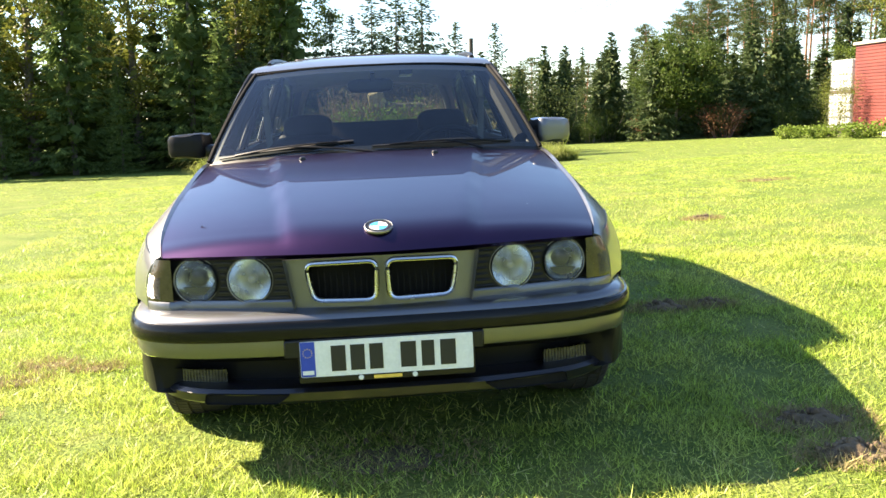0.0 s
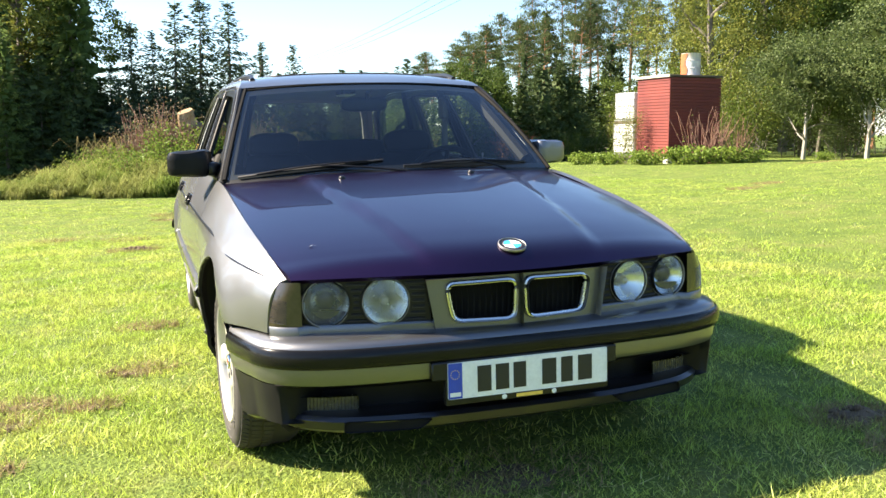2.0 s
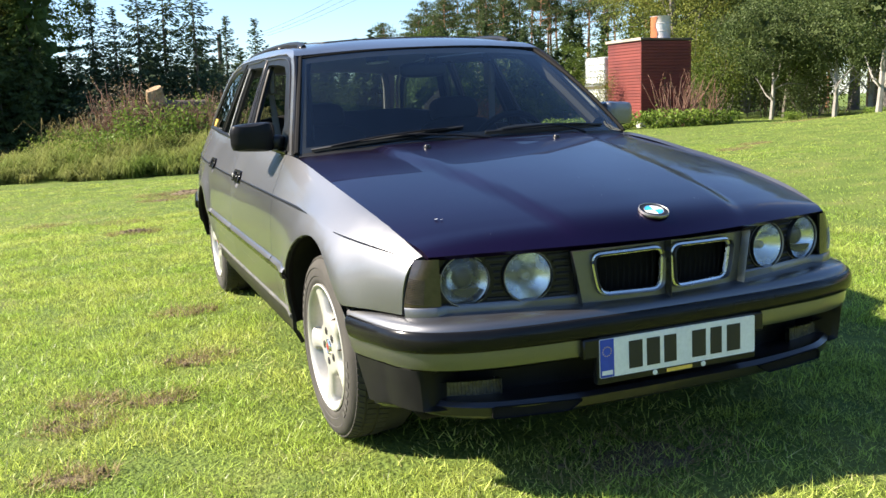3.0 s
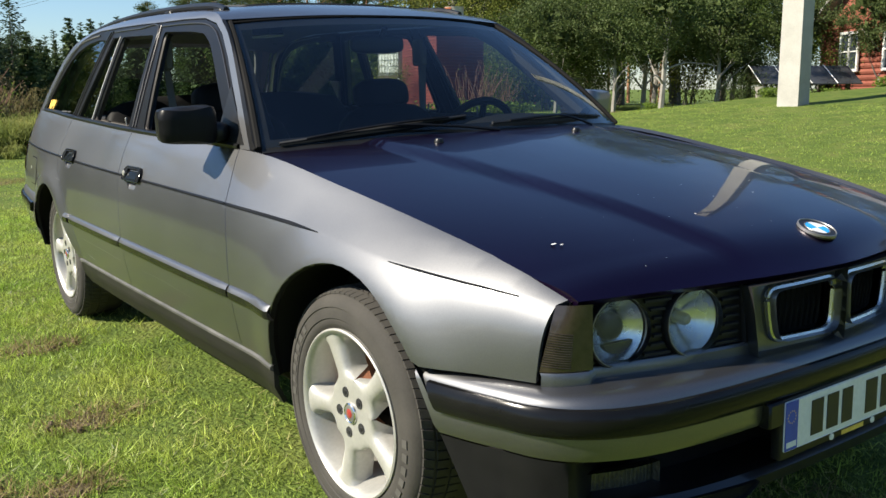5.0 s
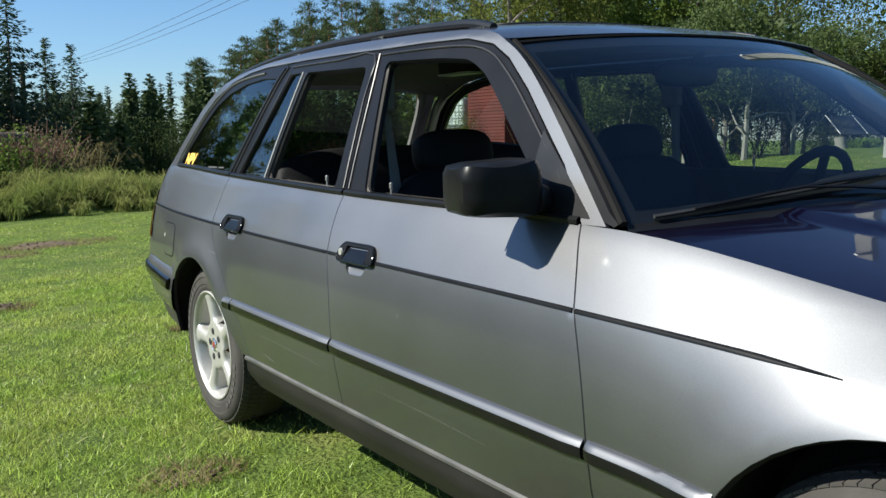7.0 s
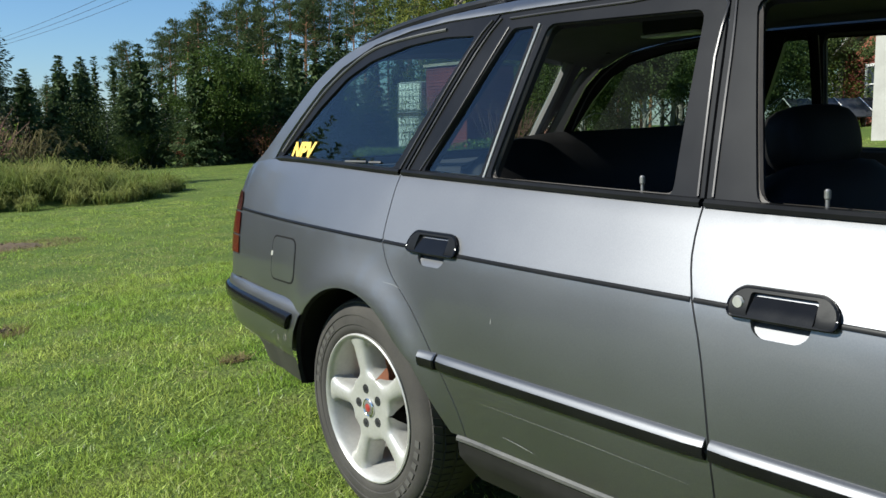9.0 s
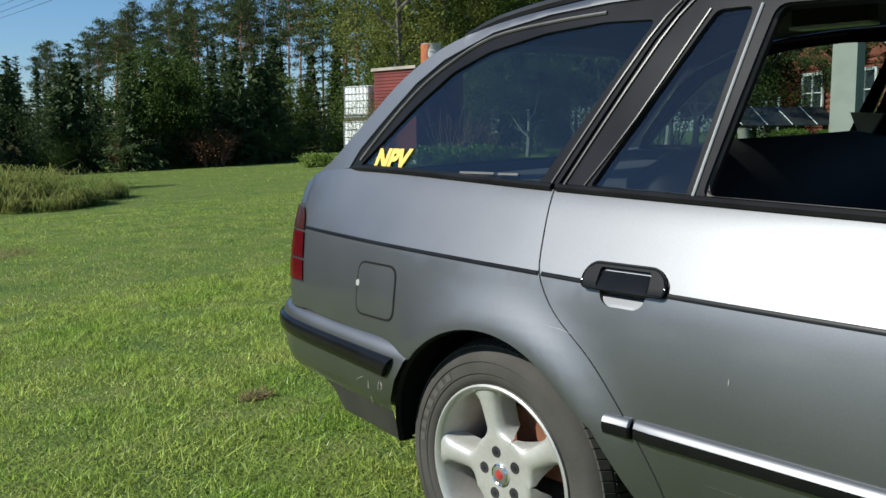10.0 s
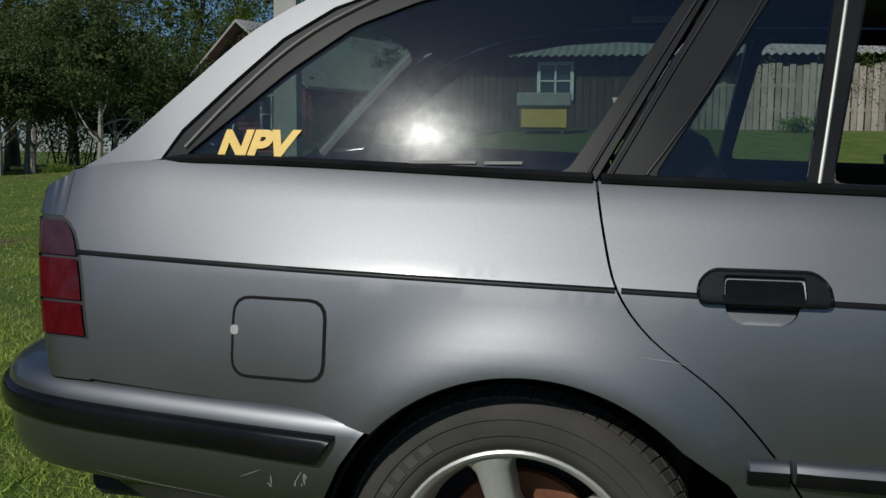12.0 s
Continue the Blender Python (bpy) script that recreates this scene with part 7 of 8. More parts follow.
for s in (-1, 1):
    sg = -s
    bay = [(0.282, 0.678), (0.268, 0.552), (0.30, 0.546), (0.66, 0.546), (0.668, 0.556), (0.668, 0.684), (0.66, 0.688)]
    rings = [[(xc + 0.0665 * math.cos(radians(15 * q)), 0.614 + 0.0665 * math.sin(radians(15 * q))) for q in range(24)] for xc in (0.566, 0.398)]
    grille = panel("lamp_panel", bay, face(s, 0.013), BLACK, car, "black lamp surround with slats", sign=sg, step=0.03, holes=rings)
    for k in range(7):
        z = 0.560 + 0.018 * k
        half = math.sqrt(max(0.0, 0.077 ** 2 - (z - 0.614) ** 2))
        for x0, x1 in ((0.286, 0.398 - half), (0.398 + half, 0.566 - half)):
            if x1 - x0 > 0.012:
                tube("slat", [(s * x, face_y(x) + 0.008, z) for x in np.linspace(x0, x1, 4)], 0.0042, TRIM, grille, sides=5)
    for xc, lab in ((0.566, "dipped"), (0.398, "main")):
        c = Vector((s * xc, face_y(xc) + 0.010, 0.614))
        n = Vector((s * 0.10, -1, 0.02)).normalized()
        hl = lathe("headlamp", [(0.0585, -0.025), (0.0735, -0.012), (0.0745, 0.0), (0.0725, 0.006), (0.0685, 0.005), (0.0672, 0.0)], c, n, BLACK, car, "round headlamp with chrome ring")
        lathe("rim", [(0.0672, 0.003), (0.0688, 0.0066), (0.0702, 0.0066), (0.0712, 0.003)], c, n, STEEL, hl, "chrome ring")
        lathe("lens", [(0.0, 0.011), (0.02, 0.0105), (0.045, 0.0075), (0.067, 0.001)], c, n, PALE_VEILED if lab == "dipped" else FLUTED, hl, "clear glass lens" if lab == "dipped" else "ribbed glass lens").visible_shadow = False
        lathe("reflector", [(0.012, -0.050), (0.03, -0.040), (0.05, -0.022), (0.066, -0.002)], c, n, REFLECTOR, hl, "silvered bowl")
        if lab == "dipped":
            lathe("projector", [(0.0, -0.006), (0.012, -0.007), (0.022, -0.011), (0.0275, -0.018), (0.029, -0.030)], c + Vector((0, 0, 0.006)), n, INK, hl, "dark projector lens", 32)
            rim = [Vector((0.047 * math.cos(radians(a)), 0, 0.047 * math.sin(radians(a)) + 0.002)) for a in range(208, 333, 10)]
            mesh_part("projector_shade", [c + Vector((q.x, -0.002 + dy, q.z)) for dy in (0, 0.012) for q in rim], [tuple(range(13)), tuple(range(25, 12, -1))] + [(i, i + 13, (i + 1) % 13 + 13, (i + 1) % 13) for i in range(13)], INK, hl, smooth=False)
        else:
            lathe("bulb_shield", [(0.0, -0.012), (0.009, -0.014), (0.013, -0.020), (0.013, -0.048)], c, n, STEEL, hl, "", 20)
            for k in range(13):
                xx = -0.048 + 0.008 * k
                hh = math.sqrt(max(0.001, 0.060 ** 2 - xx * xx))
                tube("lens_rib", [c + Vector((xx, -0.0075 + 0.9 * xx * xx, zz)) for zz in (-hh, -hh * 0.6, -hh * 0.3, 0.0)], 0.0007, LAMP_GLASS, hl, sides=4)
    # corner indicator
    corner = smooth_line([(0.640, 0.146), (0.668, 0.156), (0.692, 0.168), (0.712, 0.183), (0.728, 0.201)], 5)
    crown = smooth_line([(0.640, 0.148), (0.660, 0.156), (0.676, 0.165), (0.687, 0.176), (0.696, 0.189)], 5)
    def turn(k, v, d=0.0, s=s):
        p = corner[k] + (crown[k] - corner[k]) * v
        f = k / 20
        swell = 0.006 * math.sin(math.pi * v) * f
        return (s * (p[0] + swell + d * 0.6), p[1] - swell - d * 0.6, 0.554 + 0.128 * v)
    ind = loft("indicator", [[turn(k, j / 8) for j in range(9)] for k in range(21)], AMBER, car, "smoked amber corner indicator")
    for j in range(1, 16):
        tube("rib", [turn(k, 0.02 + 0.58 * j / 16 + 0.004 * (k - 8), 0.0004) for k in range(8, 21)], 0.0009, AMBER, ind, sides=4)
    # silver lip under the lamps
    rows = []
    for q in [(x, face_y(x) + 0.004) for x in np.linspace(0.262, 0.62, 12)] + [(p[0], p[1]) for p in corner[2:]]:
        rows.append([(s * q[0], q[1] + 0.03, 0.5535), (s * q[0], q[1] - 0.002, 0.5525), (s * q[0], q[1] - 0.006, 0.547), (s * q[0], q[1] - 0.005, 0.526), (s * q[0], q[1] + 0.02, 0.518)])
    loft("lamp_sill", rows, SILVER, car, "silver panel under the lamps")
    # kidneys
    kid = rounded([(0.014, 0.664), (0.226, 0.660), (0.219, 0.605), (0.206, 0.549), (0.020, 0.546)], 0.030, 5)
    path = [face(s, -0.006)(*q) for q in dense(kid, 0.03)]
    ring = tube("kidney_frame", path, 0.0078, SATIN, car, "chrome kidney grille frame", sides=8, closed=True)
    panel("backing", kid, face(s, 0.035), DARK, ring, sign=sg, step=0.05)
    for k in range(11):
        x = 0.028 + 0.0182 * k
        zt, zb = 0.656, 0.553
        tube("slat", [(s * x, face_y(x) + 0.024, zb), (s * x, face_y(x) + 0.018, (zb + zt) / 2), (s * x, face_y(x) + 0.022, zt)], 0.0034, DARK, ring, sides=5)
    surround = [(0.0, 0.683), (0.288, 0.678), (0.266, 0.548), (0.262, 0.520), (0.0, 0.520)]
    panel("kidney_panel", surround, face(s), SILVER, car, "silver panel round the kidneys", holes=[kid], sign=sg, depth=0.03)

# number plate with plain bars
plate = part("number_plate", box_bm(-0.262, -0.030, 0.322, 0.262, -0.004, 0.456, 0.006, 2), BLACK, car, "black holder with a white number plate and plain dark bars")
part("plate_face", box_bm(-0.256, -0.0335, 0.342, 0.256, -0.0302, 0.450, 0.003, 1), WHITE, plate)
part("plate_band", box_bm(-0.2545, -0.0345, 0.3435, -0.212, -0.0333, 0.4485, 0.001, 1), BLUE, plate)
part("bar", box_bm(-0.250, -0.0352, 0.350, -0.217, -0.0344, 0.362), WHITE, plate)
for x0, x1 in ((-0.165, -0.122), (-0.108, -0.066), (-0.052, -0.012), (0.040, 0.086), (0.102, 0.140), (0.158, 0.204)):
    part("bar", box_bm(x0, -0.0350, 0.357, x1, -0.0338, 0.434, 0.0, 1), INK, plate)
part("bar", box_bm(-0.042, -0.0316, 0.327, 0.042, -0.0296, 0.337), YELLOW, plate)
for sx in (-0.08, 0.08):
    lathe("disc", [(0, 0.002), (0.007, 0.002), (0.008, 0)], (sx, -0.030, 0.332), (0, -1, 0), WHITE, plate, "", 14)
for k in range(12):
    a = radians(30 * k)
    lathe("star", [(0.0, 0.0006), (0.0018, 0.0)], (-0.2335 + 0.013 * math.cos(a), -0.0346, 0.415 + 0.013 * math.sin(a)), (0, -1, 0), YELLOW, plate, "", 5)
plate.matrix_basis = pose(0.002, 0.021, -0.008)

# underbody, wheel wells, floor
part("underbody", box_bm(-0.70, 0.22, 0.215, 0.70, 3.95, 0.30, 0.02, 1), DARK, car, "black underside")
part("bulkhead", box_bm(-0.66, 0.20, 0.30, 0.66, 1.42, 0.62, 0.02, 1), DARK, car, "black engine bay")
part("bulkhead", box_bm(-0.68, 1.19, 0.60, 0.68, 1.40, 0.84, 0.02, 1), DARK, car, "black engine bay")
part("boot_floor", box_bm(-0.64, 3.30, 0.30, 0.64, 4.48, 0.62, 0.02, 1), CLOTH, car, "dark boot floor")
for s in (-1, 1):
    for (cy, cz), r in ((ARCH_F, R_F), (ARCH_R, R_R)):
        rows = []
        for a in range(0, 181, 9):
            rr = r * 1.002 * (1 + 0.5 * max(0, (a - 135) / 65) * (cy > 2))
            yy, zz = cy + rr * math.cos(radians(a)), cz + rr * math.sin(radians(a))
            xo = half_width(yy, max(zz, 0.3)) - 0.002
            rows.append([(s * xo, yy, zz), (s * (xo - 0.012), cy + (yy - cy) * 0.985, cz + (zz - cz) * 0.985), (s * (xo - 0.03), cy + (yy - cy) * 1.03, cz + (zz - cz) * 1.03),
                         (s * 0.46, cy + (yy - cy) * 1.03, cz + (zz - cz) * 1.03), (s * 0.46, cy, cz)])
        loft("wheel_well", rows, DARK, car)


# ---- wheels ----
def wheel(centre, s, turn):
    """A five-spoke alloy wheel with its tyre; s is the side of the car it stands on."""
    base = empty("wheel")
    base.parent = car
    base["label"] = "five-spoke alloy wheel with a dusty tyre"
    R, W = 0.308, 0.108
    prof = [(0.206, -W + 0.012), (0.216, -W + 0.002), (0.262, -W - 0.006), (0.286, -W), (0.300, -W + 0.018), (0.3055, -W + 0.034), (0.3065, 0.0),
            (0.3055, W - 0.034), (0.300, W - 0.018), (0.286, W), (0.270, W + 0.006), (0.266, W + 0.0068), (0.264, W + 0.0045), (0.250, W + 0.0066), (0.2385, W + 0.0070), (0.236, W + 0.0045), (0.226, W + 0.0055), (0.218, W + 0.001), (0.208, W - 0.008)]
    lathe("tyre", prof, (0, 0, 0), (s, 0, 0), TYRE, base, "worn dusty tyre", 72)
    # shoulder blocks of the tread
    bm = bmesh.new()
    for k in range(84):
        a = 2 * math.pi * k / 84
        for w0, w1, skew in ((W - 0.034, W - 0.010, 0.0), (W - 0.075, W - 0.042, 0.03), (W - 0.118, W - 0.084, 0.06)):
            m = Matrix.Rotation(a + skew, 4, "X")
            r0, r1 = (0.296, 0.3098) if skew == 0 else (0.300, 0.3105)
            q = [(s * w0, -0.0094, r1 - (0.002 if skew == 0 else 0)), (s * w0, 0.0094, r1), (s * w1, 0.0150, r1 - (0.009 if skew == 0 else 0)), (s * w1, -0.0038, r1 - (0.009 if skew == 0 else 0))]
            top = [bm.verts.new(m @ Vector(p)) for p in q]
            low = [bm.verts.new(m @ Vector((p[0], p[1] * 1.1, r0))) for p in q]
            bm.faces.new(top)
            for i in range(4):
                bm.faces.new((top[i], low[i], low[(i + 1) % 4], top[(i + 1) % 4]))
    bmesh.ops.recalc_face_normals(bm, faces=bm.faces)
    part("tread", bm, TYRE, base, smooth=False)
    lathe("rim", [(0.211, W - 0.006), (0.2125, W + 0.003), (0.208, W + 0.0055), (0.201, W + 0.001), (0.195, W - 0.012), (0.191, W - 0.03), (0.178, W - 0.07), (0.174, W - 0.11), (0.184, -W + 0.02), (0.206, -W + 0.01)],
          (0, 0, 0), (s, 0, 0), ALLOY, base, "silver-white alloy rim", 64)
    # five spokes that widen into the hub
    def spoke_half(r):
        if r < 0.075:
            return r * math.tan(radians(36)) + 0.0004
        f = min(1, (r - 0.075) / 0.040)
        return 0.0548 + (0.0250 - 0.0548) * (1 - (1 - f) ** 2.4) + 0.004 * max(0, (r - 0.112) / 0.06) + 0.020 * max(0, (r - 0.166) / 0.03) ** 2
    radii = [0.022, 0.042, 0.062, 0.074, 0.080, 0.086, 0.093, 0.101, 0.110, 0.121, 0.134, 0.148, 0.162, 0.174, 0.184, 0.192, 0.197]
    for k in range(5):
        a0 = radians(90 + 72 * k)
        rows = []
        for r in radii:
            hw = spoke_half(r)
            f = max(0, (r - 0.075) / 0.122)
            h = 0.097 + 0.006 * f ** 1.5
            edge = min(1, f * 5)
            row = []
            for t, dz in ((-1.16, -0.062), (-1.06, -0.024), (-0.9, -0.0085), (-0.62, -0.002), (-0.25, 0.0012), (0.25, 0.0012), (0.62, -0.002), (0.9, -0.0085), (1.06, -0.024), (1.16, -0.062)):
                u = t * hw if edge else max(-1, min(1, t)) * hw
                row.append((s * (h + dz * edge), r * math.cos(a0) - u * math.sin(a0), r * math.sin(a0) + u * math.cos(a0)))
            rows.append(row)
        loft("spoke", rows, ALLOY, base, "broad rounded alloy spoke" if k == 0 else "")
    cap = lathe("centre_cap", [(0.0, 0.103), (0.018, 0.1025), (0.025, 0.100), (0.026, 0.094)], (0, 0, 0), (s, 0, 0), STEEL, base, "small red and silver centre cap", 24)
    lathe("cap_emblem", [(0.0, 0.1042), (0.010, 0.1040), (0.0125, 0.1026)], (0, 0, 0), (s, 0, 0), REDCAP, cap, "red enamel", 10)
    for k in range(14):
        a = radians((200, 20)[k // 7] + 7.5 * (k % 7))
        rows = []
        for j in range(4):
            b = a + radians(4.6) * j / 3
            rows.append([(s * h, r * math.cos(b), r * math.sin(b)) for r, h in ((0.243, W + 0.0055), (0.2435, W + 0.0082), (0.2605, W + 0.0078), (0.261, W + 0.0050))])
        loft("sidewall_mark", rows, TYRE_MARK, base)
    lathe("cap_ring", [(0.021, 0.1012), (0.0235, 0.1032), (0.0262, 0.1012), (0.0275, 0.095)], (0, 0, 0), (s, 0, 0), CHROME, cap, "", 24)
    for k in range(5):
        a = radians(90 + 72 * k)
        c = (0, 0.053 * math.cos(a), 0.053 * math.sin(a))
        hole = lathe("bolt_hole", [(0.0, 0.0984), (0.0118, 0.0988), (0.0130, 0.0990), (0.0140, 0.096)], c, (s, 0, 0), RUBBER, base, "dark wheel bolt", 16)
        lathe("bolt", [(0.0, 0.1000), (0.006, 0.1000), (0.008, 0.0975)], c, (s, 0, 0), TRIM, hole, "", 6)
    lathe("brake_disc", [(0.05, 0.0), (0.135, 0.0), (0.137, -0.010), (0.137, -0.02)], (0, 0, 0), (s, 0, 0), RUST, base, "rusty brake disc", 40)
    part("brake_caliper", box_bm(-0.035 + s * 0.012, 0.055, -0.06, 0.035 + s * 0.012, 0.155, 0.06, 0.012, 1), RUST, base)
    base.matrix_basis = pose(*centre) @ Matrix.Rotation(radians(turn[0]), 4, "Z") @ Matrix.Rotation(radians(turn[1]), 4, "X")
    return base


for s in (-1, 1):
    wheel((s * 0.700, 0.820, 0.308), s, (2.0, -23 if s < 0 else 30))
    wheel((s * 0.692, 3.592, 0.307), s, (0, -14 if s < 0 else 50))

# ---- mirrors, wipers ----
def ellipsoid_box(name, c, half, power, material, dad, label="", n=14):
    """A box with swollen, rounded sides."""
    bm = bmesh.new()
    bmesh.ops.create_uvsphere(bm, u_segments=2 * n, v_segments=n, radius=1)
    for v in bm.verts:
        d = v.co
        k = (abs(d.x) ** power + abs(d.y) ** power + abs(d.z) ** power) ** (-1 / power)
        v.co = Vector((d.x * k * half[0] + c[0], d.y * k * half[1] + c[1], d.z * k * half[2] + c[2]))
    return part(name, bm, material, dad, label)


for s in (-1, 1):
    mt = HANDLE if s < 0 else SILVER
    mirror = ellipsoid_box("door_mirror", (0, 0, 0), (0.086, 0.077, 0.056), 7.0, mt, car, "black door mirror" if s < 0 else "silver door mirror")
    mirror.matrix_basis = pose(-0.848 if s < 0 else 0.816, 1.664, 0.986, 0, 0, s * 14) @ Matrix.Diagonal((1 if s < 0 else 0.93, 1, 1, 1))
    for v in mirror.data.vertices:
        v.co.z *= 1 + 0.09 * v.co.x * s / -0.1
        if v.co.y > 0.055:
            v.co.y = 0.055 + 0.2 * (v.co.y - 0.055)
    part("mirror_glass", box_bm(-0.070, 0.0600, -0.045, 0.070, 0.0650, 0.045, 0.004, 1), CHROME, mirror, "mirror glass")
    ellipsoid_box("mirror_foot", (s * -0.085, 0.01, -0.025), (0.04, 0.05, 0.03), 3.5, BLACK, mirror)
    panel("mirror_base", rounded([(1.49, 0.925), (1.60, 1.018), (1.70, 1.10), (1.70, 0.935)], 0.01), side_glass(s, 0.005), BLACK, car, "black mirror triangle", sign=1 if s > 0 else -1, step=0.04)


def wiper(u0, v0, u1, v1, pivot_u):
    off = Vector((0, -0.006, 0.007))
    pv = Vector(screen_pt(pivot_u, -0.02)) + off
    mid = Vector(screen_pt((u0 + u1) / 2, (v0 + v1) / 2)) + off * 1.9
    arm = tube("wiper", [pv, pv + (mid - pv) * 0.3 + Vector((0, -0.003, 0.005)), pv + (mid - pv) * 0.7 + Vector((0, -0.003, 0.005)), mid], lambda t: 0.006 - 0.003 * t, BLACK, car, "black windscreen wiper", sides=6)
    tube("blade", [Vector(screen_pt(u0 + (u1 - u0) * k / 12, v0 + (v1 - v0) * k / 12)) + off * 0.6 for k in range(13)], 0.0045, RUBBER, arm, sides=5)
    tube("bridge", [Vector(screen_pt(u0 + (u1 - u0) * (0.12 + 0.76 * k / 8), v0 + (v1 - v0) * (0.12 + 0.76 * k / 8))) + off * (1.0 + 0.9 * math.sin(math.pi * k / 8)) for k in range(9)], 0.004, BLACK, arm, sides=5)


wiper(-0.93, 0.012, -0.13, 0.085, -0.02)
wiper(-0.02, 0.03, 0.82, 0.05, 0.62)
rows = []
for k in range(41):
    x = -0.72 + 1.44 * k / 40
    y = cowl(x)
    rows.append([(x, y - 0.02, bonnet_z(x, y - 0.02) - 0.012), (x, y + 0.005, bonnet_z(x, y - 0.02) - 0.020), (x, y + 0.035, bonnet_z(x, y - 0.02) - 0.004), (x, y + 0.07, bonnet_z(x, y - 0.02) - 0.03)])
loft("scuttle", rows, BLACK, car, "black scuttle panel under the wipers")

# ---- inside the car ----
dash_rows = []
for k in range(25):
    x = -0.66 + 1.32 * k / 24
    hump = 0.045 * math.exp(-((x - 0.34) / 0.20) ** 4)
    yb = cowl(x) + 0.06
    dash_rows.append([(x, yb, 0.925), (x, yb + 0.12, 0.930 + hump * 0.3), (x, 1.56, 0.925 + hump), (x, 1.66, 0.905 + hump), (x, 1.69, 0.86), (x, 1.68, 0.70), (x, 1.62, 0.50)])
dash = loft("dashboard", dash_rows, LEATHER, car, "black dashboard")
wheel_c = Vector((0.345, 1.80, 0.845))
wn = Vector((0, 1, 0.42)).normalized()
e1, e2 = Vector((1, 0, 0)), wn.cross(Vector((1, 0, 0)))
steer = tube("steering_wheel", [wheel_c + (e1 * math.cos(2 * math.pi * k / 28) + e2 * math.sin(2 * math.pi * k / 28)) * 0.185 for k in range(28)], 0.015, LEATHER, car, "black leather steering wheel", closed=True)
ellipsoid_box("steering_hub", wheel_c - wn * 0.03, (0.07, 0.035, 0.05), 3, LEATHER, steer)
for a in (10, 170, 270):
    tube("spoke", [wheel_c - wn * 0.02, wheel_c + (e1 * math.cos(radians(a)) + e2 * math.sin(radians(a))) * 0.18], 0.013, LEATHER, steer, sides=6)


def seat(x, y, rear=False):
    st = empty("seat", None)
    st.parent = car
    st["label"] = "black leather seat with headrest"
    ellipsoid_box("seat_cushion", (x, y, 0.46), (0.255, 0.27, 0.095), 4, LEATHER, st)
    b = ellipsoid_box("backrest", (0, 0, 0), (0.25, 0.085, 0.30), 4, LEATHER, st)
    b.matrix_basis = pose(x, y + 0.30, 0.70, -16, 0, 0)
    h = ellipsoid_box("headrest", (0, 0, 0), (0.135, 0.055, 0.070), 3.2, LEATHER, st)
    h.matrix_basis = pose(x, y + 0.395, 1.035, -12, 0, 0)
    for dx in (-0.05, 0.05):
        tube("headrest_rod", [(x + dx, y + 0.375, 0.94), (x + dx, y + 0.395, 1.03)], 0.006, CHROME, st, sides=6)


seat(-0.37, 2.12)
seat(0.37, 2.12)
bench = ellipsoid_box("rear_bench", (0, 2.92, 0.46), (0.66, 0.26, 0.11), 5, LEATHER, car, "black leather rear bench")
br = ellipsoid_box("bench_back", (0, 0, 0), (0.64, 0.09, 0.30), 6, LEATHER, bench)
br.matrix_basis = pose(0, 3.26, 0.755, -20, 0, 0)
part("parcel_cover", box_bm(-0.60, 3.34, 0.93, 0.60, 4.20, 0.945, 0.005, 1), CLOTH, car, "dark luggage cover")
for s in (-1, 1):
    part("boot_side", box_bm(min(s * 0.60, s * 0.66), 3.42, 0.60, max(s * 0.60, s * 0.66), 4.30, 0.93, 0.01, 1), CLOTH, car)
    tube("a_pillar_lining", [(s * 0.66, 1.52, 0.955), (s * 0.615, 1.72, 1.10), (s * 0.565, 1.92, 1.245), (s * 0.53, 2.02, 1.30)], 0.032, LEATHER, car, "black pillar lining", sides=8)
    tube("seat_belt", [(s * 0.60, 2.52, 1.22), (s * 0.585, 2.50, 0.95), (s * 0.60, 2.44, 0.62)], 0.018, GREYTRIM, car, "grey seat belt", sides=6, flat=0.25)
    part("b_pillar_trim", box_bm(min(s * 0.575, s * 0.615), 2.49, 1.16, max(s * 0.575, s * 0.615), 2.57, 1.28, 0.01, 1), GREYTRIM, car, "pale grey pillar lining")
    tube("d_pillar_trim", [(s * 0.47, 4.02, 1.30), (s * 0.52, 4.14, 1.20), (s * 0.56, 4.28, 1.07), (s * 0.585, 4.38, 0.97)], 0.022, GREYTRIM, car, "pale grey pillar lining", sides=8)
for s in (-1, 1):
    mesh_part("belt_guide", [(s * 0.625, 3.355, 1.095), (s * 0.625, 3.455, 1.10), (s * 0.655, 3.425, 0.995), (s * 0.640, 3.355, 1.095), (s * 0.640, 3.455, 1.10), (s * 0.670, 3.425, 0.995)],
              [(0, 1, 2), (5, 4, 3), (0, 3, 4, 1), (1, 4, 5, 2), (2, 5, 3, 0)], BEIGE, car, "beige belt guide on the rear pillar", smooth=False)
part("roof_lamp", box_bm(0.17, 3.22, 1.335, 0.25, 3.42, 1.39, 0.006, 1), CLOTH, car, "dark roof lamp housing")
part("lamp_edge", box_bm(0.17, 3.215, 1.325, 0.25, 3.425, 1.334, 0.003, 1), WHITE, car, "white edge of the roof lamp")
rear_mirror = ellipsoid_box("rear_view_mirror", (-0.012, 1.91, 1.232), (0.112, 0.02, 0.034), 4, BLACK, car, "black rear-view mirror")
tube("mirror_stalk", [(0.0, 1.90, 1.255), (0.0, 1.87, 1.29)], 0.012, BLACK, rear_mirror, sides=6)
part("courtesy_lamp", box_bm(-0.11, 2.62, 1.372, 0.11, 2.70, 1.39, 0.006, 1), HEADLINER, car)
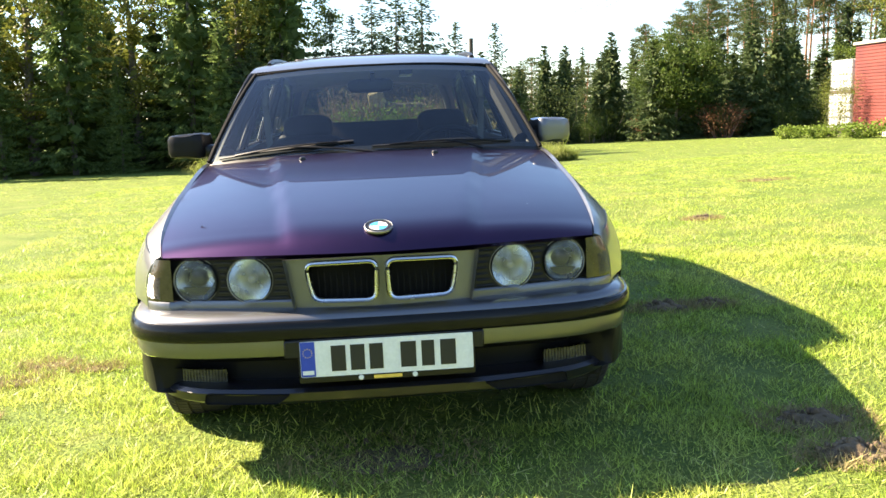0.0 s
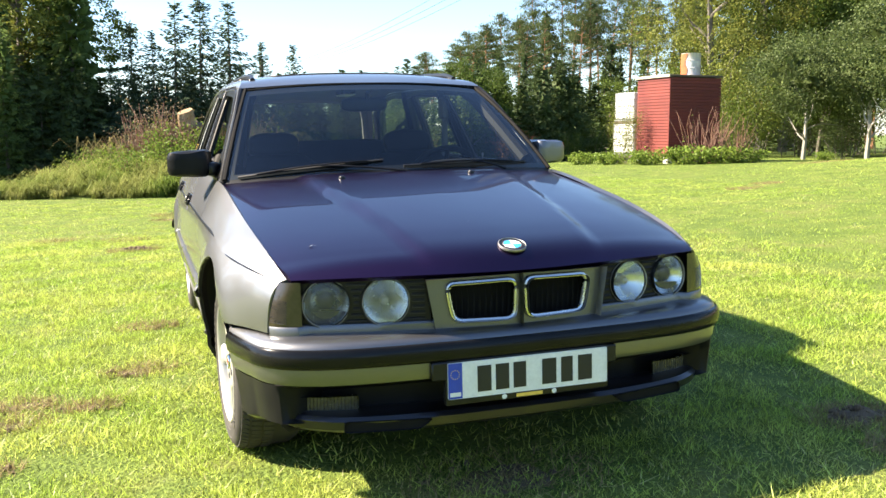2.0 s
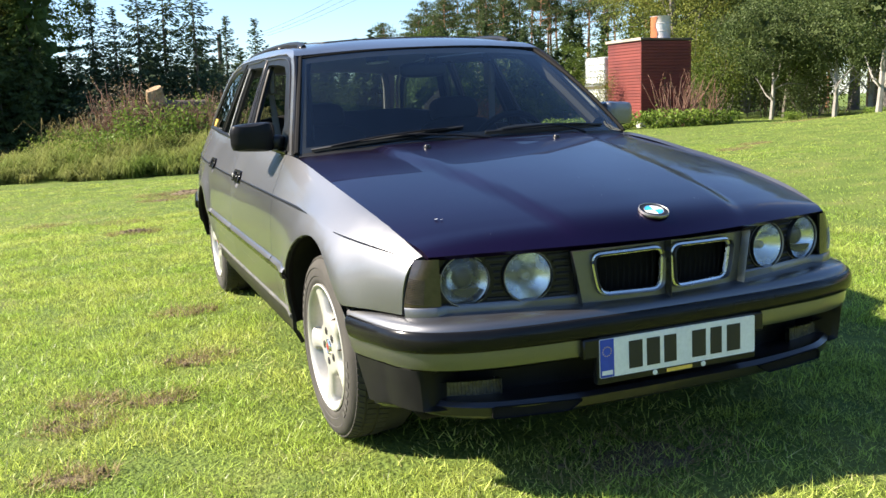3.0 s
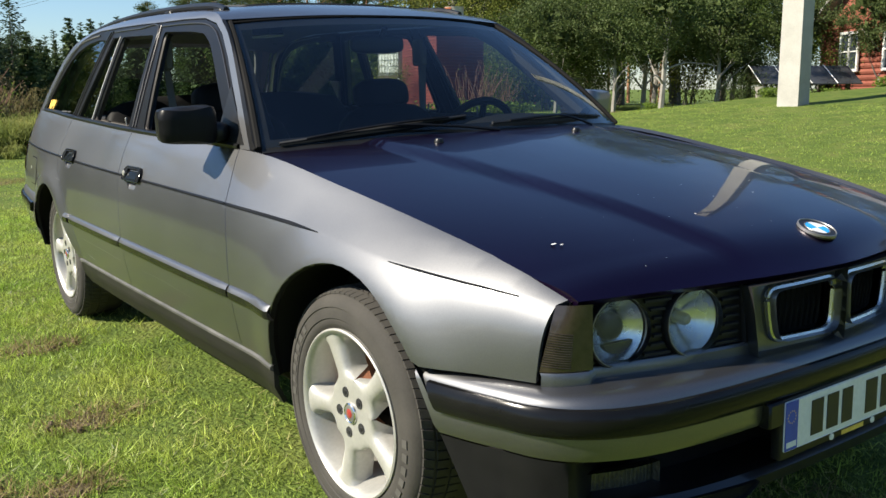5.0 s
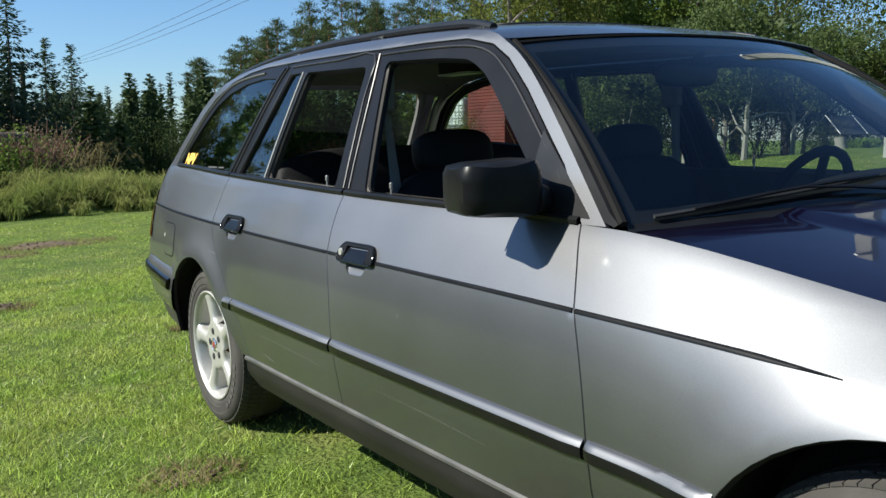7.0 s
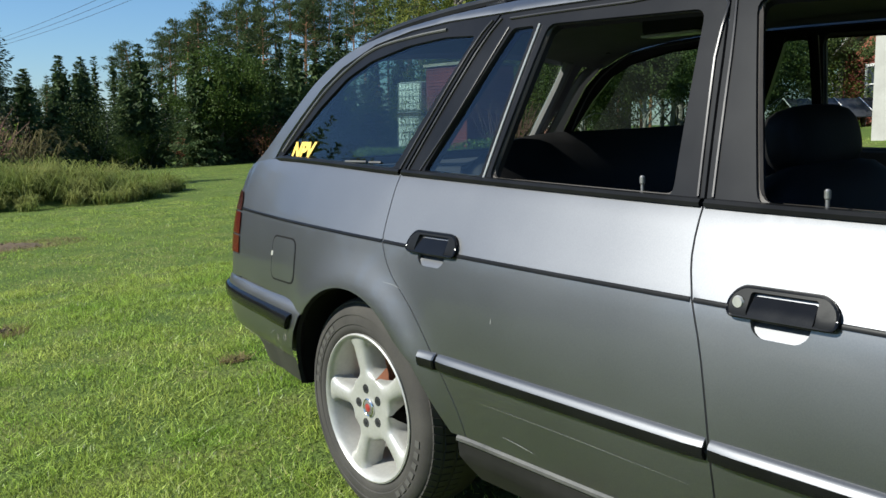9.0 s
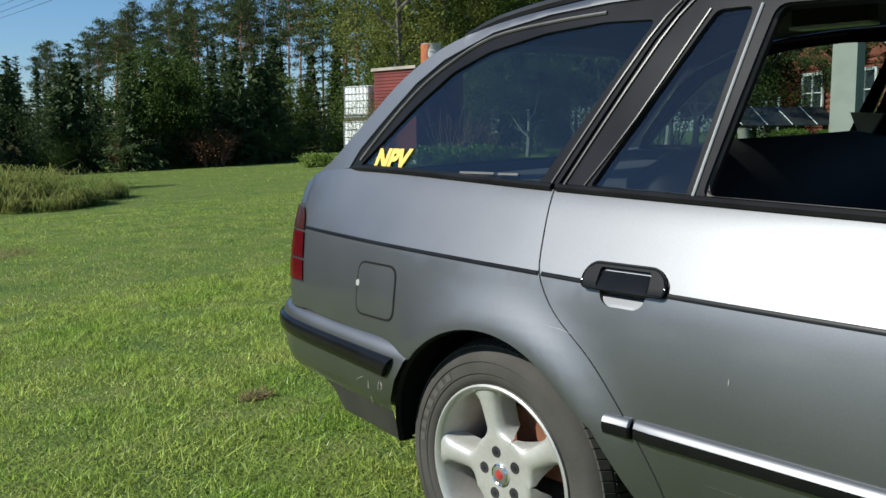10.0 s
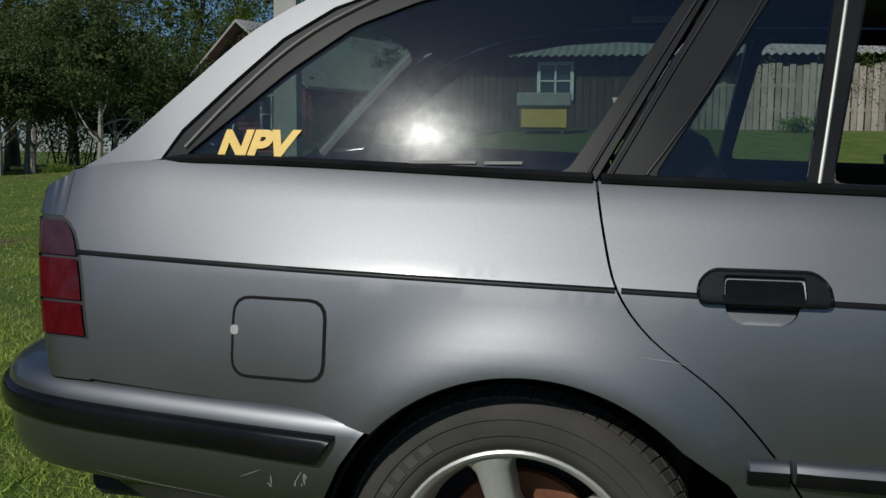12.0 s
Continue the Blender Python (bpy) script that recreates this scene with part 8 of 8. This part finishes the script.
for s in (-1, 1):
    part("sun_visor", box_bm(min(s * 0.08, s * 0.46), 2.06, 1.315, max(s * 0.08, s * 0.46), 2.20, 1.328, 0.006, 1), HEADLINER, car)

# sticker on the quarter glass
def letters(text, size, fn, material, dad, thick=0.0008, shear=0.25):
    cu = bpy.data.curves.new("lettering", "FONT")
    cu.body, cu.size, cu.shear, cu.extrude, cu.offset = text, size, shear, thick, size * 0.05
    tmp = new("lettering", cu)
    me = bpy.data.meshes.new_from_object(tmp.evaluated_get(bpy.context.evaluated_depsgraph_get()))
    bpy.data.objects.remove(tmp)
    for v in me.vertices:
        v.co = fn(v.co.x, v.co.y, v.co.z)
    me.materials.append(material)
    ob = new("lettering", me)
    ob.parent = dad
    return ob


letters("NPV", 0.070, lambda u, v, w: Vector((-(glass_half(4.166 - u * 1.08, 0.990 + v) - 0.002 + w), 4.166 - u * 1.08, 0.990 + v)), YELLOW, car)["label"] = "yellow NPV sticker"

# faint pale lines of small print along the lower edge of the quarter glass
for y0, y1 in ((3.60, 3.665), (3.68, 3.80)):
    panel("print_line", [(y0, 0.986), (y0, 0.991), (y1, 0.990), (y1, 0.985)], side_glass(-1, -0.002), SILLEDGE, car, sign=-1, step=0.05, depth=0.0008)

# scratches and dried mud low on the body
def mark(points, width, fn, material, dad, name="scratch"):
    """A thin line of bare or soiled paint along points (y, z) on the surface fn."""
    rows = []
    p = smooth_line(points, 4)
    for i, q in enumerate(p):
        d = p[min(i + 1, len(p) - 1)] - p[max(i - 1, 0)]
        d = np.array([-d[1], d[0]]) / (np.linalg.norm(d) + 1e-9)
        w = width * (0.25 + 0.75 * math.sin(math.pi * min(0.95, max(0.05, i / (len(p) - 1)))))
        rows.append([fn(*(q + d * w)), fn(*(q - d * w))])
    return loft(name, rows, material, dad)


skin = lambda y, z: (-(half_width(y, z) + 0.0012), y, z)
for pts, w in (([(2.96, 0.402), (2.90, 0.396), (2.86, 0.390)], 0.0011), ([(2.45, 0.452), (2.75, 0.462), (3.02, 0.466)], 0.0004), ([(2.98, 0.655), (2.979, 0.668)], 0.0012),
               ([(3.33, 0.690), (3.36, 0.695), (3.40, 0.698)], 0.0006), ([(1.70, 0.44), (1.95, 0.452), (2.2, 0.455)], 0.0003), ([(2.05, 0.66), (2.048, 0.672)], 0.001)):
    mark(pts, w, skin, SCRATCH, car)
plan_x = curve_fn([(p[1], p[0]) for p in REAR_PLAN[::-1][:6]])
drop = curve_fn([(0.39, -0.026), (0.405, -0.016), (0.436, -0.006), (0.49, 0.0), (0.56, 0.0)])
rear_skin = lambda y, z: (-(plan_x(y) + drop(z) + 0.0012), y, z)
mr = random.Random(21)
for k in range(9):
    y, z = mr.uniform(3.93, 4.02), mr.uniform(0.405, 0.475)
    mark([(y, z), (y + mr.uniform(-0.012, 0.012), z - mr.uniform(0.006, 0.03))], mr.uniform(0.001, 0.004), rear_skin, DUST, rear_bumper, "mud_splash")
for pts, w in (([(3.945, 0.474), (3.958, 0.45), (3.952, 0.425), (3.972, 0.402)], 0.0014), ([(4.02, 0.47), (4.06, 0.452)], 0.0008), ([(4.10, 0.405), (4.24, 0.415), (4.36, 0.425)], 0.0007)):
    mark(pts, w, rear_skin, SCRATCH, rear_bumper)
